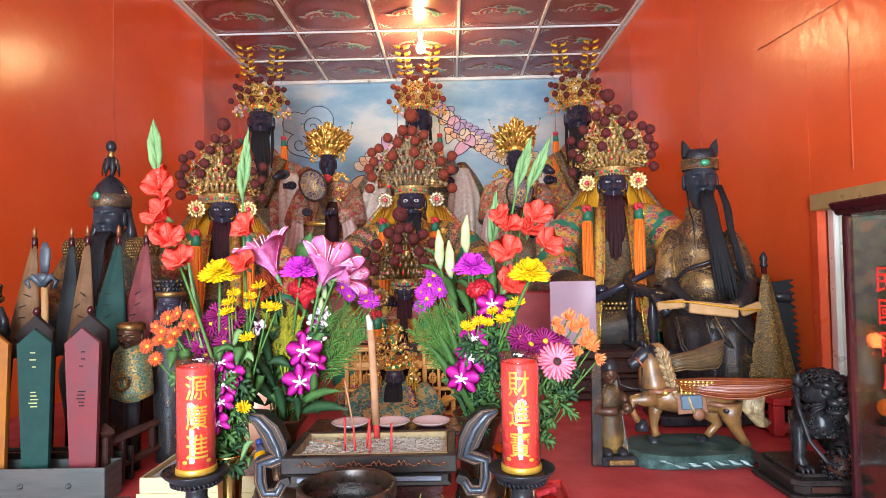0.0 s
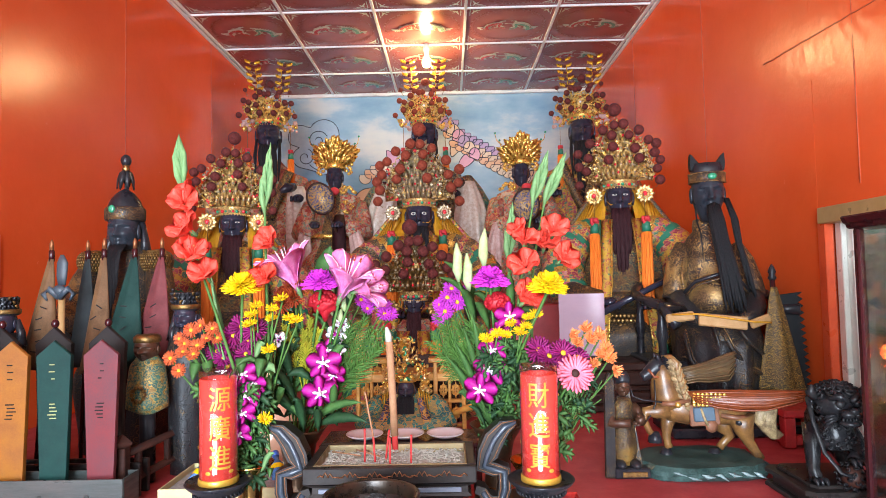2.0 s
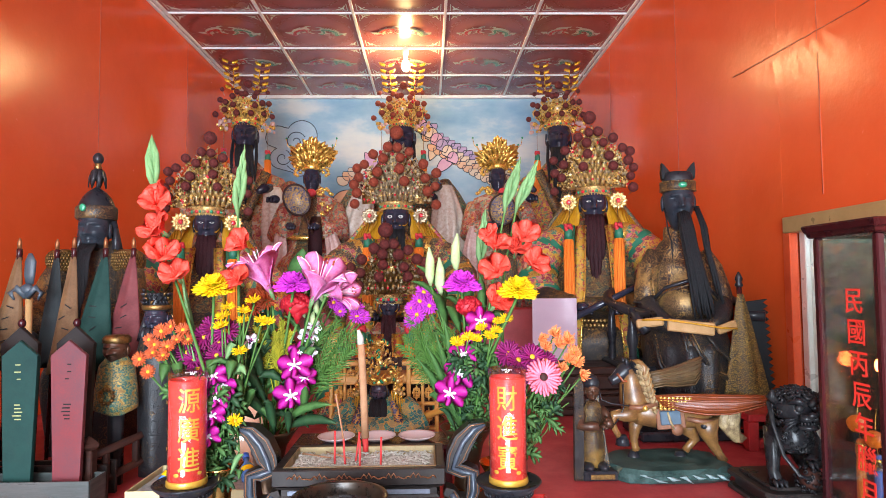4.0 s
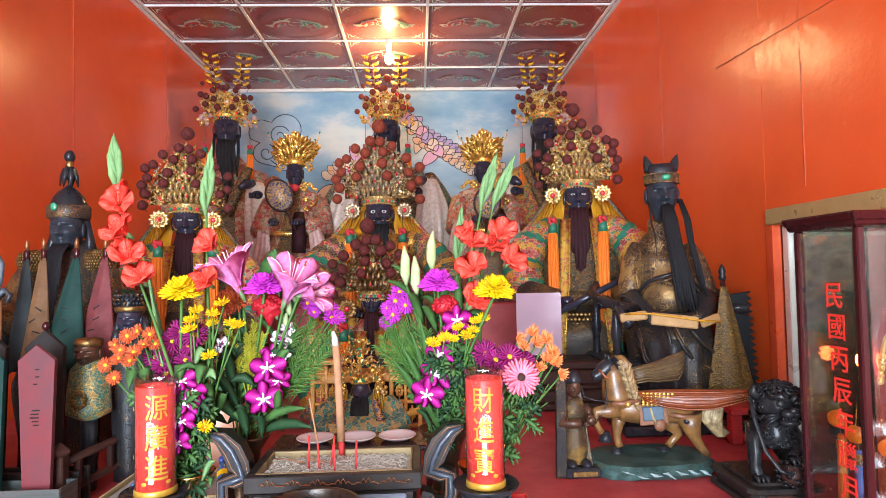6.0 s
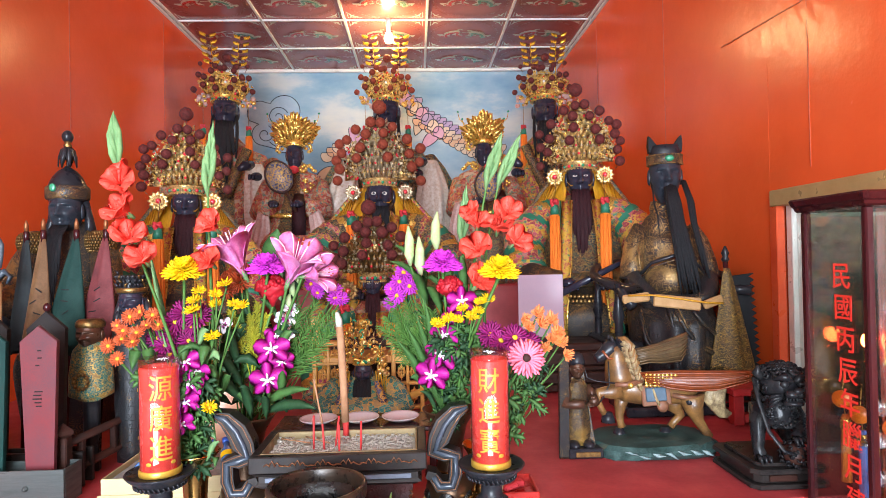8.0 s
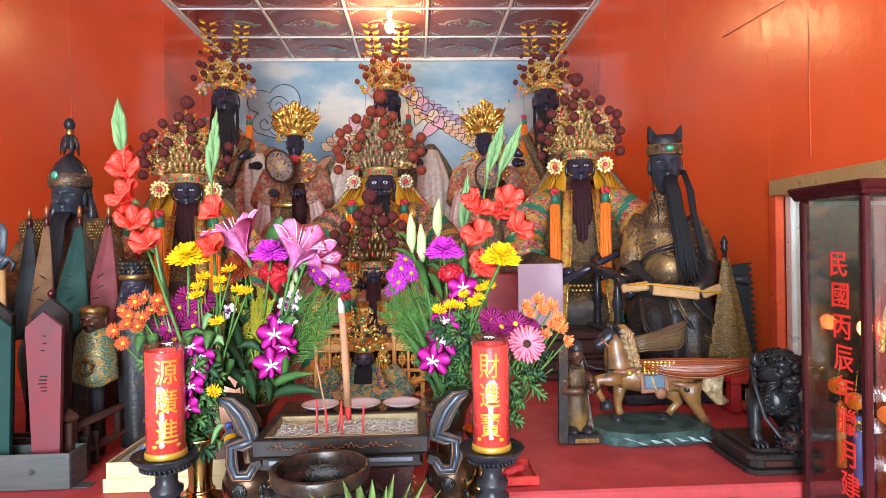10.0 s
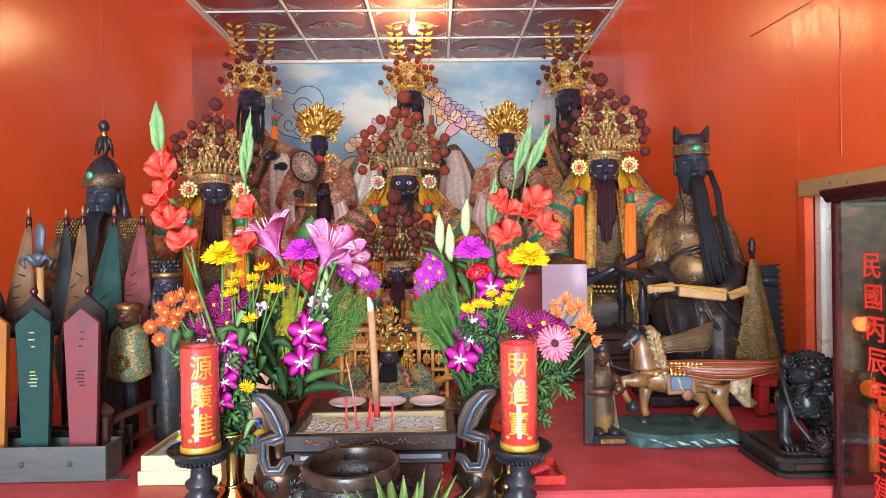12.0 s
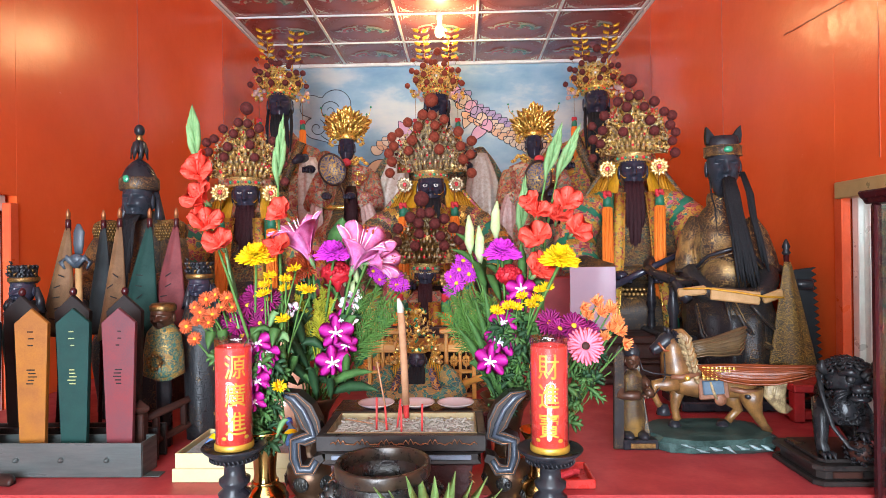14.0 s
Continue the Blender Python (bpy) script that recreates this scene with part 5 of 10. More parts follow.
    if bat:
        g.tube([(x - 0.16, y - 0.42, zs - 0.40), (x + 0.20, y - 0.40, zs - 0.22)], [0.018, 0.012], 8, 0)
    turn_statue(g, x, y)
    return part("statue", g, ["face", k_cloth, k_trim, bk, "silk_yellow", "armour", "eye", "br_yellow", "tassel_cap", "gold", "br_rose", "gold_dark"], None, lab, "statue", "large statues")


throned(1.037, 2.80, 2.070, 0.073, 0.18, 0.095, "br_mix", "br_dark", "beard_red", 0.38, True, "black-faced statue with dark red beard in yellow and red robes", bat=True)
crown(1.037, 2.79, 2.130, 0.185, 0.315, "fan", "pom_red", 0.0245, 0.077, "tall pale gilt fan crown with dark red pompoms and orange tassels", seed=7, tz=0.185, tl=0.50, ty=0.30, tx=0.62)
throned(-0.911, 2.70, 1.965, 0.069, 0.18, 0.088, "br_mix", "br_dark", "beard_red", 0.30, True, "black-faced statue with dark red beard in green-edged yellow robes")
crown(-0.911, 2.69, 2.026, 0.178, 0.300, "fan", "pom_red", 0.0235, 0.074, "pale gilt fan crown with dark red pompoms and orange tassels", seed=8, mirror=True, tz=0.165, tl=0.42, ty=0.30, tx=0.62)
throned(-0.003, 3.12, 2.030, 0.083, 0.21, 0.10, "br_dark", "br_mix", "beard_black", 0.26, True, "black-faced statue with staring white eyes in dark embroidered robes", eyes=True, sw=0.34, bands=(2, 8, 1, 9, 1, 10, 1))
crown(-0.003, 3.11, 2.098, 0.215, 0.345, "fan", "pom_orange", 0.0285, 0.088, "silvery fan crown with rust-orange pompoms", seed=9, metal=("silver", "gold_pale", "silver"), mirror=True, tz=0.17, tl=0.38, ty=0.30, tx=0.62)
throned(-0.001, 2.46, 1.572, 0.047, 0.16, 0.060, "br_green", "br_red", "beard_red", 0.20, False, "smaller black-faced statue in green brocade, red-brown beard", sw=0.20)
crown(-0.001, 2.45, 1.600, 0.160, 0.262, "fan", "pom_red", 0.0250, 0.052, "dark gilt fan crown crowded with red-brown pompoms", seed=10, metal=("gold_dark", "silver", "gold_dark"), tz=0.10, tl=0.26, ty=0.26, tx=0.62)

# small gilt-crowned statue in front, on a golden lattice chair
g = Geo()
x, y = -0.001, 1.87
robe(g, x, y + 0.02, [(ALTAR + 0.03, 0.15, 0.12, -0.03), (1.20, 0.155, 0.12, -0.03), (1.26, 0.11, 0.07, 0), (1.285, 0.05, 0.05, 0), (1.30, 0.03, 0.03, 0)],
     lambda u, f: 2 if abs(f) < 16 else 1, n=16, freq=7, seed=5)
head(g, x, y - 0.01, 1.305, 0.033, 0.042, 0)
beard(g, x, y - 0.052, 1.288, 0.021, 0.16, 3, out=0.03)
for s in (-1, 1):
    sleeve(g, (x + s * 0.09, y, 1.265), (x + s * 0.14, y - 0.05, 1.20), (x + s * 0.06, y - 0.10, 1.185), 0.035, 1, 0, drop=0.05)
    g.ribbon([(x + s * 0.05, y - 0.06, 1.285), (x + s * 0.075, y - 0.10, 1.22), (x + s * 0.07, y - 0.135, 1.16)], [0.012, 0.015, 0.015], (1, 0, 0), 4, 0.005)
    for i in range(14):
        p = Vector((x + s * (0.045 + 0.009 * i), y - 0.03, 1.315 - 0.006 * i))
        g.tube([p, p + Vector((s * 0.006, -0.01, -0.05 - 0.002 * i))], 0.0028, 4, 5)
g.box((x, y, ALTAR + 0.016), (0.34, 0.24, 0.028), 6, 0.004)
part("statuette", g, ["face", "br_teal", "br_teal", "beard_black", "br_blue", "fringe", "wood_dark"], None, "small black-faced statue in teal and red beaded robes", "statue")
th = holder("phoenix_crown", "small gold crown of openwork curls", "crown", (x, y, 1.335), "gold crowns")
g = Geo()
g.lathe([(0.036, 0), (0.040, 0.003), (0.040, 0.02), (0.036, 0.022)], 20, (x, y, 1.333), 0)
under("band", g, "gold", th)
g = Geo()
filigree(g, random.Random(3), x, y, 1.345, 0.085, 0.145, lambda w: 0.95 - 0.75 * max(0, w - 0.3) ** 1.1, 170, [0, 0, 1, 0, 1, 0, 2], 0.04, 1.7)
under("openwork", g, ["gold", "gold_pale", "jewel_green"], th, "dense gold openwork")
for s in (-1, 1):
    g = Geo()
    rnd = random.Random(12)
    for i in range(26):
        g.ball((x + s * rnd.uniform(0.055, 0.088), y - 0.02 + rnd.uniform(-0.01, 0.01), rnd.uniform(1.29, 1.37)), rnd.uniform(0.006, 0.010), 6, 5, i % 2)
    under("side_drop", g, ["gold", "gold_pale"], th)

ch = holder("lattice_chair", "golden wooden chair with carved lattice panels", "chair", (0.01, 2.0, ALTAR))
for sx, x0, x1 in ((-1, -0.19, -0.09), (1, 0.10, 0.205)):
    g = Geo()
    zb, zt = ALTAR + 0.004, 1.385
    yy = 1.99
    for xx in (x0, x1):
        g.box((xx, yy, (zb + zt) / 2), (0.016, 0.03, zt - zb))
    g.box(((x0 + x1) / 2, yy, zt + 0.008), (x1 - x0 + 0.05, 0.05, 0.018))
    for zz in (zb + 0.02, zb + 0.11, zb + 0.19):
        g.box(((x0 + x1) / 2, yy, zz), (x1 - x0, 0.024, 0.012))
    g.box(((x0 + x1) / 2, yy - 0.001, (zb + zt) / 2), (0.012, 0.022, zt - zb - 0.01))
    frame_ = under("side_panel", g, "wood_gold", ch)
    for cx in ((x0 * 0.72 + x1 * 0.28), (x0 * 0.28 + x1 * 0.72)):
        for zz in (zb + 0.065, zb + 0.15, zb + 0.222):
            q = Geo()
            for a in range(8):
                b = a * math.pi / 4
                q.ball((cx + 0.011 * math.cos(b), yy, zz + 0.016 * math.sin(b)), (0.006, 0.006, 0.008), 6, 5)
            q.box((cx, yy, zz), (0.004, 0.010, 0.06), 0, 0.001).box((cx, yy, zz), (0.036, 0.010, 0.004), 0, 0.001)
            lat = under("lattice", q, "wood_gold", ch)
    under("post", Geo().box((x0 if sx < 0 else x1, 2.02, 1.44), (0.034, 0.034, 0.10), 0, 0.004), "wood_gold", ch)
under("seat", Geo().box((0.01, 2.06, 1.33), (0.34, 0.16, 0.03), 0, 0.004), "wood_gold", ch)
under("arm", Geo().tube([(0.115, 1.90, 1.19), (0.21, 1.80, 1.25), (0.27, 1.77, 1.27)], 0.012, 8), "wood_gold", ch)
under("back", Geo().box((0.01, 2.14, 1.26), (0.36, 0.02, 0.27), 0, 0.004), "wood_dark", ch)

# black warrior statue at the west side
x, y = -1.035, 1.92
g = Geo()
robe(g, x, y + 0.06, [(ALTAR + 0.002, 0.20, 0.20, -0.03), (1.36, 0.22, 0.22, -0.04), (1.55, 0.17, 0.15, 0.0), (1.70, 0.165, 0.12, 0.0), (1.79, 0.145, 0.10, 0.0), (1.83, 0.08, 0.08, 0.0), (1.86, 0.06, 0.07, 0.0)],
     lambda u, f: 1 if u > 0.35 else 2, seed=1)
head(g, x, y - 0.02, 1.896, 0.066, 0.086, 0)
g.lathe([(0.073, -0.05), (0.080, -0.045), (0.081, -0.01), (0.078, 0.0), (0.072, 0.012), (0.060, 0.034), (0.038, 0.056), (0.014, 0.070), (0.008, 0.074)], 24, (x, y - 0.005, 1.980), 3)
g.lathe([(0.082, -0.046), (0.087, -0.04), (0.087, -0.004), (0.081, 0.002)], 28, (x, y - 0.005, 1.980), 1, caps=(False, False))
g.lathe([(0.014, -0.004), (0.014, 0.004), (0.009, 0.007)], 16, k=7, m=Matrix.Translation((x - 0.022, y - 0.090, 1.972)) @ pose(0, 0, 0, 90))
g.tube([(x, y, 2.035), (x, y, 2.11)], 0.007, 8, 3)
for i in range(7):
    a = 6.28 * i / 7
    g.ribbon([(x + 0.006 * math.cos(a), y + 0.006 * math.sin(a), 2.126), (x + 0.026 * math.cos(a), y + 0.026 * math.sin(a), 2.114), (x + 0.036 * math.cos(a), y + 0.036 * math.sin(a), 2.088), (x + 0.038 * math.cos(a), y + 0.038 * math.sin(a), 2.052)],
             [0.008, 0.018, 0.018, 0.002], (-math.sin(a), math.cos(a), 0), 3, 0.004, 0.2)
g.lathe([(0.016, 0), (0.013, 0.006), (0.018, 0.012), (0.012, 0.02), (0.016, 0.026)], 14, (x, y, 2.116), 5)
g.ball((x, y, 2.160), 0.023, 14, 10, 3, lump=0.05)
beard(g, x, y - 0.082, 1.842, 0.028, 0.32, 6, strands=7, out=0.05)
for s in (-1, 1):
    g.tube([(x + s * 0.066, y + 0.01, 1.93), (x + s * 0.078, y + 0.02, 1.86), (x + s * 0.10, y + 0.01, 1.79)], [0.016, 0.020, 0.026], 8, 3)
    sleeve(g, (x + s * 0.15, y + 0.02, 1.76), (x + s * 0.215, y - 0.06, 1.58), (x + s * 0.14, y - 0.22, 1.53), 0.062, 1, 0, drop=0.0)
    c = Vector((x + s * 0.155, y + 0.01, 1.765))
    g.ball(c, (0.075, 0.075, 0.055), 14, 8, 1)

    def shoulder(u, v, c=c):
        a, b = math.pi * (1.05 + 0.9 * u), 0.9 - 1.5 * v
        d = Vector((math.cos(a) * math.cos(b), math.sin(a) * math.cos(b), math.sin(b)))
        return c + Vector((d.x * 0.077, d.y * 0.077, d.z * 0.057)), d
    scales(g, 9, 16, shoulder, 0.0065, 4)
    g.tube([c + Vector((-s * 0.05, -0.045, 0.045)), c + Vector((0, -0.068, 0.020)), c + Vector((s * 0.05, -0.05, -0.02))], 0.006, 6, 5)
g.v = [(x + (p[0] - x) * q, y + (p[1] - y) * q, p[2]) for p in g.v for q in (smooth(1.0, 0.80, (p[2] - 1.80) / 0.04),)]
reshape(g, x, 0.72, 1.80, ((1.2, 0.0), (1.79, 0.02), (1.84, 0.0)))
turn_statue(g, x, y, 0.15)
part("statue", g, ["face_grey", "armour", "robe_worn", "black", "gold_dark", "gold_dark", "beard_black", "jewel_green"], None, "weathered black warrior statue in tarnished gilt armour and pointed helmet", "statue", "large statues")

# seated official statue at the east side
x, y = 1.252, 2.25
g = Geo()
robe(g, x, y + 0.06, [(1.166, 0.165, 0.22, -0.12), (1.28, 0.180, 0.25, -0.14), (1.42, 0.195, 0.25, -0.12), (1.50, 0.180, 0.17, -0.03), (1.62, 0.160, 0.14, 0.0), (1.74, 0.150, 0.115, 0.0), (1.80, 0.128, 0.09, 0.0), (1.84, 0.085, 0.08, 0), (1.862, 0.055, 0.065, 0), (1.90, 0.050, 0.065, 0)],
     lambda u, f: 1 if u > 0.47 else 2, n=40, seg=72, folds=0.05, freq=11, seed=4)
head(g, x, y - 0.02, 1.990, 0.070, 0.106, 0)
# cap: band with a stone, flat crown and two pointed corners
rs = []
for t, w in ((0.0, 0.066), (0.25, 0.068), (0.5, 0.068), (0.75, 0.067), (0.95, 0.060), (1.0, 0.04)):
    ring = []
    for j in range(32):
        a = 2 * math.pi * j / 32
        cx, cy = math.cos(a), math.sin(a)
        q = max(abs(cx), abs(cy)) ** -0.35
        ring.append((x + w * q * cx, y - 0.015 + w * 1.05 * q * cy, 2.028 + 0.092 * t))
    rs.append(ring)
g.rings(rs, 3)
g.lathe([(0.074, 0), (0.079, 0.003), (0.079, 0.040), (0.074, 0.043)], 32, (x, y - 0.016, 2.034), 4, caps=(False, False))
for zz in (2.037, 2.074):
    g.tube([(x + 0.079 * math.cos(q), y - 0.016 + 0.079 * math.sin(q), zz) for q in [math.pi * (1 + i / 16) for i in range(17)]], 0.003, 5, 1)
g.ball((x + 0.008, y - 0.097, 2.056), (0.020, 0.008, 0.013), 14, 8, 5)
for s in (-1, 1):
    g.prism([(-s * 0.038, 0), (s * 0.020, 0), (s * 0.024, 0.030), (s * 0.020, 0.072), (s * 0.012, 0.066), (-s * 0.010, 0.038)], 0.05, 6, pose(x + s * 0.052, y - 0.02, 2.088), 0.06)
# beard of many straight strands, and a lock of hair before each ear
rnd = random.Random(21)
for i in range(13):
    u = i / 12
    x0, x1 = x - 0.018 + 0.046 * u, x + 0.018 + 0.085 * u
    z1 = 1.515 + rnd.uniform(-0.02, 0.04) + 0.06 * abs(u - 0.5)
    yy = y - 0.105 - 0.012 * (i % 2)
    pts = [(x0 + (x1 - x0) * t ** 1.3, yy - 0.10 * math.sin(min(1, t * 1.4) * 1.5), 1.945 - 0.02 * abs(u - 0.5) + (z1 - 1.945) * t) for t in (0, 0.12, 0.3, 0.5, 0.68, 0.85, 1.0)]
    g.tube(pts, [q * 0.0082 for q in (0.6, 0.9, 1.0, 1.0, 0.95, 0.8, 0.3)], 7, 6)
for x0, x1, z1, w in ((x + 0.072, x + 0.165, 1.56, 0.011), (x + 0.078, x + 0.150, 1.60, 0.009), (x + 0.066, x + 0.135, 1.62, 0.008), (x - 0.068, x - 0.058, 1.76, 0.0035)):
    pts = [(x0 + (x1 - x0) * t, y - 0.05 - 0.09 * math.sin(min(1, t * 1.4) * 1.5), 1.965 + (z1 - 1.965) * t) for t in (0, 0.2, 0.4, 0.6, 0.8, 1.0)]
    g.tube(pts, [w * q for q in (0.7, 1, 1, 0.95, 0.8, 0.3)], 7, 6)
for s in (-1, 1):
    g.tube([(x + s * 0.110, y + 0.02, 1.800), (x + s * 0.150, y - 0.005, 1.73), (x + s * 0.168, y - 0.035, 1.65), (x + s * 0.172, y - 0.06, 1.585)], [0.045, 0.052, 0.055, 0.058], 18, 1)
    g.tube([(x + s * 0.168, y - 0.055, 1.60), (x + s * 0.160, y - 0.11, 1.55), (x + s * 0.115, y - 0.19, 1.505), (x + s * 0.06, y - 0.215, 1.49)], [0.052, 0.050, 0.044, 0.028], 16, 2)
    g.tube([(x + s * 0.168 + 0.060 * math.cos(q), y - 0.055 + 0.060 * math.sin(q), 1.592) for q in [2 * math.pi * i / 20 for i in range(21)]], 0.006, 5, 2)
    for i in range(4):
        g.tube([(x + s * (0.13 + 0.014 * i), y - 0.045 - 0.006 * i, 1.76 - 0.02 * i), (x + s * (0.145 + 0.014 * i), y - 0.085 + 0.008 * i, 1.68), (x + s * (0.140 + 0.016 * i), y - 0.112 + 0.008 * i, 1.60)], [0.003, 0.007, 0.004], 6, 1)
# belly, hooped belt, draped lap with swept folds and hem
g.ball((x, y - 0.075, 1.585), (0.125, 0.105, 0.10), 24, 14, 1)
g.tube([(x - 0.150, y - 0.10, 1.60), (x - 0.10, y - 0.150, 1.655), (x, y - 0.172, 1.685), (x + 0.09, y - 0.150, 1.66), (x + 0.150, y - 0.10, 1.605)], 0.008, 8, 3)
g.tube([(x - 0.150, y - 0.105, 1.585), (x - 0.10, y - 0.160, 1.638), (x, y - 0.182, 1.668), (x + 0.09, y - 0.160, 1.643), (x + 0.150, y - 0.105, 1.59)], 0.004, 6, 1)
rs = []
for i in range(20):
    t = i / 19
    rs.append([(x + 0.005 + (0.150 + 0.055 * math.sin(2.4 * t)) * math.cos(q) * (1 + 0.02 * math.sin(9 * q)), y - 0.10 - (0.12 + 0.08 * math.sin(2.2 * t + 0.4)) * (0.35 + 0.65 * abs(math.sin(q))) * (-math.sin(q)) * (1 + 0.055 * math.sin(7 * q + 2.5 * t) - 0.16 * max(0, 1 - (abs(math.cos(q)) / 0.35)) * t),
                1.525 - 0.245 * t - 0.03 * t * math.cos(2 * q + 0.8)) for q in [math.pi + math.pi * j / 40 for j in range(41)] + [0.0 + math.pi * j / 12 for j in range(1, 12)]])
g.rings(rs, 2)
for k_, w_, line in ((2, 0.010, ((-0.030, 1.47), (0.010, 1.40), (0.080, 1.335), (0.170, 1.30), (0.200, 1.31))), (1, 0.003, ((-0.022, 1.478), (0.018, 1.408), (0.085, 1.345), (0.175, 1.31), (0.200, 1.32))),
                     (2, 0.009, ((-0.170, 1.46), (-0.150, 1.36), (-0.100, 1.29), (-0.030, 1.275), (-0.025, 1.35))), (1, 0.003, ((-0.165, 1.47), (-0.142, 1.37), (-0.095, 1.303), (-0.038, 1.288), (-0.030, 1.36))),
                     (2, 0.008, ((-0.06, 1.48), (-0.045, 1.42), (-0.015, 1.36), (0.0, 1.28), (0.0, 1.24))), (2, 0.008, ((0.04, 1.47), (0.09, 1.42), (0.15, 1.38), (0.19, 1.37), (0.20, 1.38)))):
    g.tube([(x + u, y - 0.10 - 0.205 * math.sqrt(max(0.05, 1 - (u / 0.215) ** 2)), v) for u, v in line], w_, 7, k_)
g.ball((x - 0.09, y - 0.36, 1.16), (0.04, 0.08, 0.030), 12, 8, 3)
g.ball((x + 0.09, y - 0.36, 1.16), (0.04, 0.08, 0.030), 12, 8, 3)
reshape(g, x, 0.86, 1.84, ((1.25, 0.0), (1.50, 0.015), (1.80, 0.002), (1.86, 0.012), (1.93, 0.036), (2.0, 0.036)))
g.v = [(x + (p[0] - x) * q, y + (p[1] - y) * q, p[2]) for p in g.v for q in (smooth(1.0, 0.92, (p[2] - 1.90) / 0.04),)]
turn_statue(g, x, y, 0.5)
part("statue", g, ["face_grey", "robe_gilt", "robe_worn", "black", "armour", "jewel_green", "beard_black"], None, "seated black official statue with a cornered hat and worn gilt robe", "statue", "large statues")
# paper band tied round it
pb = holder("paper_band", "brown paper bundle tied across the lap with yellow string", "paper", (1.13, 1.90, 1.52))
under("paper", Geo().box((0, 0, 0), (0.165, 0.020, 0.046), 0, 0.004, pose(1.150, 1.915, 1.520, -12, 6, -16)), "paper_brown", pb)
under("wrapped_end", Geo().box((0, 0, 0), (0.100, 0.020, 0.034), 0, 0.008, pose(1.015, 1.965, 1.535, 0, -8, -24)), "paper_brown", pb)
under("wrapped_end", Geo().box((0, 0, 0), (0.08, 0.020, 0.032), 0, 0.008, pose(1.275, 1.895, 1.520, 0, -18, 8)), "paper_brown", pb)
under("string", Geo().tube([(0.985, 1.965, 1.545), (1.06, 1.925, 1.548), (1.15, 1.897, 1.535), (1.24, 1.875, 1.520), (1.31, 1.885, 1.515)], 0.0035, 6), "silk_yellow", pb)
# horseshoe chair under it
ch = holder("horseshoe_chair", "black lacquered round-backed armchair", "chair", (1.24, 2.3, ALTAR))
pts = [(1.24 + 0.275 * math.cos(a), 2.30 + 0.30 * math.sin(a), 1.60 + 0.06 * math.sin(a)) for a in [math.radians(d) for d in range(-50, 231, 20)]]
under("rail", Geo().tube([(1.005, 1.97, 1.50), (0.975, 2.02, 1.555), *pts[::-1], (1.49, 2.02, 1.55)], 0.020, 8), "black", ch)
for px_, py_ in ((0.985, 2.08), (1.00, 2.40), (1.46, 2.12), (1.44, 2.42)):
    under("post", Geo().lathe([(0.016, 0.003), (0.016, 0.12), (0.026, 0.15), (0.016, 0.19), (0.016, 0.30), (0.024, 0.33), (0.014, 0.40), (0.014, 0.46)], 10, (px_, py_, ALTAR)), "black", ch)
under("seat", Geo().box((1.235, 2.30, 1.32), (0.54, 0.42, 0.06), 0, 0.01), "black", ch)
under("footrest", Geo().box((1.17, 1.92, 1.145), (0.50, 0.22, 0.034), 0, 0.006), "black", ch)
for xx in (0.99, 1.47):
    under("leg", Geo().box((xx, 2.12, 1.21), (0.05, 0.05, 0.16), 0, 0.006), "black", ch)

# flags beside it
fl = holder("banner", "old gold cloth banner with a fringe on a red staff", "banner", (1.43, 1.99, ALTAR))
under("staff", Geo().tube([(1.400, 1.99, ALTAR + 0.002), (1.374, 1.99, 1.665)], 0.010, 8), "wood_red", fl)
under("finial", Geo().lathe([(0.010, 0), (0.016, 0.008), (0.010, 0.02), (0.015, 0.032), (0.008, 0.05), (0.002, 0.06)], 10, (1.374, 1.99, 1.665)), "black", fl)
rs = []
for i in range(18):
    t = i / 17
    w = 0.012 + 0.072 * t ** 0.9
    rs.append([(1.375 + 0.012 * t + w * math.cos(a) * (1 + (0.05 + 0.12 * t) * math.sin(5 * a + 2 + t)), 1.985 + 0.40 * w * math.sin(a) * (1 + 0.2 * math.sin(4 * a + 1)), 1.64 - 0.40 * t + 0.016 * t * math.sin(2 * a)) for a in [2 * math.pi * j / 40 for j in range(40)]])
under("cloth", Geo().rings(rs), "banner_cloth", fl)
g = Geo()
for i in range(46):
    a = 2 * math.pi * i / 46
    p = Vector((1.387 + 0.084 * math.cos(a), 1.985 + 0.034 * math.sin(a), 1.245))
    g.tube([p, p + Vector((0.004 * math.sin(i * 2.1), 0, -0.065 - 0.01 * math.sin(i * 3.3)))], 0.0028, 4)
under("fringe", g, "gold_dark", fl)
g = Geo()
n = 16
left = [(-0.050 - 0.012 * (i / n), -0.42 * i / n) for i in range(n + 1)]
right = []
for i in range(n + 1):
    z = -0.42 * (1 - i / n)
    w = 0.030 + 0.028 * (1 - i / n)
    right += [(w, z), (w + 0.020, z + 0.012)]
g.prism(left + right, 0.014, 0, pose(1.466, 2.055, 1.605), 0.01)
th = tagged(part("serrated_banner", g, "banner_black", None), "black saw-edged banner standing against the wall", "banner")
th2 = part("staff", Geo().tube([(1.450, 2.070, ALTAR + 0.002), (1.450, 2.070, 1.60)], 0.008, 8), "black", th)

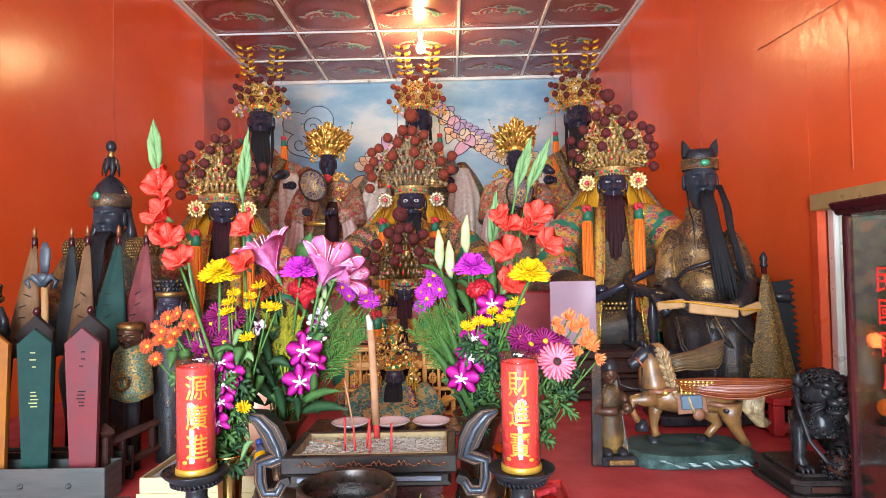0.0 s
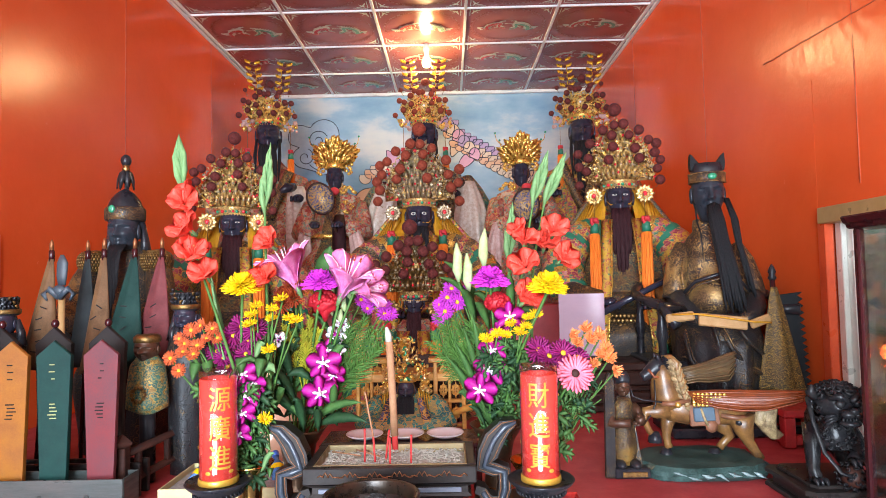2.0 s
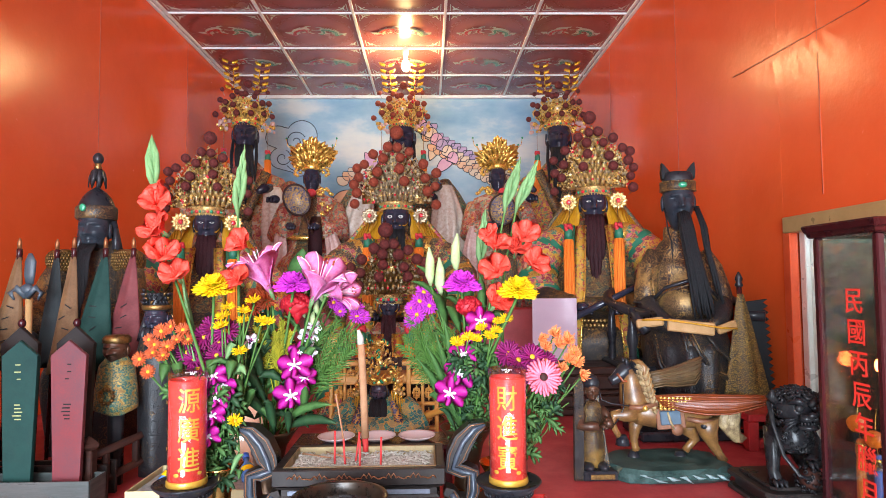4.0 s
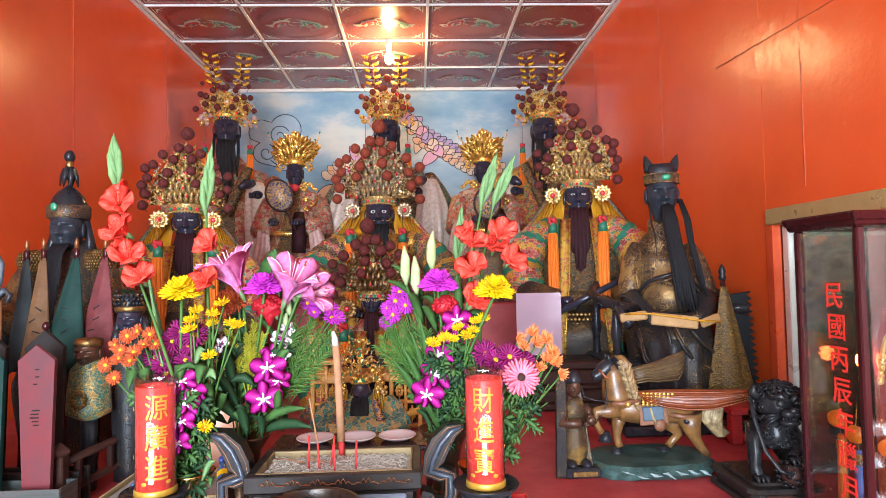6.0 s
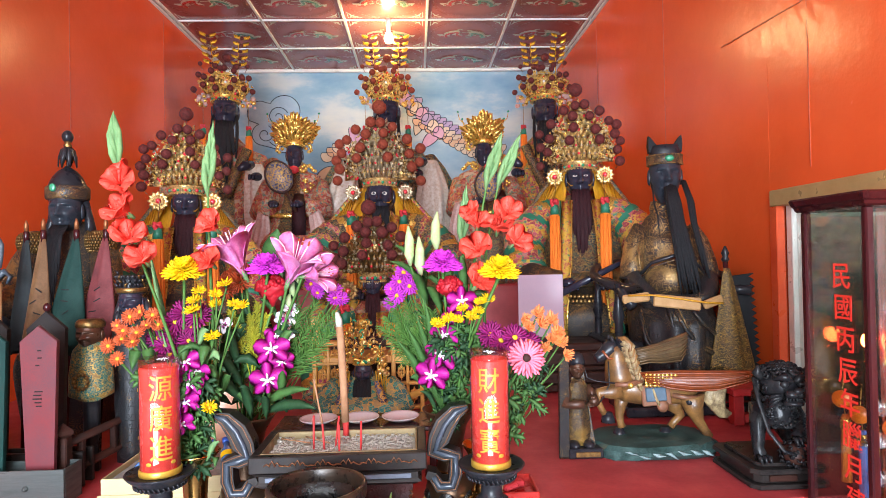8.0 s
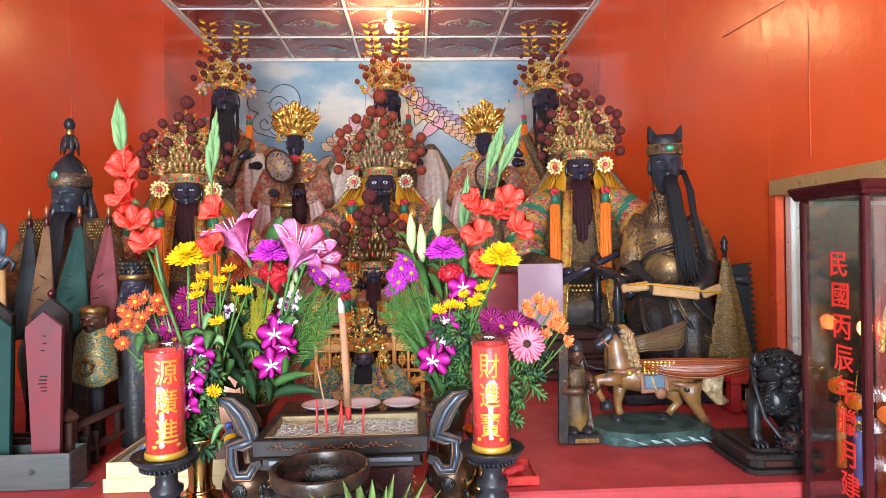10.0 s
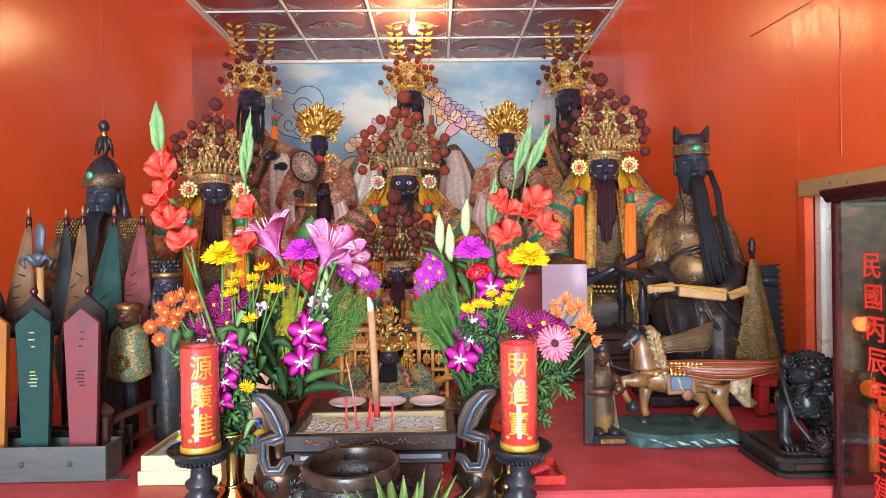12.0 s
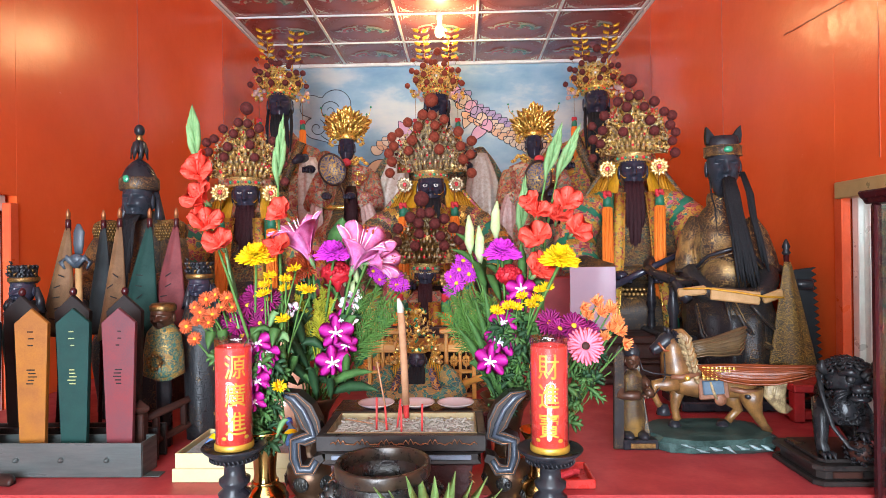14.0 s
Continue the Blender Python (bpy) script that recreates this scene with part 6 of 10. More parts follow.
# red stool
st = holder("stool", "red painted square stool frame", "stool", (1.30, 1.78, ALTAR))
for xx in (1.25, 1.41):
    for yy in (1.70, 1.86):
        under("leg", Geo().box((xx, yy, 1.176), (0.036, 0.036, 0.098), 0, 0.003), "frame_red_dark", st)
under("top", Geo().box((1.33, 1.78, 1.237), (0.20, 0.21, 0.024), 0, 0.004), "frame_red_dark", st)
for yy in (1.70, 1.86):
    under("stretcher", Geo().box((1.33, yy, 1.15), (0.122, 0.028, 0.03), 0, 0.003), "frame_red_dark", st)
for xx in (1.25, 1.41):
    under("stretcher", Geo().box((xx, 1.78, 1.15), (0.028, 0.122, 0.03), 0, 0.003), "frame_red_dark", st)

# winged horse
HX, HZ, HY = 0.680, 1.506, 1.50


def hp(u, v, dy=0.0):
    return (HX + u * 0.000563, HY + dy, HZ - v * 0.000573)


g = Geo()
u_ = 0.000565
g.tube([hp(175, 335), hp(215, 345), hp(300, 360), hp(400, 368), hp(480, 372), hp(560, 378), hp(600, 390)], [r * u_ for r in (36, 74, 78, 72, 70, 70, 32)], 18, 0)
g.tube([hp(215, 340), hp(195, 280), hp(185, 220), hp(180, 170), hp(165, 130)], [r * u_ for r in (82, 76, 64, 52, 42)], 18, 0)
g.tube([hp(180, 120), hp(150, 145), hp(115, 170), hp(85, 190), hp(72, 196)], [r * u_ for r in (40, 45, 33, 27, 24)], 14, 1)
for dy in (-0.014, 0.014):
    g.tube([hp(160, 112, dy), hp(152, 85, dy), hp(150, 72, dy)], [r * u_ for r in (12, 10, 2)], 6, 1)
g.ball(hp(148, 150, -0.018), 0.005, 8, 6, 6)
for dy, pts, rad in ((-0.022, [(185, 350), (130, 362), (72, 362), (65, 400), (85, 445), (100, 470)], (48, 36, 25, 19, 16, 17)),
                     (0.020, [(225, 380), (208, 450), (203, 500), (208, 540), (215, 560)], (50, 31, 22, 19, 23)),
                     (0.022, [(500, 400), (505, 470), (535, 510), (500, 545), (480, 570)], (60, 40, 26, 20, 20)),
                     (-0.022, [(560, 390), (575, 460), (598, 520), (630, 570), (655, 605)], (70, 48, 28, 22, 23))):
    g.tube([hp(a, b, dy) for a, b in pts], [r * u_ for r in rad], 12, 0)
for dy, a, b in ((-0.022, 118, 490), (0.020, 200, 592), (0.022, 452, 598), (-0.022, 628, 645)):
    c = Vector(hp(a, b, dy))
    g.lathe([(0.021, -0.013), (0.019, 0.0), (0.012, 0.016)], 12, c, 1)
for i in range(16):
    t = i / 15
    sx, sz = 175 + 60 * t, 95 + 170 * t
    g.tube([hp(sx, sz, -0.016), hp(sx + 35, sz + 8, -0.030), hp(sx + 55, sz + 45, -0.034), hp(sx + 42, sz + 80, -0.036)], [0.008, 0.010, 0.009, 0.002], 6, 2 if i > 4 else 1)
for i in range(26):
    t = i / 25
    sx, sz = 178 + 50 * t, 92 + 190 * t
    o = 9 * math.sin(i * 1.7)
    g.tube([hp(sx, sz, -0.010), hp(sx + 30 + o, sz - 4, -0.034), hp(sx + 58 + o, sz + 26, -0.040), hp(sx + 50, sz + 55, -0.044), hp(sx + 72 + o, sz + 78, -0.040)], [0.006, 0.009, 0.009, 0.007, 0.002], 6, 2 if i % 4 else 0)
for i in range(8):
    o = (i - 3.5) * 7
    g.tube([hp(600, 352, -0.02), hp(645 + o, 325 + abs(o), -0.03), hp(688 + 1.4 * o, 345, -0.035), hp(672 + 1.4 * o, 410, -0.035), hp(690 + o, 470 + o, -0.035), hp(772 - abs(o), 486 + o * 0.8, -0.03)], [0.013, 0.014, 0.014, 0.014, 0.012, 0.002], 6, 2)


def wing(pts_top, pts_low, dy0, dy1, k, rows):
    n = len(pts_top)
    ring = []
    for i in range(n):
        t = i / (n - 1)
        a, b = Vector(hp(*pts_top[i], dy0 + (dy1 - dy0) * t)), Vector(hp(*pts_low[i], dy0 + (dy1 - dy0) * t - 0.012))
        ring.append([tuple(a + Vector((0, 0.005, 0))), tuple(a + Vector((0, -0.005, 0))), tuple(a.lerp(b, 0.5) + Vector((0, -0.012, 0))), tuple(b + Vector((0, -0.003, 0))), tuple(b + Vector((0, 0.003, 0)))])
    g.rings(ring, k)
    for r in range(rows):
        f = (r + 0.5) / rows
        line = [Vector(hp(*pts_top[i], dy0 + (dy1 - dy0) * i / (n - 1))).lerp(Vector(hp(*pts_low[i], dy0 + (dy1 - dy0) * i / (n - 1) - 0.012)), f) + Vector((0, -0.012 - 0.004 * math.sin(3 * f), 0)) for i in range(n)]
        g.tube(line, 0.0022, 5, k)


wing([(275, 255), (400, 245), (520, 243), (640, 243), (760, 241), (862, 240)], [(300, 300), (400, 332), (500, 345), (620, 338), (740, 300), (850, 250)], -0.045, -0.12, 3, 5)
wing([(290, 160), (370, 148), (440, 135), (510, 115), (570, 98), (620, 86)], [(310, 240), (380, 232), (440, 240), (500, 240), (560, 240), (590, 200)], 0.03, 0.07, 4, 6)
for i in range(5):
    for j in range(8 - i):
        c = Vector(hp(300 + 20 * j, 265 + 13 * i, -0.062 - 0.0022 * j))
        g.lathe([(0.006, 0), (0.0045, 0.003)], 8, k=5, m=Matrix.Translation(c) @ pose(0, 0, 0, 90))
# saddle cloth, girths and bell
q = [hp(280, 330, -0.045), hp(370, 322, -0.048), hp(440, 340, -0.046)]
g.box((0, 0, 0), (0.085, 0.008, 0.062), 7, 0.006, Matrix.Translation(hp(360, 372, -0.044)) @ pose(0, 0, 0, -6, -3, 0))
g.box((0, 0, 0), (0.060, 0.008, 0.040), 8, 0.006, Matrix.Translation(hp(356, 368, -0.050)) @ pose(0, 0, 0, -6, -3, 0))
g.tube([hp(340, 340, -0.05), hp(352, 385, -0.056), hp(372, 425, -0.052)], 0.004, 6, 2)
g.lathe([(0.017, -0.002), (0.018, 0.003), (0.008, 0.006)], 12, k=7, m=Matrix.Translation(hp(390, 428, -0.05)) @ pose(0, 0, 0, 90))
for a, b, c_ in (((150, 318), (200, 318), (290, 300)), ((450, 380), (520, 392), (590, 395))):
    g.tube([hp(*a, -0.035), hp(*b, -0.044), hp(*c_, -0.044)], 0.008, 6, 7)
g.ball(hp(225, 320, -0.05), 0.009, 8, 6, 5)
g.ball(hp(532, 412, -0.047), 0.010, 8, 6, 1)
g.tube([hp(128, 205, -0.02), hp(124, 260, -0.03), hp(122, 320, -0.035), hp(90, 380, -0.035), hp(70, 410, -0.03)], 0.0022, 5, 1)
g.tube([hp(0, 230, -0.02), hp(15, 285, -0.02), hp(60, 300, -0.03), hp(150, 310, -0.04)], 0.0022, 5, 1)
g.tube([hp(100, 150, -0.016), hp(130, 190, -0.02), hp(190, 190, -0.024), hp(195, 140, -0.02)], 0.004, 6, 9)
# rock base
rs = []
for z, q_ in ((ALTAR + 0.001, 0.94), (1.140, 1.0), (1.152, 0.99), (1.163, 0.90), (1.166, 0.6)):
    rs.append([(0.878 + 0.185 * q_ * (1 + 0.10 * noise.noise(Vector((j * 0.9, z * 60, 0)))) * math.copysign(abs(math.cos(a)) ** 0.6, math.cos(a)),
                1.50 + 0.125 * q_ * (1 + 0.14 * noise.noise(Vector((j * 0.9, z * 60, 5)))) * math.copysign(abs(math.sin(a)) ** 0.7, math.sin(a)), z) for j, a in enumerate([2 * math.pi * j / 30 for j in range(30)])])
g.rings(rs, 10, smooth=False)
rnd = random.Random(17)
for i in range(9):
    u = -0.15 + 0.036 * i
    p = Vector((0.878 + u, 1.50 - 0.127 * (1 - (u / 0.2) ** 4) - 0.002, 1.150 + rnd.uniform(-0.006, 0.006)))
    g.ribbon([p, p + Vector((0.014, -0.004, -0.004 + rnd.uniform(-0.004, 0.004))), p + Vector((0.036, -0.001, -0.014 + rnd.uniform(-0.004, 0.008)))], [0.001, rnd.uniform(0.003, 0.006), 0.001], (0, 0.3, 1), 11, 0.004)
part("horse_statue", g, ["horse_tan", "black", "mane", "wing_red", "wing_brown", "gold", "eye", "leather", "saddle_blue", "wing_red", "rock_green", "rock_pale"], None,
     "painted wooden winged horse on a dark green rock base", "statue")

# black guardian lion on its plinth
lx, ly = 1.098, 1.262
pl = holder("plinth", "black stepped wooden plinth with chamfered corners", "plinth", (lx, ly, ALTAR))
for zz, sx, sy, h in ((ALTAR + 0.001, 0.200, 0.225, 0.012), (ALTAR + 0.013, 0.170, 0.195, 0.024), (ALTAR + 0.037, 0.200, 0.225, 0.013), (ALTAR + 0.050, 0.155, 0.18, 0.009)):
    c = 0.16
    o = [(-1, -1 + c), (-1 + c, -1), (1 - c, -1), (1, -1 + c), (1, 1 - c), (1 - c, 1), (-1 + c, 1), (-1, 1 - c)]
    g = Geo()
    g.rings([[(lx + a * sx / 2 * q, ly + b * sy / 2 * q, zz + dz) for a, b in o] for q, dz in ((0.97, 0), (1, 0.002), (1, h - 0.003), (0.98, h))], 0, smooth=False)
    under("tier", g, "wood_black", pl)
under("carved_panel", Geo().box((lx - 0.02, ly - 0.100, ALTAR + 0.025), (0.07, 0.006, 0.016), 0, 0.002), "wood_dark", pl, "reddish carved panel")
g = Geo()
z0 = ALTAR + 0.059
rnd = random.Random(6)


def curl(c, d, r, thick):
    """A spiral lock of carved hair lying on a surface that faces d."""
    d = Vector(d).normalized()
    ax = d.cross(Vector((0.3, 0.2, 1))).normalized()
    ay = d.cross(ax)
    pts = [Vector(c) + (ax * math.cos(t) + ay * math.sin(t)) * r * (1 - t / 9) + d * (0.001 + 0.0012 * t) for t in (0, 1.1, 2.2, 3.3, 4.4, 5.5, 6.6, 7.7)]
    g.tube(pts, [thick, thick, thick, thick, thick * 0.9, thick * 0.8, thick * 0.8, thick * 0.6], 5, 0)


# arched body, haunch and chest
g.tube([(lx + 0.075, ly + 0.10, z0 + 0.06), (lx + 0.055, ly + 0.06, z0 + 0.12), (lx + 0.030, ly - 0.01, z0 + 0.145), (lx + 0.005, ly - 0.045, z0 + 0.150)], [0.044, 0.056, 0.054, 0.046], 16, 0)
g.ball((lx + 0.0, ly - 0.055, z0 + 0.115), (0.042, 0.036, 0.045), 16, 10, 0, lump=0.15)
for i in range(7):
    g.tube([(lx + 0.010 + 0.010 * i, ly - 0.048 + 0.020 * i, z0 + 0.205 - 0.006 * i), (lx + 0.045 + 0.009 * i, ly - 0.050 + 0.018 * i, z0 + 0.175), (lx + 0.055 + 0.007 * i, ly - 0.050 + 0.018 * i, z0 + 0.12)], [0.004, 0.006, 0.003], 6, 0)
# head: skull, brow, muzzle, open jaw with teeth, ears
hc = Vector((lx - 0.002, ly - 0.070, z0 + 0.190))
g.ball(hc, (0.052, 0.048, 0.044), 20, 12, 0, lump=0.12)
for s in (-1, 1):
    g.tube([hc + Vector((s * 0.004, -0.052, 0.014)), hc + Vector((s * 0.020, -0.050, 0.026)), hc + Vector((s * 0.040, -0.034, 0.020))], [0.006, 0.010, 0.005], 8, 0)
    g.ball(hc + Vector((s * 0.020, -0.049, 0.008)), (0.011, 0.008, 0.010), 10, 8, 0)
    g.ball(hc + Vector((s * 0.012, -0.062, -0.013)), (0.016, 0.014, 0.011), 10, 8, 0)
    g.tube([hc + Vector((s * 0.050, -0.004, 0.018)), hc + Vector((s * 0.066, -0.006, 0.032)), hc + Vector((s * 0.064, -0.012, 0.048))], [0.012, 0.011, 0.003], 8, 0)
    for q in range(3):
        g.tube([hc + Vector((s * 0.026, -0.045, -0.018 - 0.004 * q)), hc + Vector((s * 0.044, -0.036, -0.022 - 0.009 * q)), hc + Vector((s * 0.050, -0.026, -0.034 - 0.012 * q))], [0.003, 0.005, 0.0015], 6, 0)
g.ball(hc + Vector((0, -0.072, -0.004)), (0.014, 0.008, 0.008), 10, 6, 0)
g.ball(hc + Vector((0, -0.048, -0.036)), (0.026, 0.024, 0.010), 14, 8, 0)
for q in range(7):
    g.ball(hc + Vector((-0.021 + 0.007 * q, -0.064 + 0.3 * abs(q - 3) * 0.006, -0.026)), (0.0032, 0.003, 0.005), 6, 5, 0)
for i in range(150):
    a, b = rnd.uniform(0, 6.28), rnd.uniform(-1.0, 1.4)
    d = Vector((math.cos(a) * math.cos(b), math.sin(a) * math.cos(b), math.sin(b)))
    if d.y < -0.45 and d.z < 0.62:
        continue
    curl(hc + Vector((d.x * 0.056, d.y * 0.052, d.z * 0.047)), d, rnd.uniform(0.007, 0.012), 0.0036)
for i in range(26):
    u, v = rnd.uniform(-1, 1), rnd.random()
    curl((lx + 0.038 * u, ly - 0.086 + 0.012 * abs(u), z0 + 0.085 + 0.06 * v), (u * 0.5, -1, 0.1), rnd.uniform(0.006, 0.010), 0.0032)
# fore legs with cuffs of hair and clawed paws, hind leg
for pts, rr in (([(lx + 0.028, ly - 0.04, z0 + 0.125), (lx + 0.045, ly - 0.06, z0 + 0.095), (lx + 0.028, ly - 0.095, z0 + 0.070), (lx + 0.004, ly - 0.118, z0 + 0.064)], (0.032, 0.023, 0.017, 0.017)),
                ([(lx - 0.035, ly - 0.03, z0 + 0.130), (lx - 0.050, ly - 0.045, z0 + 0.08), (lx - 0.056, ly - 0.055, z0 + 0.03), (lx - 0.058, ly - 0.072, z0 + 0.008)], (0.027, 0.019, 0.014, 0.016)),
                ([(lx + 0.08, ly + 0.08, z0 + 0.08), (lx + 0.085, ly + 0.05, z0 + 0.03), (lx + 0.08, ly + 0.02, z0 + 0.012)], (0.042, 0.024, 0.018))):
    g.tube(pts, rr, 12, 0)
    e = Vector(pts[-1])
    for q in (-1, 0, 1):
        g.tube([e + Vector((0.010 * q, -0.004, 0.006)), e + Vector((0.012 * q, -0.020, 0.004)), e + Vector((0.012 * q, -0.026, -0.006))], [0.007, 0.006, 0.002], 6, 0)
    for q in range(4):
        curl(Vector(pts[1]).lerp(Vector(pts[2]), 0.25 * q) + Vector((0.012, 0.012, 0)), (0.8, 0.2, 0.3), 0.007, 0.003)
# pierced ball and the ribbon held in the mouth
bc = Vector((lx - 0.002, ly - 0.118, z0 + 0.030))
g.ball(bc, 0.026, 16, 10, 1, lump=0.1)
for i in range(40):
    a, b = i * 2.4, math.asin(-1 + 2 * (i + 0.5) / 40)
    d = Vector((math.cos(a) * math.cos(b), math.sin(a) * math.cos(b), math.sin(b)))
    curl(bc + d * 0.027, d, 0.006, 0.0022)
g.tube([(lx - 0.066, ly - 0.062, z0 + 0.205), (lx - 0.068, ly - 0.085, z0 + 0.150), (lx - 0.062, ly - 0.115, z0 + 0.085), (lx - 0.040, ly - 0.140, z0 + 0.045), (lx - 0.014, ly - 0.146, z0 + 0.036)], [0.007, 0.006, 0.0055, 0.005, 0.004], 8, 0, flat=0.6)
part("lion_statue", g, ["lion_black", "wood_dark"], None, "black carved guardian lion with its paw on a ball", "statue")

# acrylic plaque
g = Geo().box((0.722, 2.30, 1.485), (0.195, 0.006, 0.27), 0, 0.003)
th = tagged(part("plaque", g, "acrylic_pink", None), "upright pale pink acrylic plaque", "plaque")
part("foot", Geo().box((0.722, 2.31, 1.345), (0.22, 0.08, 0.02), 0, 0.003), "wood_dark", th)
pt = holder("side_pedestal", "dark carved wooden pedestal of stacked mouldings", "pedestal", (0.80, 2.34, ALTAR))
for zz, w, h in ((0.004, 0.40, 0.03), (0.036, 0.34, 0.05), (0.088, 0.38, 0.02), (0.110, 0.33, 0.06), (0.172, 0.38, 0.034)):
    under("moulding", Geo().box((0.86, 2.37, ALTAR + zz + h / 2), (w, 0.26, h), 0, 0.006), "wood_dark", pt)

# small attendant between two carved boards
fx, fy = 0.655, 1.47
g = Geo()
robe(g, fx, fy, [(ALTAR + 0.032, 0.030, 0.028, 0), (1.20, 0.036, 0.032, 0), (1.27, 0.030, 0.024, 0), (1.32, 0.034, 0.024, 0), (1.345, 0.016, 0.016, 0)], lambda u, f: 1 if abs(f) < 60 else 2, n=14, seg=26, freq=6, seed=8)
head(g, fx, fy - 0.005, 1.372, 0.020, 0.026, 0)
g.lathe([(0.023, 0), (0.024, 0.012), (0.016, 0.03), (0.006, 0.036)], 14, (fx, fy, 1.385), 2)
for s in (-1, 1):
    sleeve(g, (fx + s * 0.03, fy, 1.32), (fx + s * 0.042, fy - 0.03, 1.275), (fx + 0.02 + s * 0.012, fy - 0.05, 1.295 if s > 0 else 1.28), 0.013, 0, 0, drop=0.0)
g.ball((fx - 0.02, fy - 0.03, ALTAR + 0.037), (0.016, 0.03, 0.012), 8, 6, 2)
g.ball((fx + 0.022, fy - 0.03, ALTAR + 0.037), (0.016, 0.03, 0.012), 8, 6, 2)
g.box((fx + 0.01, fy, ALTAR + 0.015), (0.10, 0.10, 0.028), 2, 0.003)
g.box((fx + 0.015, fy - 0.051, ALTAR + 0.013), (0.07, 0.003, 0.014), 3, 0.001)
part("attendant_statuette", g, ["bronze_skin", "figure_gilt", "black", "gold_dark"], None, "small gilt and black attendant figure on a base", "statue")
for bx, by, turn, sw in ((0.603, 1.43, 4, 0.014), (0.690, 1.46, -16, 0.016)):
    g = Geo().prism([(-sw, 0), (sw, 0), (sw, 0.27), (0, 0.295), (-sw, 0.27)], 0.014, 0, pose(bx, by, ALTAR + 0.002, -4, turn * 0.5, turn), 0.03)
    tagged(part("carved_board", g, "carved_dark", None), "dark carved board with gilt ornament, leaning upright", "carving", "carved boards")

# ---- west side: name boards, pennants, attendants ----
sh = holder("board_holder", "brushed steel trough that holds painted name boards", "holder", (-0.95, 1.25, ALTAR))
g = Geo().box((-0.955, 1.2155, ALTAR + 0.046), (0.585, 0.004, 0.088), 0, 0.001)
under("front_plate", g, "steel", sh)
under("back_plate", Geo().box((-0.955, 1.292, ALTAR + 0.046), (0.585, 0.004, 0.088), 0, 0.001), "steel", sh)
under("end_plate", Geo().box((-0.664, 1.2538, ALTAR + 0.046), (0.004, 0.070, 0.088), 0, 0.001), "steel", sh)
under("end_plate", Geo().box((-1.246, 1.2538, ALTAR + 0.046), (0.004, 0.070, 0.088), 0, 0.001), "steel", sh)
under("foot_tab", Geo().box((-0.640, 1.235, ALTAR + 0.003), (0.042, 0.035, 0.003), 0, 0.001), "steel", sh)
for x in (-1.10, -0.99, -0.872, -0.752):
    under("bolt", Geo().lathe([(0.007, 0), (0.007, 0.003), (0.004, 0.004), (0.004, 0.009)], 10, m=Matrix.Translation((x, 1.2135, ALTAR + 0.047)) @ pose(0, 0, 0, 90)), "steel", sh)
for x, colour, ink, lab in ((-1.100, "board_black", "gold_dark", "black painted name board with a pointed top"), (-0.969, "board_orange", "ink", "orange painted name board with a pointed top"),
                            (-0.858, "board_green", "ink_gold", "dark green painted name board with a pointed top"), (-0.736, "board_red", "ink", "faded red painted name board with a pointed top")):
    y = 1.25
    out = [(-0.031, 0.0), (0.031, 0.0), (0.045, 0.392), (0, 0.430), (-0.045, 0.392)]
    bd = part("name_board", Geo().prism(out, 0.013, 0, pose(x, y, ALTAR + 0.004), 0.012), colour, None, lab, "board", "name boards")
    rnd = random.Random(int(x * 1000))
    for zc, n, w in ((0.355, 3, 0.011), (0.255, 5, 0.015)):
        for i in range(n):
            part("ink_bar", Geo().box((x + rnd.uniform(-0.004, 0.004), y - 0.0078, ALTAR + zc - 0.018 + 0.036 * i / max(1, n - 1)), (w * rnd.uniform(0.8, 1.6), 0.0012, 0.003), 0, 0.0003), ink, bd)
for x in (-1.215, -1.077, -0.930, -0.782):
    out = [(-0.036, 0.0), (0.036, 0.0), (0.050, 0.410), (0, 0.456), (-0.050, 0.410)]
    bd = part("rear_board", Geo().prism(out, 0.016, 0, pose(x, 1.36, ALTAR + 0.006), 0.012), "board_dark", None, "dark blackened name board standing in the rear row", "board", "rear boards")
    part("knob", Geo().ball((x, 1.36, ALTAR + 0.470), (0.010, 0.010, 0.012), 10, 7), "wood_red", bd)
st = holder("rear_trough", "low dark wooden trough behind the steel one", "holder", (-0.9, 1.40, ALTAR))
under("front", Geo().box((-0.98, 1.337, ALTAR + 0.05), (0.60, 0.012, 0.09), 0, 0.002), "wood_black", st)
under("back", Geo().box((-0.98, 1.383, ALTAR + 0.05), (0.60, 0.012, 0.09), 0, 0.002), "wood_black", st)

# wooden divination block on the altar edge
g = Geo()
rs = []
for i in range(9):
    t = i / 8
    w = 0.026 * math.sin(math.pi * (0.08 + 0.84 * t)) ** 0.7
    cx, cy = -1.0 + 0.075 * (t - 0.5), 1.165 + 0.018 * math.sin(math.pi * t)
    rs.append([(cx, cy + w * math.cos(a), ALTAR + 0.002 + max(0, 0.020 * math.sin(a))) for a in [2 * math.pi * j / 12 for j in range(12)]])
part("moon_block", g.rings(rs), "wood_dark", None, "crescent wooden divination block on the altar edge", "block")

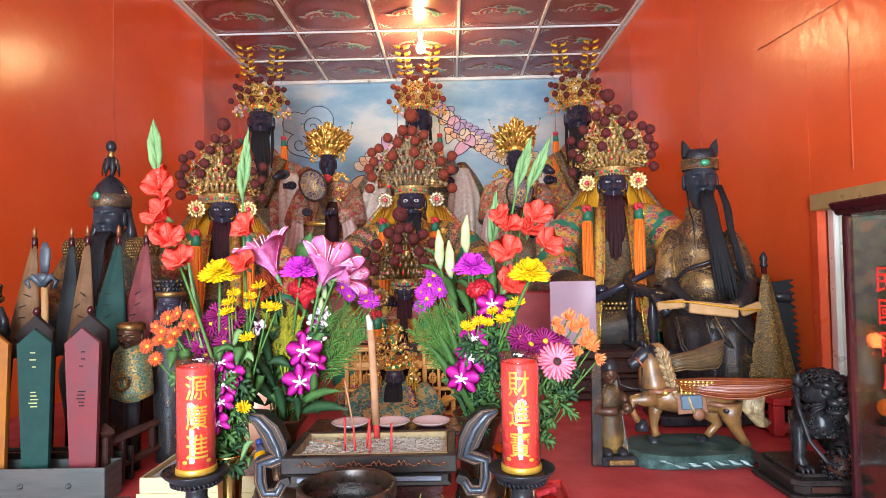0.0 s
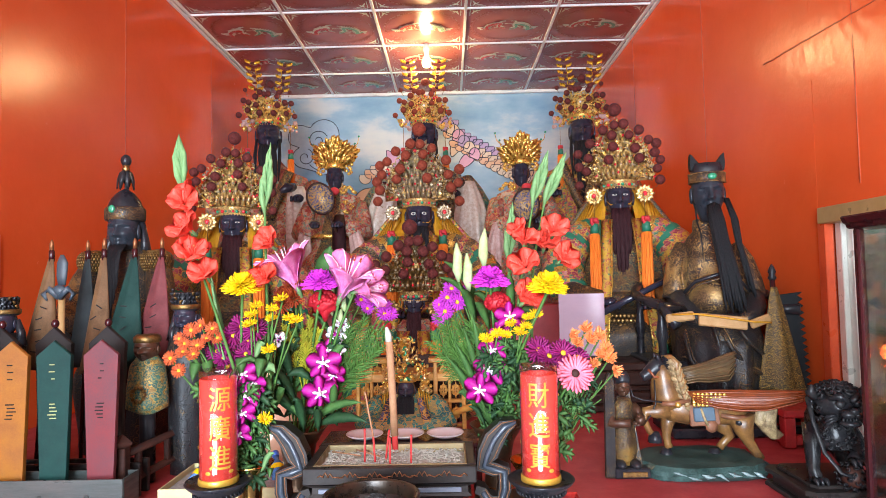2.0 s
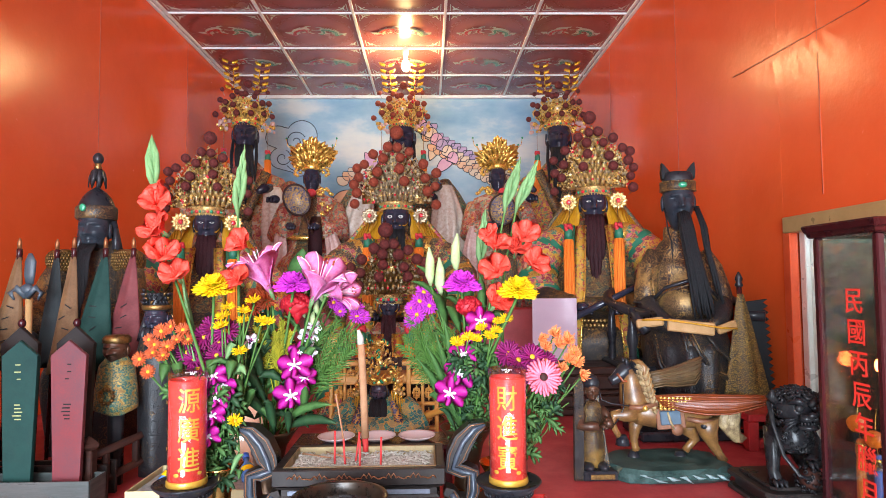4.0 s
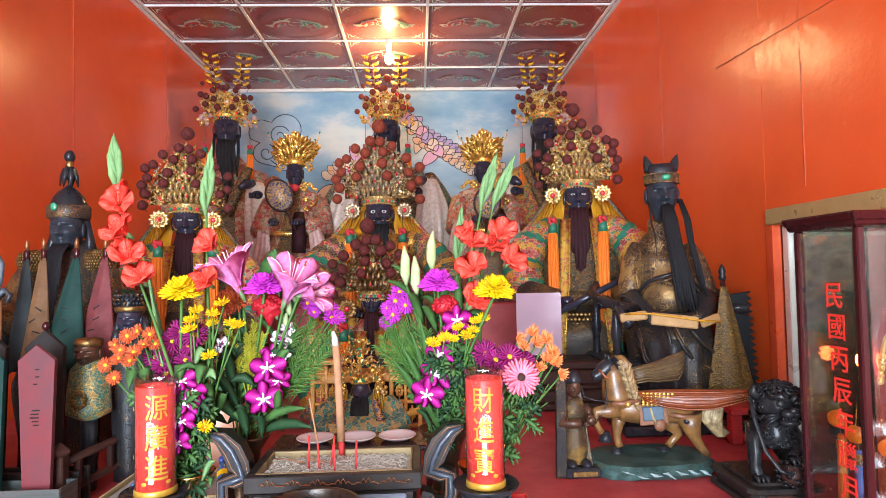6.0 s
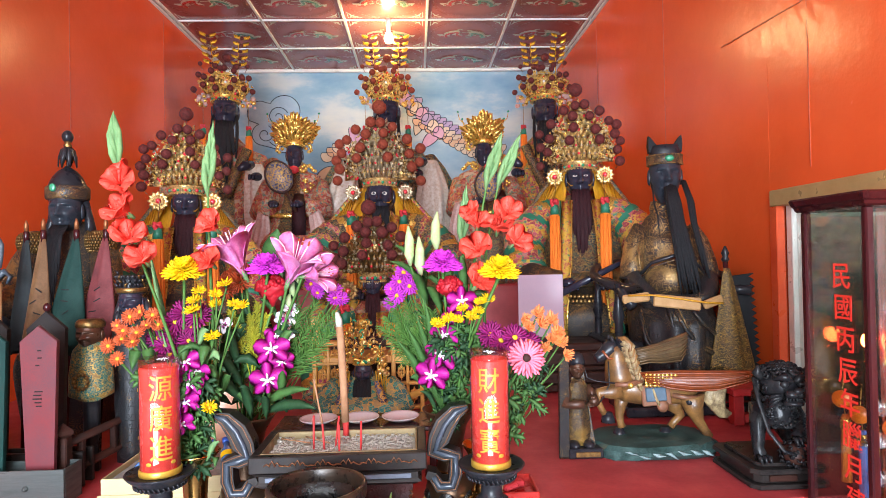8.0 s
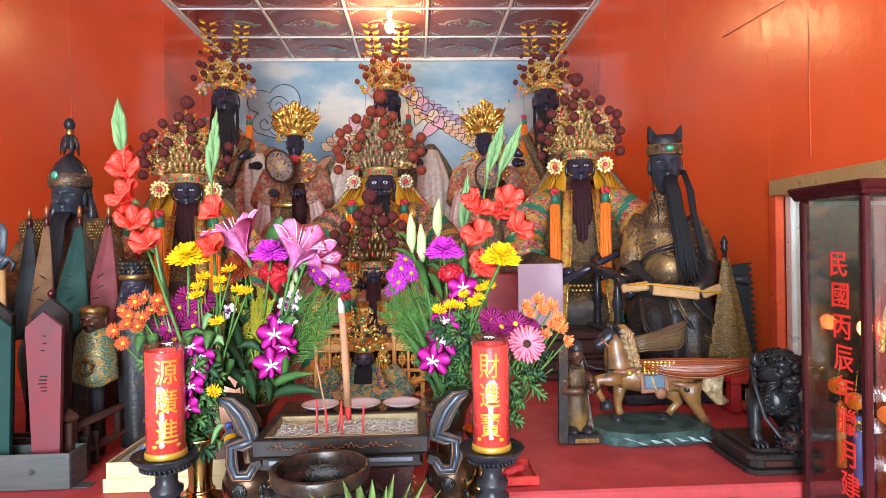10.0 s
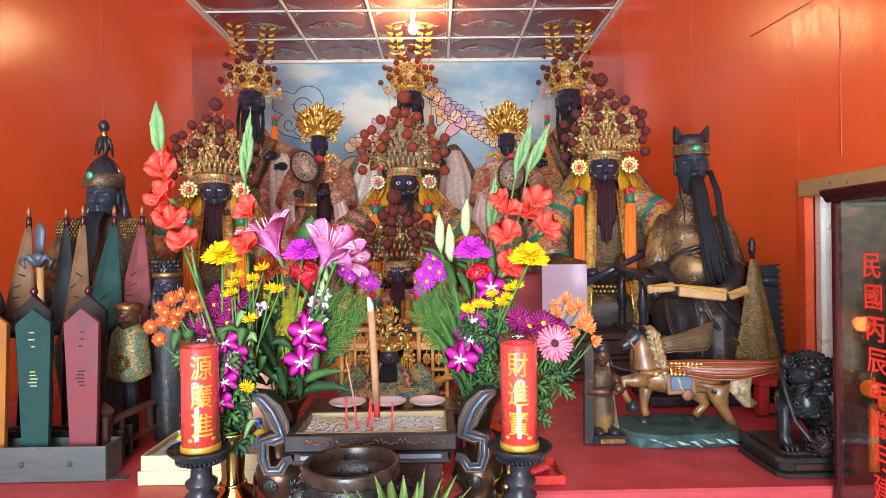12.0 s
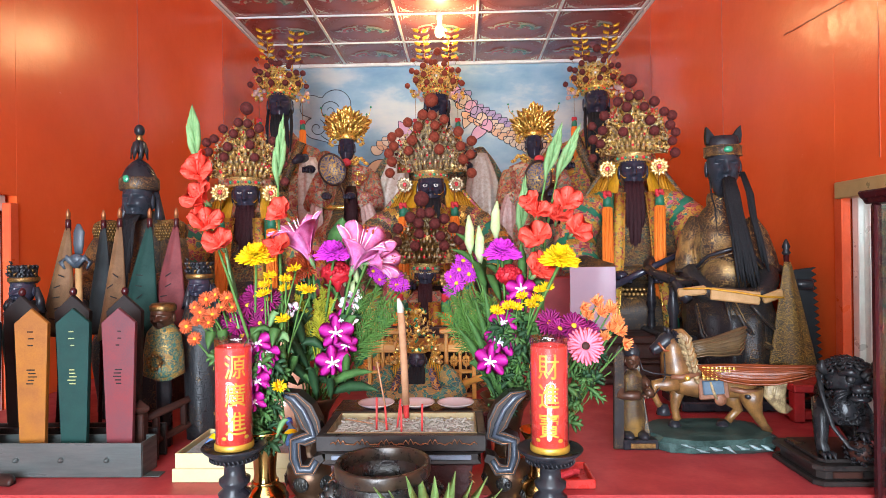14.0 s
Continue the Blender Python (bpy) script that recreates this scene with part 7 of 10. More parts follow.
for i, (x, y, col, spread, lean) in enumerate(((-1.100, 1.60, "pennant_tan", 0.050, -0.045), (-1.020, 1.66, "pennant_black", 0.042, -0.02), (-0.920, 1.58, "pennant_tan", 0.040, -0.030), (-0.834, 1.60, "pennant_green", 0.062, -0.045), (-0.757, 1.62, "pennant_red", 0.060, -0.03))):
    pn = holder("pennant", {"pennant_tan": "rolled tan cloth pennant with faded writing on a red staff", "pennant_black": "rolled black cloth pennant on a red staff", "pennant_green": "rolled dark green cloth pennant on a red staff",
                            "pennant_red": "rolled faded red cloth pennant on a red staff"}[col], "pennant", (x, y, ALTAR), "pennants")
    under("staff", Geo().tube([(x + lean * 1.0, y, ALTAR + 0.002), (x, y, 1.815)], 0.006, 8), "wood_red", pn)
    under("tip", Geo().lathe([(0.0065, 0), (0.0065, 0.02), (0.004, 0.028), (0.0015, 0.034)], 10, (x, y, 1.813)), "copper", pn)
    under("collar", Geo().lathe([(0.008, 0), (0.0085, 0.035), (0.007, 0.036)], 10, (x, y, 1.776)), "wood_red", pn)
    rs = []
    for q in range(16):
        t = q / 15
        w = 0.008 + spread * t ** 0.9
        rs.append([(x + lean * t * 0.9 + w * math.cos(a) * (1 + 0.10 * math.sin(3 * a + i)), y - 0.004 + 0.40 * w * math.sin(a) * (1 + 0.25 * math.sin(4 * a + 5 * t)), 1.785 - 0.34 * t - 0.02 * math.sin(a * 2) * t) for a in [2 * math.pi * j / 22 for j in range(22)]])
    cl = under("cloth", Geo().rings(rs), col, pn)
    if col != "pennant_black":
        rnd = random.Random(i)
        for q in range(5):
            t = 0.45 + 0.1 * q
            zz = 1.785 - 0.34 * t
            xx = x + lean * t * 0.9 + rnd.uniform(-0.4, 0.4) * spread * t
            b = under("ink_bar", Geo().box((0, 0, 0), (0.022, 0.0012, 0.0035), 0, 0.0003, pose(xx, y - 0.008 - 0.42 * (0.008 + spread * t), zz, 0, rnd.uniform(-40, 40), 0)), "ink", pn)
# carved standard beside the pennants
sd = holder("carved_standard", "blue-black carved blade standard with a scroll grip", "standard", (-1.035, 1.55, ALTAR))
under("shaft", Geo().tube([(-1.035, 1.55, ALTAR + 0.002), (-1.035, 1.55, 1.66)], 0.010, 8), "paper_brown", sd)
under("blade", Geo().tube([(-1.035, 1.55, 1.70), (-1.035, 1.55, 1.73), (-1.033, 1.55, 1.77), (-1.035, 1.55, 1.795)], [0.012, 0.017, 0.018, 0.006], 10, flat=0.4), "robe_blueblack", sd)
g = Geo()
for s in (-1, 1):
    g.tube([(-1.035, 1.54, 1.665), (-1.035 + s * 0.03, 1.535, 1.69), (-1.035 + s * 0.048, 1.535, 1.675), (-1.035 + s * 0.035, 1.535, 1.655)], [0.012, 0.010, 0.008, 0.003], 8)
g.ball((-1.035, 1.54, 1.685), (0.022, 0.014, 0.018), 10, 8)
under("scroll_grip", g, "robe_blueblack", sd)

for x, y, zt, k1, lab in ((-1.185, 1.52, 1.665, "robe_black", "dark guardian figure with a gold-banded hat"), (-0.652, 1.56, 1.668, "robe_worn", "dark bearded guardian figure with a carved gilt hat"),
                          (-0.728, 1.47, 1.548, "robe_green_armour", "small guardian figure in green and gilt scale armour")):
    g = Geo()
    hz = zt - 0.075
    sc = 1.0 if zt > 1.6 else 0.8
    if zt > 1.6:
        robe(g, x, y, [(ALTAR + 0.002, 0.048, 0.045, 0), (1.32, 0.052, 0.048, 0), (1.46, 0.064, 0.050, 0), (hz - 0.05, 0.05, 0.045, 0), (hz - 0.03, 0.03, 0.03, 0)], lambda u, f: 1, n=14, seg=28, freq=6, seed=x)
        head(g, x, y - 0.01, hz, 0.034, 0.045, 0)
        beard(g, x, y - 0.05, hz - 0.025, 0.02, 0.07, 2, strands=4, out=0.01)
        g.lathe([(0.034, 0), (0.040, 0.004), (0.036, 0.03), (0.038, 0.048), (0.040, 0.054), (0.02, 0.057)], 16, (x, y - 0.005, hz + 0.022), 2)
        g.lathe([(0.041, 0), (0.043, 0.002), (0.043, 0.012), (0.041, 0.014)], 16, (x, y - 0.005, hz + 0.028), 3, caps=(False, False))
        for i in range(34):
            a, q = math.pi * (1.0 + (i % 11) / 10), i // 11
            c = Vector((x + 0.039 * math.cos(a), y - 0.005 + 0.039 * math.sin(a), hz + 0.046 + 0.012 * q))
            g.tube([c, c + Vector((0.005 * math.cos(i), -0.004, 0.006)), c + Vector((0.008 * math.cos(i + 1), -0.002, 0.010))], [0.004, 0.004, 0.0015], 5, 3 if i % 5 == 0 else 2)
        for s in (-1, 1):
            g.tube([(x + s * 0.034, y, hz + 0.01), (x + s * 0.044, y + 0.004, hz - 0.03), (x + s * 0.050, y, hz - 0.07)], [0.008, 0.012, 0.014], 8, 2)
    else:
        robe(g, x, y, [(ALTAR + 0.002, 0.02, 0.02, 0), (1.322, 0.022, 0.02, 0), (1.335, 0.058, 0.048, 0), (1.38, 0.056, 0.046, 0), (1.46, 0.050, 0.038, 0), (1.478, 0.034, 0.030, 0), (1.50, 0.022, 0.022, 0)], lambda u, f: 1 if u > 0.5 else 2, n=22, seg=32, folds=0.08, freq=6, seed=x)
        head(g, x, y - 0.005, 1.510, 0.034, 0.040, 0)
        g.lathe([(0.034, 0), (0.038, 0.003), (0.038, 0.016), (0.030, 0.024)], 16, (x, y - 0.002, 1.528), 3)
        for i in range(10):
            a = 6.28 * i / 10
            g.ball((x + 0.018 * math.cos(a), y - 0.056, 1.385 + 0.020 * math.sin(a)), 0.006, 6, 5, 3)
    part("guardian_figure", g, ["face" if zt > 1.6 else "bronze_skin", k1, "black", "gold_dark"], None, lab, "statue", "guardian figures")

# dark railing that runs back on the west side
rl = holder("railing", "dark stained wooden railing with pyramid-capped posts", "railing", (-0.69, 1.6, ALTAR))
for y, x in ((1.29, -0.705), (1.62, -0.668), (1.98, -0.63)):
    h = 0.145 if y < 1.4 else 0.24
    p = under("post", Geo().box((x, y, ALTAR + 0.002 + h / 2), (0.030, 0.030, h), 0, 0.003), "wood_dark", rl)
    q = under("cap", Geo().lathe([(0.016, 0), (0.025, 0.008), (0.025, 0.016), (0.002, 0.034)], 4, (x, y, ALTAR + 0.002 + h), smooth=False), "wood_dark", rl)
for zz in (0.05, 0.125, 0.21):
    y0 = 1.29 if zz < 0.15 else 1.62
    x0 = -0.705 if zz < 0.15 else -0.668
    under("rail", Geo().tube([(x0, y0 + 0.014, ALTAR + zz), (-0.63, 1.97, ALTAR + zz)], 0.013, 4), "wood_dark", rl)
for i in range(5):
    t = (i + 0.5) / 5
    under("baluster", Geo().box((-0.705 + 0.075 * t, 1.29 + 0.69 * t, ALTAR + 0.088), (0.016, 0.016, 0.062), 0, 0.002), "wood_dark", rl)

# cream cartons with bottles
cb = holder("carton", "pale cream open carton with a lid rim", "box", (-0.35, 1.28, ALTAR))
cx0, cx1, cy0, cy1, ch = -0.563, -0.115, 1.188, 1.40, 0.070
for (a, b, c, d) in ((cx0, cx1, cy0, cy0 + 0.004), (cx0, cx1, cy1 - 0.004, cy1), (cx0, cx0 + 0.004, cy0 + 0.004, cy1 - 0.004), (cx1 - 0.004, cx1, cy0 + 0.004, cy1 - 0.004)):
    under("side", Geo().box(((a + b) / 2, (c + d) / 2, ALTAR + 0.002 + ch / 2), (b - a, d - c, ch), 0, 0.001), "carton", cb)
under("lid_rim", Geo().box(((cx0 + cx1) / 2, cy0 - 0.003, ALTAR + 0.018), (cx1 - cx0 + 0.012, 0.004, 0.034), 0, 0.001), "carton", cb)
under("bottom", Geo().box(((cx0 + cx1) / 2, (cy0 + cy1) / 2, ALTAR + 0.005), (cx1 - cx0 - 0.01, cy1 - cy0 - 0.01, 0.004), 0, 0.001), "carton", cb)
under("tray", Geo().box((-0.34, 1.295, ALTAR + 0.062), (0.42, 0.19, 0.004), 0, 0.001), "tray_grey", cb)
rnd = random.Random(2)
for i, (x, y, kcap) in enumerate(((-0.232, 1.25, "plastic_green"), (-0.30, 1.30, "saddle_bright"), (-0.36, 1.28, "saddle_bright"), (-0.49, 1.26, "saddle_bright"), (-0.44, 1.31, "plastic_green"))):
    bt = holder("bottle", "small bottle with a blue and yellow label, lying in the carton", "bottle", (x, y, ALTAR + 0.07), "bottles")
    m = Matrix.Translation((x, y, ALTAR + 0.082)) @ pose(0, 0, 0, -58, 0, rnd.uniform(-25, 25))
    under("body", Geo().lathe([(0.015, -0.035), (0.017, -0.03), (0.017, 0.012), (0.008, 0.030), (0.007, 0.045)], 16, m=m), "bottle_blue", bt)
    under("label", Geo().lathe([(0.0174, -0.008), (0.0174, 0.008)], 16, m=m, caps=(False, False)), "petal_yellow", bt)
    under("cap", Geo().lathe([(0.009, 0.044), (0.009, 0.058), (0.006, 0.060)], 14, m=m), kcap, bt)

# peach ceramic jar and pedestal vase behind
th = part("ceramic_jar", Geo().lathe([(0.05, 0), (0.075, 0.01), (0.085, 0.06), (0.08, 0.12), (0.05, 0.18), (0.035, 0.22), (0.038, 0.26), (0.05, 0.30), (0.046, 0.30), (0.034, 0.26)], 28, (-0.41, 1.66, ALTAR + 0.002)), "peach", None, "glossy peach ceramic jar with a narrow neck", "jar")

# three small white plates on a low red stand
os_ = holder("offering_stand", "low dark red offering stand", "stand", (0.02, 1.47, ALTAR))
under("top", Geo().box((0.02, 1.47, 1.235), (0.46, 0.16, 0.014), 0, 0.003), "wood_red", os_)
for x in (-0.19, 0.23):
    for y in (1.41, 1.53):
        under("leg", Geo().box((x, y, ALTAR + 0.0525), (0.02, 0.02, 0.101), 0, 0.002), "wood_red", os_)
for x in (-0.092, 0.026, 0.140):
    part("plate", Geo().lathe([(0.026, 0), (0.030, 0.001), (0.050, 0.010), (0.054, 0.014), (0.053, 0.0155), (0.048, 0.012), (0.028, 0.004), (0.001, 0.003)], 32, (x, 1.455, 1.243)), "porcelain", None, "small plain white porcelain plate", "plate", "plates")

# ---- front table ----
# wooden incense box with ash
cs = holder("incense_box", "dark wooden incense box filled with pale ash and inlaid with silver", "censer", (0.037, 0.98, TABLE))
bx0, bx1, by0, by1, bz = -0.134, 0.207, 0.889, 1.077, 1.331
cxm, cym = (bx0 + bx1) / 2, (by0 + by1) / 2
for (a, b, c, d) in ((bx0, bx1, by0, by0 + 0.018), (bx0, bx1, by1 - 0.018, by1), (bx0, bx0 + 0.018, by0 + 0.018, by1 - 0.018), (bx1 - 0.018, bx1, by0 + 0.018, by1 - 0.018)):
    under("rim", Geo().box(((a + b) / 2, (c + d) / 2, bz - 0.016), (b - a, d - c, 0.032), 0, 0.002), "wood_black", cs)
for (a, b, c, d) in ((bx0 + 0.018, bx1 - 0.018, by0 + 0.018, by0 + 0.022), (bx0 + 0.018, bx1 - 0.018, by1 - 0.022, by1 - 0.018), (bx0 + 0.018, bx0 + 0.022, by0 + 0.022, by1 - 0.022), (bx1 - 0.022, bx1 - 0.018, by0 + 0.022, by1 - 0.022)):
    under("liner", Geo().box(((a + b) / 2, (c + d) / 2, bz - 0.014), (b - a, d - c, 0.030), 0, 0.001), "brass_dull", cs, "dull brass liner")
g = Geo()
n1, n2 = 40, 24
vs = [(bx0 + 0.022 + (bx1 - bx0 - 0.044) * i / (n1 - 1), by0 + 0.022 + (by1 - by0 - 0.044) * j / (n2 - 1), bz - 0.016 + 0.006 * noise.noise(Vector((i * 0.35, j * 0.35, 0)))) for i in range(n1) for j in range(n2)]
g.add(vs, [[i * n2 + j, (i + 1) * n2 + j, (i + 1) * n2 + j + 1, i * n2 + j + 1] for i in range(n1 - 1) for j in range(n2 - 1)])
under("ash", g, "ash", cs, "bed of pale grey ash")
rnd = random.Random(9)
g = Geo()
for i in range(900):
    x, y = rnd.uniform(bx0 + 0.028, bx1 - 0.028), rnd.uniform(by0 + 0.028, by1 - 0.028)
    a, l = rnd.uniform(0, 3.14), rnd.uniform(0.004, 0.011)
    z = bz - 0.012 + rnd.uniform(0, 0.003)
    g.tube([(x, y, z), (x + l * math.cos(a) * 0.5, y + l * 0.5 * math.sin(a), z + 0.001), (x + l * math.cos(a + 0.5), y + l * math.sin(a + 0.5), z)], 0.0011, 4)
tagged(under("ash_curl", g, "ash_pale", cs, "curled remains of burnt incense"), kind="stuff")
# flared aprons below the rim
g = Geo()
rs = []
for z, q in ((bz - 0.034, 0.97), (bz - 0.040, 0.90), (bz - 0.052, 0.90), (bz - 0.058, 0.94), (bz - 0.064, 0.86)):
    rs.append([(cxm + sx * (bx1 - bx0) / 2 * q, cym + sy * (by1 - by0) / 2 * q, z) for sx, sy in ((-1, -1), (1, -1), (1, 1), (-1, 1))])
g.rings(rs, 0, smooth=False)
under("moulding", g, "wood_black", cs)
under("silver_band", Geo().box((cxm, by0 + 0.006, bz - 0.046), (bx1 - bx0 - 0.06, 0.004, 0.009), 0, 0.002), "silver_inlay", cs, "silver inlaid band")
g = Geo()
rs = []
for z, q in ((bz - 0.064, 0.84), (bz - 0.10, 0.82), (bz - 0.15, 0.78), (TABLE + 0.030, 0.82), (TABLE + 0.012, 0.90), (TABLE + 0.002, 0.90)):
    rs.append([(cxm + sx * (bx1 - bx0) / 2 * q, cym + sy * (by1 - by0) / 2 * q, z) for sx, sy in ((-1, -1), (1, -1), (1, 1), (-1, 1))])
g.rings(rs, 0, smooth=False)
under("body", g, "wood_red_dark", cs)
g = Geo()
rnd = random.Random(21)
for i in range(30):
    x = bx0 + 0.03 + (bx1 - bx0 - 0.06) * i / 29
    g.tube([(x, by0 - 0.002, bz - 0.016), (x + 0.006, by0 - 0.003, bz - 0.012 + 0.006 * math.sin(i * 1.3)), (x + 0.012, by0 - 0.002, bz - 0.017)], 0.0012, 4)
tagged(under("inlay", g, "copper", cs, "copper scroll inlay"), kind="stuff")
for s in (-1, 1):
    g = Geo()
    xx = cxm + s * 0.125
    for i in range(9):
        z = bz - 0.075 - 0.014 * i
        g.tube([(xx + s * 0.012, by0 + 0.010, z), (xx + s * (0.018 + 0.004 * math.sin(i * 2)), by0 + 0.006, z - 0.006), (xx + s * 0.010, by0 + 0.010, z - 0.012)], 0.0018, 4)
    under("carving", g, "copper", cs)
    # swept handle with square scroll
    x0 = bx0 if s < 0 else bx1

    def hq(a, b):
        return (x0 + s * a, cym - 0.01, TABLE + b)
    g = Geo()
    path = [hq(0.086, 0.300), hq(0.062, 0.290), hq(0.040, 0.265), hq(0.026, 0.235), hq(0.018, 0.212), hq(0.040, 0.204), hq(0.060, 0.200), hq(0.060, 0.165), hq(0.052, 0.140), hq(0.026, 0.140), hq(0.014, 0.160), hq(0.0, 0.165)]
    rs = []
    wid = [0.005, 0.015, 0.021, 0.021, 0.018, 0.014, 0.013, 0.013, 0.013, 0.013, 0.010, 0.008]
    pts = [Vector(p) for p in path]
    for i, p in enumerate(pts):
        d = (pts[min(i + 1, len(pts) - 1)] - pts[max(0, i - 1)]).normalized()
        nrm = Vector((-d.z, 0, d.x))
        w, h = wid[i], 0.020
        rs.append([tuple(p + nrm * w + Vector((0, -h, 0))), tuple(p + nrm * w + Vector((0, h, 0))), tuple(p - nrm * w + Vector((0, h, 0))), tuple(p - nrm * w + Vector((0, -h, 0)))])
    g.rings(rs, 0, smooth=False)
    hd = under("handle", g, "wood_black", cs, "swept black handle with square scroll")
    for off, mt, r in ((0.0, "inlay_blue", 0.0060), (0.70, "copper", 0.0009), (-0.70, "copper", 0.0009)):
        g = Geo()
        pl = []
        for i, p in enumerate(pts[:-1]):
            d = (pts[min(i + 1, len(pts) - 1)] - pts[max(0, i - 1)]).normalized()
            nrm = Vector((-d.z, 0, d.x))
            pl.append(p + nrm * wid[i] * off + Vector((0, -0.0202, 0)))
        g.tube(pl, [max(0.001, min(r, wid[i] * 0.6)) if off == 0 else r for i in range(len(pl))], 6, flat=1.0)
        q = under("inlay_line", g, mt, hd)
        q.matrix_parent_inverse = Matrix.Identity(4)
for x in (bx0 + 0.03, bx1 - 0.03):
    for y in (by0 + 0.03, by1 - 0.03):
        under("foot", Geo().lathe([(0.016, 0), (0.020, 0.008), (0.014, 0.02)], 10, (x, y, TABLE + 0.001)), "wood_black", cs)

# incense sticks
bi = holder("giant_incense", "thick tan incense stick with a burnt grey tip", "incense", (0.027, 1.05, bz))
under("stick", Geo().tube([(0.033, 1.050, 1.352), (0.030, 1.050, 1.44), (0.026, 1.048, 1.535), (0.024, 1.047, 1.560)], [0.0084, 0.0084, 0.0082, 0.0080], 14), "incense_tan", bi)
under("red_foot", Geo().tube([(0.034, 1.05, 1.315), (0.033, 1.05, 1.353)], [0.006, 0.007], 8), "stick_red", bi)
under("ash_tip", Geo().tube([(0.024, 1.047, 1.560), (0.023, 1.046, 1.575), (0.019, 1.045, 1.592)], [0.0078, 0.0074, 0.0035], 10), "ash", bi)
for x, y, h, dx, burn in ((-0.022, 0.965, 0.07, 0.001, 0), (0.002, 0.955, 0.055, -0.004, 1), (0.034, 0.935, 0.058, 0.0, 0), (0.018, 0.985, 0.062, 0.010, 0), (0.075, 0.948, 0.060, 0.002, 0)):
    sk = holder("incense_stick", "thin red incense stick stub standing in the ash", "incense", (x, y, bz), "incense sticks")
    under("stem", Geo().tube([(x, y, bz - 0.025), (x + dx, y, bz - 0.012 + h)], 0.0022, 7), "stick_red", sk)
    if burn:
        under("coated_part", Geo().tube([(x + dx, y, bz - 0.012 + h), (x + dx - 0.016, y, bz + 0.135)], 0.0019, 6), "incense_tan", sk)
for x, y, a in ((-0.10, 1.02, 20), (-0.05, 1.03, 35)):
    part("fallen_stick", Geo().tube([(0, 0, 0), (0.07, 0, 0)], 0.0016, 6, m=pose(x, y, bz - 0.003, 0, 3, -a)), "incense_tan", None, "burnt down incense stick lying across the ash", "incense", "fallen sticks")

# round bronze cauldron
cc = holder("cauldron", "round blackened bronze cauldron with a thick rim and worn gilt", "cauldron", (0.02, 0.742, TABLE))
cx, cy, rz, rr = 0.020, 0.745, 1.331, 0.080
under("bowl", Geo().lathe([(0.03, TABLE + 0.012 - rz), (0.06, -0.205), (0.082, -0.16), (0.088, -0.11), (0.082, -0.06), (0.078, -0.03), (0.077, -0.023), (0.073, -0.023), (0.076, -0.06), (0.078, -0.12), (0.06, -0.165), (0.002, -0.175)], 40, (cx, cy, rz)), "bronze_black", cc)
under("rim", Geo().lathe([(0.073, -0.024), (0.082, -0.024), (0.084, -0.020), (0.084, -0.003), (0.083, 0), (0.076, 0), (0.0745, -0.003), (0.073, -0.020), (0.073, -0.024)], 44, (cx, cy, rz), caps=(False, False)), "bronze_rim", cc, "brown worn rim")
for i in range(3):
    a = math.radians(90 + 120 * i)
    under("leg", Geo().lathe([(0.012, 0), (0.017, 0.01), (0.012, 0.04), (0.02, 0.06)], 10, (cx + 0.055 * math.cos(a), cy + 0.055 * math.sin(a), TABLE + 0.001)), "bronze_black", cc)
for s in (-1, 1):
    g = Geo()
    c = Vector((cx + s * 0.088, cy, rz - 0.065))
    g.ball(c, (0.020, 0.022, 0.026), 12, 9, 0, lump=0.3)
    rnd = random.Random(5)
    for i in range(26):
        d = Vector((rnd.uniform(-1, 1), rnd.uniform(-1, 1), rnd.uniform(-1, 1))).normalized()
        g.ball(c + Vector((d.x * 0.020, d.y * 0.022, d.z * 0.026)), rnd.uniform(0.004, 0.007), 6, 5)
    hd = under("lion_mask", g, "bronze_black", cc)
    g = Geo()
    g.tube([c + Vector((s * 0.016, -0.002 + 0.016 * math.sin(a), -0.032 + 0.018 * math.cos(a))) for a in [2 * math.pi * i / 14 for i in range(15)]], 0.004, 6)
    q = under("ring", g, "bronze_black", hd)
    q.matrix_parent_inverse = Matrix.Identity(4)
g = Geo()
rnd = random.Random(31)
for i in range(120):
    a, z = rnd.uniform(0, 6.28), rnd.uniform(-0.15, -0.05)
    p = Vector((cx + 0.086 * math.cos(a), cy + 0.086 * math.sin(a), rz + z))
    g.tube([p, p + Vector((rnd.uniform(-.01, .01), rnd.uniform(-.004, .004), 0.01)), p + Vector((rnd.uniform(-.015, .015), 0, 0.004))], [0.003, 0.004, 0.001], 5)
tagged(under("relief", g, "bronze_black", cc, "cast relief on the bowl"), kind="stuff")

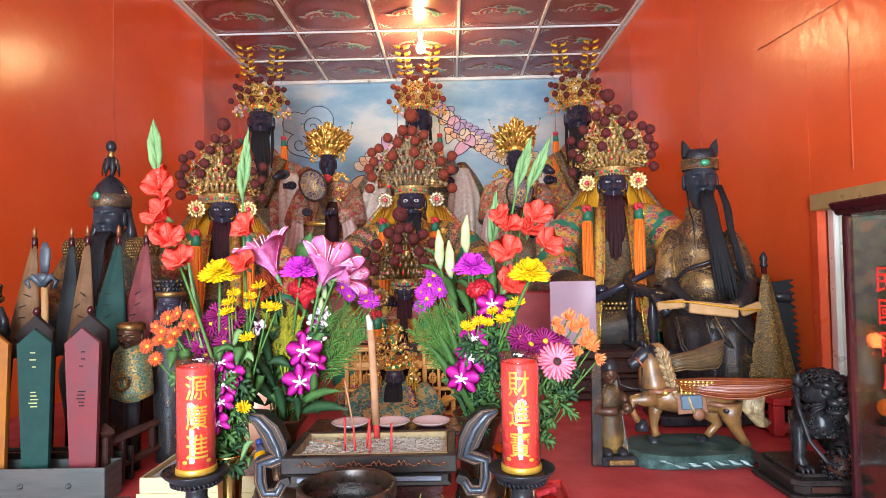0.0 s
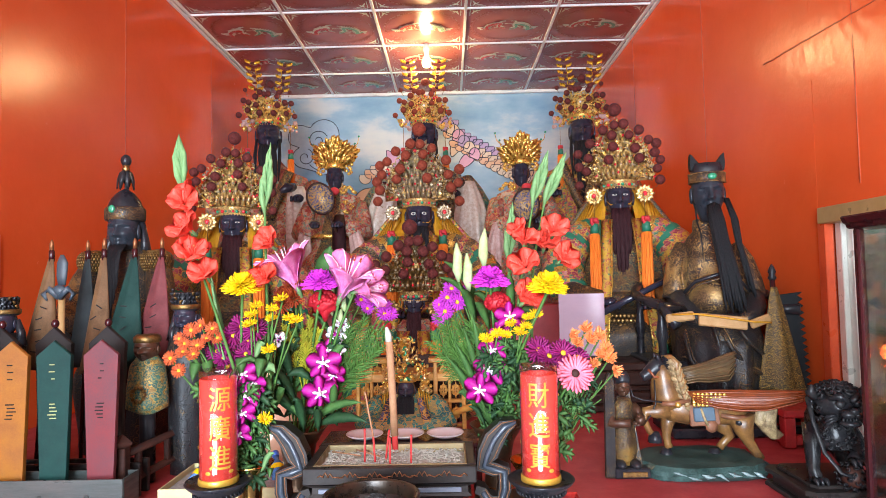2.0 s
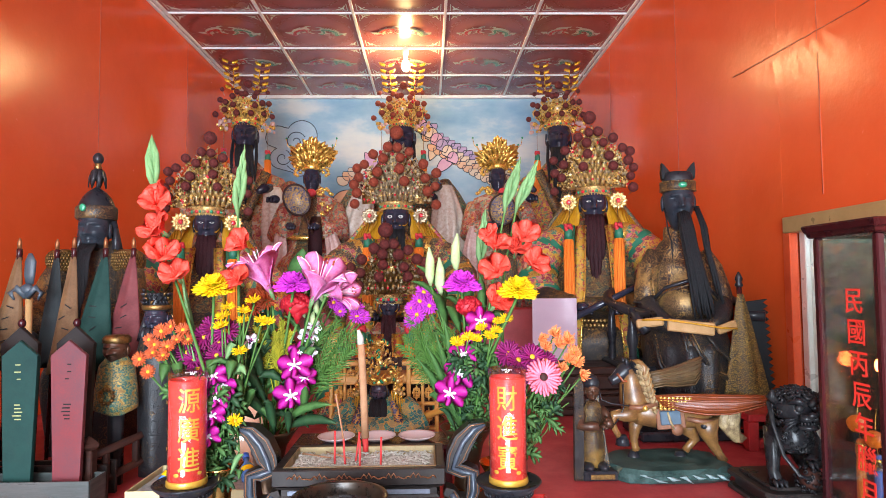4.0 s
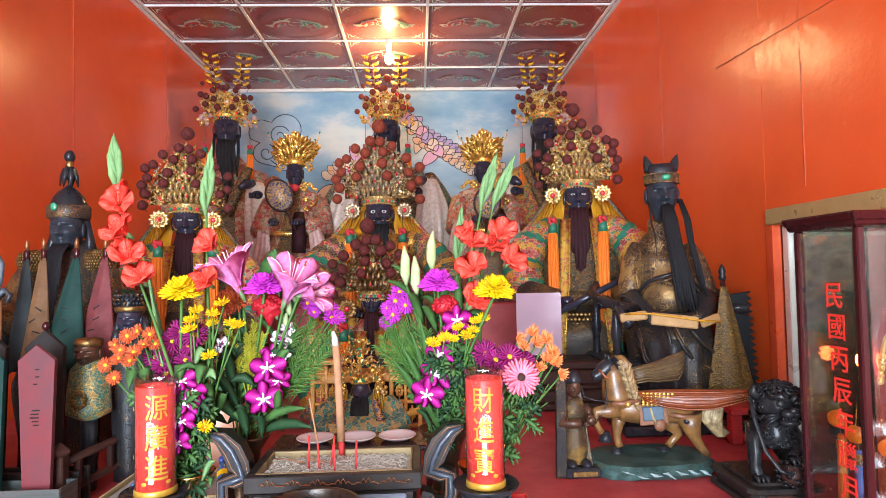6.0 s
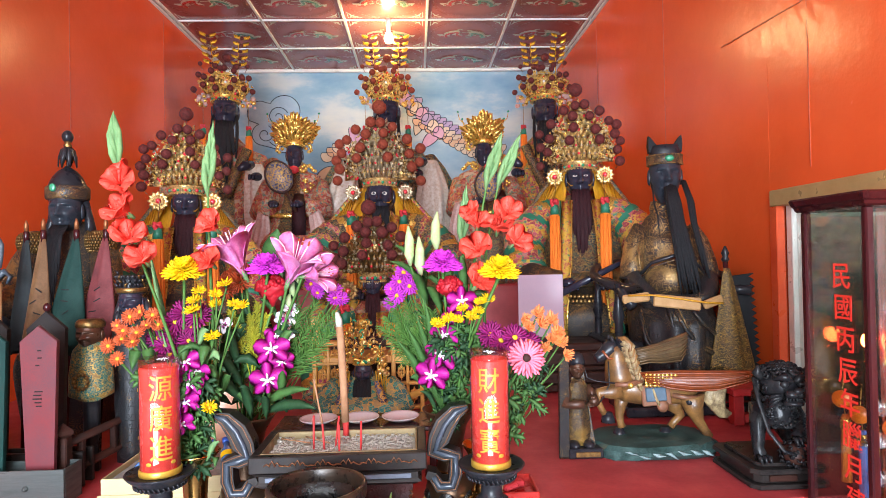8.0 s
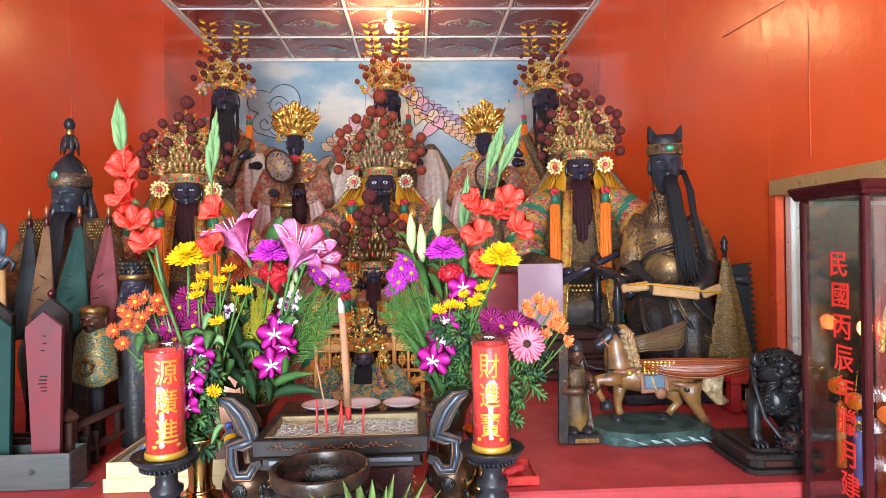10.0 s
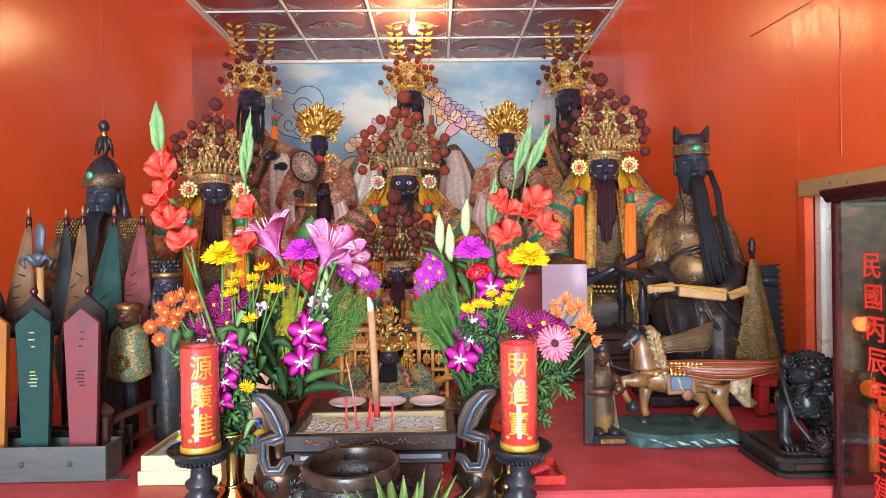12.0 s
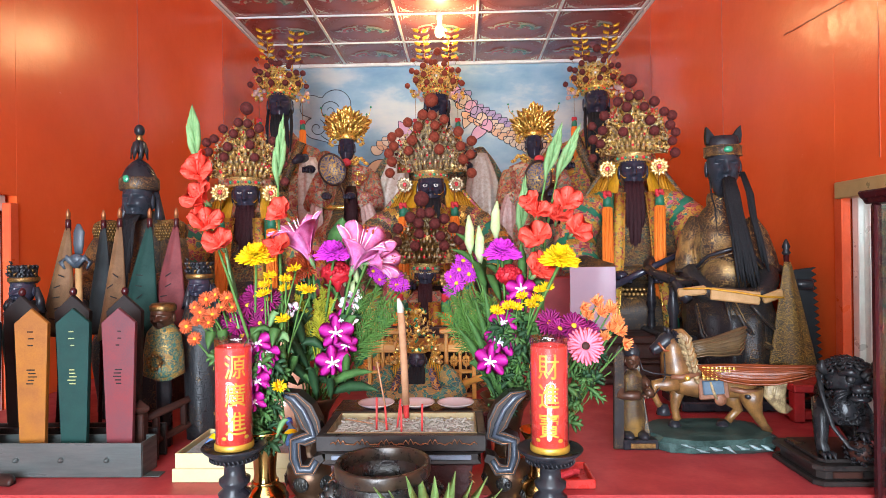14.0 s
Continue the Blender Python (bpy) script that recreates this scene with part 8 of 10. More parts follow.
# candles on turned stands
for x, y, words in ((-0.302, 0.90, "源廣進"), (0.331, 0.88, "財進寶")):
    cz = 1.305
    sd = holder("candle_stand", "black turned stand with a broad carved dish", "candle stand", (x, y, TABLE), "candle stands")
    under("dish", Geo().lathe([(0.02, -0.030), (0.036, -0.026), (0.046, -0.014), (0.060, -0.002), (0.0645, 0.004), (0.063, 0.006), (0.058, 0.003), (0.03, -0.001), (0.001, -0.001)], 40, (x, y, cz)), "black", sd)
    g = Geo()
    for i in range(34):
        a = 2 * math.pi * i / 34
        p = Vector((x + 0.047 * math.cos(a), y + 0.047 * math.sin(a), cz - 0.014))
        g.tube([p, p + Vector((-0.004 * math.sin(a), 0.004 * math.cos(a), -0.006)), p + Vector((0.003 * math.sin(a), -0.003 * math.cos(a), -0.010)) - Vector((0.008 * math.cos(a), 0.008 * math.sin(a), 0))], 0.002, 5)
    under("carved_border", g, "black", sd)
    under("stem", Geo().lathe([(0.045, TABLE + 0.002 - cz), (0.047, -0.195), (0.034, -0.185), (0.020, -0.17), (0.018, -0.15), (0.030, -0.138), (0.032, -0.128), (0.020, -0.118), (0.019, -0.108), (0.030, -0.100), (0.033, -0.090), (0.022, -0.080), (0.030, -0.070), (0.031, -0.062), (0.021, -0.055), (0.020, -0.035), (0.024, -0.028)], 28, (x, y, cz)), "black", sd)
    cd = holder("candle", "red candle in a clear sleeve printed with gold characters", "candle", (x, y, cz), "candles")
    r, h = 0.0365, 0.222
    under("wax", Geo().lathe([(r - 0.001, 0.012), (r - 0.001, 0.203), (r - 0.0025, 0.206), (r - 0.0045, 0.203), (r - 0.008, 0.180), (0.004, 0.172), (0.001, 0.172)], 36, (x, y, cz)), "wax", cd, "glowing red wax")
    under("sleeve", Geo().lathe([(r + 0.0006, 0.010), (r + 0.0006, h), (r - 0.0002, h), (r - 0.0002, 0.207)], 40, (x, y, cz), caps=(False, False)), "clear_film", cd, "clear plastic sleeve")
    under("base", Geo().lathe([(r + 0.002, 0.0), (r + 0.0024, 0.002), (r + 0.002, 0.010), (r + 0.001, 0.012)], 36, (x, y, cz + 0.001)), "gold_foil", cd, "gold foil base")
    under("wick", Geo().tube([(x, y, cz + 0.172), (x + 0.001, y, cz + 0.184)], 0.0012, 5), "ink", cd)
    face_dir = math.atan2(-0.32 - y, 0.18 - x) + (0.05 if x < 0 else -0.05)
    for i, chx in enumerate(words):
        cu = bpy.data.curves.new("character", "FONT")
        cu.body, cu.size, cu.offset = chx, 0.051, 0.0003
        tmp = bpy.data.objects.new("character", cu)
        scene.collection.objects.link(tmp)
        bpy.context.view_layer.update()
        me = bpy.data.meshes.new_from_object(tmp.evaluated_get(bpy.context.evaluated_depsgraph_get()))
        bpy.data.objects.remove(tmp)
        b = bmesh.new()
        b.from_mesh(me)
        bmesh.ops.remove_doubles(b, verts=b.verts, dist=1e-6)
        for _ in range(4):
            bmesh.ops.triangulate(b, faces=b.faces)
            long_ = [e for e in b.edges if e.calc_length() > 0.005]
            if long_:
                bmesh.ops.subdivide_edges(b, edges=long_, cuts=1)
        bmesh.ops.triangulate(b, faces=b.faces)
        zc = cz + 0.150 - 0.056 * i
        for v in b.verts:
            a = face_dir + (v.co.x - 0.025) * 0.82 / r
            z = zc + v.co.y
            v.co = Vector((x + (r + 0.0018) * math.cos(a), y + (r + 0.0018) * math.sin(a), z))
        b.to_mesh(me)
        b.free()
        me.materials.clear()
        me.materials.append(M["gold_foil"])
        ob = new("character", me)
        ob.parent, ob.matrix_parent_inverse = cd, spot(cd)
    for q in range(10):
        a = face_dir + (-0.6 + 1.2 * (q % 2)) + (0 if q < 2 else (1.0 + 0.25 * (q % 4)) * (1 if q % 2 else -1))
        zz = cz + 0.028 + (0 if q < 2 else 0.045 * ((q - 2) // 2))
        p = Vector((x + (r + 0.0012) * math.cos(a), y + (r + 0.0012) * math.sin(a), zz))
        under("gold_spot", Geo().ball((0, 0, 0), (0.0055, 0.0006, 0.0038), 10, 6, 0, Matrix.Translation(p) @ pose(0, 0, 0, 0, 0, math.degrees(a) + 90)), "gold_foil", cd)


def brass_vase(x, y, z1, r, lab, dark=False):
    """A trumpet-mouthed brass vase on the front table."""
    h = z1 - TABLE - 0.002
    v = holder("vase", lab, "vase", (x, y, TABLE), "vases")
    prof = [(0.9, 0.0), (1.0, 0.02), (0.98, 0.06), (0.72, 0.09), (0.55, 0.13), (0.80, 0.22), (0.92, 0.32), (0.85, 0.40), (0.52, 0.46), (0.50, 0.49), (0.46, 0.56), (0.50, 0.72), (0.62, 0.86), (0.90, 0.97), (1.0, 1.0), (0.95, 1.0), (0.58, 0.86), (0.44, 0.72), (0.40, 0.6), (0.02, 0.58)]
    under("body", Geo().lathe([(r * a, h * b) for a, b in prof], 36, (x, y, TABLE + 0.002)), "bronze_brown" if dark else "brass", v)
    g = Geo()
    g.lathe([(r * 0.53, h * 0.455), (r * 0.585, h * 0.465), (r * 0.585, h * 0.485), (r * 0.53, h * 0.495)], 30, (x, y, TABLE + 0.002))
    under("ring", g, "brass", v)
    for i in range(6):
        a = 2 * math.pi * i / 6 + 0.3
        p = Vector((x + r * 0.885 * math.cos(a), y + r * 0.885 * math.sin(a), TABLE + h * 0.30))
        g = Geo()
        g.ball((0, 0, 0), (r * 0.30, 0.003, r * 0.26), 12, 6, 0, Matrix.Translation(p) @ pose(0, 0, 0, 0, 0, math.degrees(a) + 90))
        for q in range(5):
            g.ball(((q - 2) * r * 0.09, 0, 0.004 * math.sin(q * 2)), (r * 0.06, 0.0055, r * 0.14), 6, 5, 0, Matrix.Translation(p) @ pose(0, 0, 0, 0, 0, math.degrees(a) + 90))
        under("medallion", g, "bronze_black", v, "dark cast medallion")
    return v


brass_vase(-0.268, 0.985, 1.318, 0.050, "polished brass vase with a trumpet mouth and dark medallions")
brass_vase(-0.190, 1.085, 1.366, 0.066, "dark bronze trumpet vase full of flowers", True)
brass_vase(0.262, 1.085, 1.366, 0.062, "dark bronze trumpet vase full of flowers", True)
brass_vase(0.330, 1.035, 1.300, 0.046, "polished brass vase behind the candle")

# red tray at the back of the table
tr = holder("red_tray", "shallow red plastic tray with wrapped sweets", "tray", (0.36, 1.2, ALTAR))
under("base", Geo().box((0.37, 1.20, ALTAR + 0.004), (0.20, 0.12, 0.005), 0, 0.002), "plastic_red", tr)
for dx, dy, sx, sy in ((0, -0.06, 0.21, 0.006), (0, 0.06, 0.21, 0.006), (-0.102, 0, 0.006, 0.114), (0.102, 0, 0.006, 0.114)):
    under("side", Geo().box((0.37 + dx, 1.20 + dy, ALTAR + 0.013), (sx, sy, 0.022), 0, 0.002), "plastic_red", tr)
rnd = random.Random(77)
for i in range(7):
    part("wrapped_sweet", Geo().box((0, 0, 0), (0.038, 0.026, 0.016), 0, 0.005, pose(0.30 + 0.022 * i, 1.19 + rnd.uniform(-0.025, 0.03), ALTAR + 0.018 + 0.006 * (i % 2), rnd.uniform(-20, 20), rnd.uniform(-15, 15), rnd.uniform(0, 90))), rnd.choice(["silk_pink", "carton", "knot"]), None, "small wrapped sweet lying in the red tray", "sweet", "sweets")

# ---- glass cabinet at the east front ----
gc = holder("glass_cabinet", "tall rosewood display cabinet with glass sides and red lettering", "cabinet", (1.32, 1.0, 0))
kx0, kx1, ky0, ky1, kz = 1.087, 1.545, 0.878, 1.094, 1.792
for x, y in ((kx0 + 0.012, ky0 + 0.012), (kx0 + 0.012, ky1 - 0.012), (kx1 - 0.012, ky0 + 0.012), (kx1 - 0.012, ky1 - 0.012)):
    p = under("post", Geo().box((x, y, kz / 2), (0.017, 0.017, kz), 0, 0.003), "wood_red", gc)
under("back_panel", Geo().box(((kx0 + kx1) / 2, ky1 - 0.004, kz / 2), (kx1 - kx0 - 0.05, 0.006, kz - 0.02), 0, 0.001), "glass", gc, "glass back")
for zz in (0.03, 0.60, 1.10):
    under("shelf", Geo().box(((kx0 + kx1) / 2, (ky0 + ky1) / 2, zz), (kx1 - kx0 - 0.05, ky1 - ky0 - 0.05, 0.02), 0, 0.002), "wood_red", gc)
g = Geo()
rs = []
for z, q in ((kz, 0.0), (kz + 0.004, 0.006), (kz + 0.010, 0.008), (kz + 0.014, 0.014), (kz + 0.026, 0.020), (kz + 0.030, 0.016), (kz + 0.032, 0.0)):
    rs.append([(kx0 - q, ky0 - q, z), (kx1, ky0 - q, z), (kx1, ky1 + 0.002, z), (kx0 - q, ky1 + 0.002, z)])
g.rings(rs, 0, smooth=False)
under("cornice", g, "wood_red", gc)
for (a, b, c, d) in ((kx0 + 0.006, kx0 + 0.010, ky0 + 0.026, ky1 - 0.026), (kx0 + 0.026, kx1 - 0.026, ky0 + 0.006, ky0 + 0.010)):
    pn_ = under("glass_panel", Geo().box(((a + b) / 2, (c + d) / 2, kz / 2), (b - a, d - c, kz - 0.01), 0, 0.0005), "glass", gc)
    pn_.visible_shadow = False
for i, chx in enumerate("民國丙辰年臘月建立"):
    cu = bpy.data.curves.new("character", "FONT")
    cu.body, cu.size, cu.offset, cu.extrude = chx, 0.060, 0.0004, 0.0004
    tmp = bpy.data.objects.new("character", cu)
    scene.collection.objects.link(tmp)
    bpy.context.view_layer.update()
    me = bpy.data.meshes.new_from_object(tmp.evaluated_get(bpy.context.evaluated_depsgraph_get()))
    bpy.data.objects.remove(tmp)
    me.materials.clear()
    me.materials.append(M["letter_red"])
    ob = new("character", me)
    ob.parent = gc
    ob.matrix_parent_inverse = spot(gc)
    ob.matrix_basis = Matrix.Translation((kx0 + 0.0045, 0.990 - 0.004 * i, 1.628 - 0.0665 * i)) @ pose(0, 0, 0, 90, 0, -90)
# contents
ja = holder("red_jar", "glossy dark red jar painted with a gold dragon, in the cabinet", "jar", (1.30, 1.0, 1.11))
under("body", Geo().lathe([(0.05, 0), (0.07, 0.02), (0.085, 0.10), (0.082, 0.30), (0.085, 0.42), (0.07, 0.50), (0.045, 0.52), (0.04, 0.54)], 28, (1.30, 1.0, 1.112), squash=(1, 0.8)), "jar_red", ja)
g = Geo()
for i in range(60):
    t = i / 59
    a = math.radians(185 + 100 * t)
    z = 1.46 + 0.10 * math.sin(t * 9) * (1 - 0.3 * t)
    g.ball((1.30 + 0.088 * math.cos(a), 1.0 + 0.071 * math.sin(a), z), (0.008, 0.006, 0.010), 6, 5)
under("dragon_ornament", g, "gold", ja, "raised gold dragon ornament")
rl_ = holder("red_lamp", "small glowing red electric altar lamp", "lamp", (1.20, 1.0, 1.11))
under("stem", Geo().lathe([(0.02, 0), (0.008, 0.02), (0.007, 0.36)], 12, (1.20, 1.03, 1.112)), "brass", rl_)
under("glowing_bulb", Geo().ball((1.20, 1.03, 1.50), (0.014, 0.014, 0.018), 12, 8), "lamp_red", rl_, "glowing orange-red bulb")
rnd = random.Random(15)
for i in range(9):
    x, y, z = 1.175 + 0.055 * (i % 3), 0.965 + 0.02 * (i % 2), 1.20 + 0.075 * (i // 3)
    sh_ = Geo()
    for q in range(9):
        a = math.radians(-70 + 17.5 * q)
        sh_.tube([(x, y, z), (x + 0.018 * math.sin(a), y - 0.010, z + 0.020 * math.cos(a)), (x + 0.034 * math.sin(a), y - 0.004, z + 0.036 * math.cos(a))], [0.002, 0.004, 0.003], 5)
    part("silver_shell", sh_, "silver_bright", None, "fanned silver shell ornament inside the cabinet", "ornament", "silver shells")
for x, y, z, col in ((1.150, 1.040, 1.315, "tassel"), (1.160, 1.000, 1.29, "tassel_blue"), (1.200, 0.955, 1.27, "tassel_pink"), (1.235, 0.940, 1.25, "tassel")):
    tt = holder("hanging_tassel", {"tassel": "orange", "tassel_blue": "blue", "tassel_pink": "magenta"}[col] + " silk tassel with an orange disc, hung in the cabinet", "tassel", (x, y, z), "cabinet tassels")
    under("thread", Geo().lathe([(0.006, 0.02), (0.0095, 0.01), (0.010, -0.05), (0.011, -0.13)], 12, (x, y, z)), col, tt)
    under("binding", Geo().lathe([(0.0105, 0.0), (0.0110, -0.004), (0.0110, -0.02), (0.0105, -0.024)], 12, (x, y, z + 0.012)), "gold", tt)
    under("disc", Geo().lathe([(0.019, -0.002), (0.020, 0), (0.019, 0.002)], 20, m=Matrix.Translation((x - 0.01, y - 0.004, z + 0.055)) @ pose(0, 0, 0, 90, 0, -50)), "disc_orange", tt)
    under("cord", Geo().tube([(x, y, z + 0.02), (x - 0.006, y, z + 0.06), (x, y, z + 0.12)], 0.0012, 5), "gold", tt)

# ---- flowers ----
UP = Vector((0, 0, 1))


def facing(c, d, roll=0.0, s=1.0):
    return Matrix.Translation(c) @ Vector(d).to_track_quat("Z", "Y").to_matrix().to_4x4() @ pose(0, 0, 0, 0, 0, roll) @ Matrix.Scale(s, 4)


def petal(g, a, r0, r1, z0, z1, w, k, cup=0.25, curl=0.0, twist=0.0, th=0.0006):
    ca, sa = math.cos(a), math.sin(a)
    pts = []
    for t in (0, 0.3, 0.65, 0.9, 1.0):
        r = r0 + (r1 - r0) * t
        pts.append((r * ca, r * sa, z0 + (z1 - z0) * t + curl * t * t))
    g.ribbon(pts, [w * q for q in (0.35, 0.85, 1.0, 0.7, 0.12)], (-sa, ca, twist), k, th, cup)


def mum_mesh(mats, r=0.044, seed=0, layers=8, n=34):
    rnd = random.Random(seed)
    g = Geo()
    for l in range(layers):
        q = l / (layers - 1)
        for i in range(n - int(q * 8)):
            a = 6.283 * (i + 0.5 * l) / (n - int(q * 8)) + rnd.uniform(-0.08, 0.08)
            petal(g, a, 0.003, r * (1.0 - 0.62 * q) * rnd.uniform(0.9, 1.05), 0.004 + 0.008 * q, 0.000 + 0.026 * q + rnd.uniform(-.003, .003), r * 0.135, 0, 0.40, 0.004 * q - 0.002 * (1 - q))
    g.lathe([(r * 0.15, -0.012), (r * 0.40, -0.006), (r * 0.5, 0.002), (0.001, 0.006)], 12, (0, 0, 0), 1)
    return g.mesh("mum", mats)


def daisy_mesh(mats, r=0.021, n=17, layers=2, seed=0, cone=0.28, up=0.006):
    rnd = random.Random(seed)
    g = Geo()
    for l in range(layers):
        for i in range(n):
            a = 6.283 * (i + 0.5 * l) / n + rnd.uniform(-0.07, 0.07)
            petal(g, a, r * 0.12, r * (1 - 0.16 * l) * rnd.uniform(0.92, 1.05), 0.001, up * (1 + l) * rnd.uniform(0.6, 1.2), r * 0.125, 0, 0.35, -0.002)
    g.ball((0, 0, 0.002), (r * cone, r * cone, r * cone * 0.55), 10, 6, 1, lump=0.15)
    g.lathe([(r * 0.1, -0.006), (r * 0.3, -0.002), (r * 0.3, 0.001)], 8, (0, 0, 0), 2)
    return g.mesh("daisy", mats)


def orchid_mesh(mats, r=0.034, seed=0):
    g = Geo()
    for a, w, l, k in ((90, 0.30, 0.95, 0), (215, 0.30, 0.98, 0), (325, 0.30, 0.98, 0), (12, 0.46, 1.0, 0), (168, 0.46, 1.0, 0)):
        a = math.radians(a + 6 * math.sin(seed + a))
        petal(g, a, 0.0, r * l, 0, 0.004, r * w, 0, 0.22, -0.006, th=0.0012)
        petal(g, a, 0.0, r * l * 0.40, 0.0018, 0.0040, r * w * 0.22, 1, 0.25, -0.001)
    petal(g, math.radians(270), 0.002, r * 0.55, 0.004, 0.016, r * 0.20, 0, 0.7, 0.0)
    g.ball((0, 0, 0.006), (r * 0.12, r * 0.14, r * 0.16), 8, 6, 1)
    g.ball((0, -r * 0.14, 0.010), (r * 0.07, r * 0.09, r * 0.1), 8, 6, 2)
    return g.mesh("orchid", mats)


def trumpet_mesh(mats, r, n, depth, w, seed=0, curl=-0.01, ruffle=0.0):
    rnd = random.Random(seed)
    g = Geo()
    for i in range(n):
        a = 6.283 * i / n + rnd.uniform(-0.12, 0.12)
        q = rnd.uniform(0.88, 1.08)
        ca, sa = math.cos(a), math.sin(a)
        pts, wid = [], []
        for t, ww in ((0, 0.18), (0.2, 0.35), (0.42, 0.72), (0.62, 1.0), (0.8, 0.92), (0.93, 0.55), (1.0, 0.10)):
            rr = r * q * t ** 1.35
            z = depth * (t ** 0.8) + curl * max(0, t - 0.55) ** 2 * 5 + ruffle * math.sin(t * 9 + i)
            pts.append((rr * ca, rr * sa, z))
            wid.append(w * ww)
        g.ribbon(pts, wid, (-sa, ca, 0.12 * (-1) ** i), 0, 0.0010, 0.30)
        g.tube([(p[0] * 1.0, p[1] * 1.0, p[2] + 0.0016) for p in pts[:-1]], [0.0011] * 6, 4, 1)
    for i in range(5):
        a = 6.283 * i / 5
        g.tube([(0, 0, depth * 0.2), (0.010 * math.cos(a), 0.010 * math.sin(a), depth * 0.85)], 0.0009, 4, 1)
        g.ball((0.010 * math.cos(a), 0.010 * math.sin(a), depth * 0.87), (0.0022, 0.0022, 0.003), 5, 4, 2)
    g.lathe([(0.003, -0.012), (0.005, 0.0), (0.006, depth * 0.25)], 8, (0, 0, 0), 3)
    return g.mesh("trumpet", mats)


for nm, a, b in (("magenta", (0.62, 0.045, 0.55), (0.50, 0.03, 0.42)), ("purple_deep", (0.26, 0.012, 0.13), (0.17, 0.008, 0.08)), ("orange_petal", (0.60, 0.135, 0.045), (0.46, 0.075, 0.025)),
                 ("peach_petal", (0.85, 0.30, 0.10), (0.75, 0.20, 0.06)), ("coral", (0.86, 0.085, 0.055), (0.74, 0.055, 0.035)), ("lily_pink", (0.76, 0.28, 0.50), (0.62, 0.12, 0.33)), ("lily_vein", (0.85, 0.62, 0.70), (0.8, 0.5, 0.6)),
                 ("gerbera_pink", (0.85, 0.20, 0.28), (0.78, 0.15, 0.22)), ("orchid_purple", (0.42, 0.012, 0.24), (0.30, 0.008, 0.16)), ("orchid_white", (0.82, 0.76, 0.80), (0.74, 0.66, 0.72)), ("celosia_red", (0.42, 0.012, 0.022), (0.30, 0.008, 0.015)),
                 ("rust", (0.36, 0.055, 0.015), (0.25, 0.032, 0.01)), ("aster", (0.52, 0.05, 0.50), (0.42, 0.03, 0.38))):
    M[nm] = mat(nm, a, b, rough=0.5, scale=70, fine=400, relief=0.25, depth=0.0008, sub=0.12)
for nm, a, b in (("leaf", (0.060, 0.140, 0.036), (0.036, 0.090, 0.022)), ("leaf_dark", (0.022, 0.062, 0.022), (0.013, 0.040, 0.015)), ("leaf_pale", (0.17, 0.30, 0.12), (0.11, 0.21, 0.08)), ("stem", (0.075, 0.17, 0.035), (0.05, 0.12, 0.025)),
                 ("fern", (0.085, 0.19, 0.035), (0.055, 0.13, 0.025)), ("goldenrod", (0.36, 0.32, 0.02), (0.24, 0.24, 0.02)), ("bud_pale", (0.42, 0.50, 0.26), (0.30, 0.40, 0.16)), ("plant_green", (0.20, 0.33, 0.10), (0.12, 0.22, 0.06))):
    M[nm] = mat(nm, a, b, rough=0.58, scale=40, fine=300, relief=0.25, depth=0.001, sub=0.05)
M["disc_dark"] = mat("dark_disc", (0.045, 0.018, 0.015), rough=0.7)
M["disc_yellow"] = mat("yellow_disc", (0.65, 0.40, 0.02), (0.5, 0.28, 0.01), rough=0.7, scale=200)

MESH = {
    "yellow_chrysanthemum": mum_mesh(["petal_yellow", "leaf"], 0.044, 1),
    "magenta_chrysanthemum": mum_mesh(["magenta", "leaf"], 0.044, 2),
    "rust_chrysanthemum": mum_mesh(["rust", "leaf"], 0.022, 3, 4, 18),
    "yellow_daisy": daisy_mesh(["petal_yellow", "disc_yellow", "leaf"], 0.0175, 16, 2, 1),
    "purple_daisy": daisy_mesh(["purple_deep", "disc_yellow", "leaf"], 0.026, 20, 2, 2, 0.2),
    "orange_daisy": daisy_mesh(["orange_petal", "disc_yellow", "leaf"], 0.0205, 18, 2, 3, 0.25),
    "peach_daisy": daisy_mesh(["peach_petal", "disc_yellow", "leaf"], 0.0195, 20, 3, 4, 0.2, 0.008),
    "magenta_daisy": daisy_mesh(["purple_deep", "disc_yellow", "leaf"], 0.030, 20, 2, 5, 0.2),
    "aster": daisy_mesh(["aster", "disc_yellow", "leaf"], 0.019, 15, 2, 6, 0.25),
    "gerbera": daisy_mesh(["gerbera_pink", "disc_dark", "leaf"], 0.040, 28, 2, 7, 0.22, 0.005),
    "orchid_bloom": orchid_mesh(["orchid_purple", "orchid_white", "magenta"], 0.036, 1),
    "orchid_pale": orchid_mesh(["orchid_white", "orchid_purple", "magenta"], 0.030, 2),
    "lily": trumpet_mesh(["lily_pink", "lily_vein", "rust", "leaf_pale"], 0.062, 6, 0.105, 0.026, 1, -0.022),
    "gladiolus_bloom": trumpet_mesh(["coral", "coral", "coral", "leaf_pale"], 0.035, 6, 0.046, 0.023, 2, -0.004, 0.003),
}


def bloom(th, kind, c, d=(0.15, -1, 0.55), s=1.0, roll=None, rnd=random):
    ob = new(kind, MESH[kind])
    ob.parent = th
    ob.matrix_basis = Matrix.Translation(-Vector(th.location)) @ facing(c, d, rnd.uniform(0, 360) if roll is None else roll, s)
    return ob


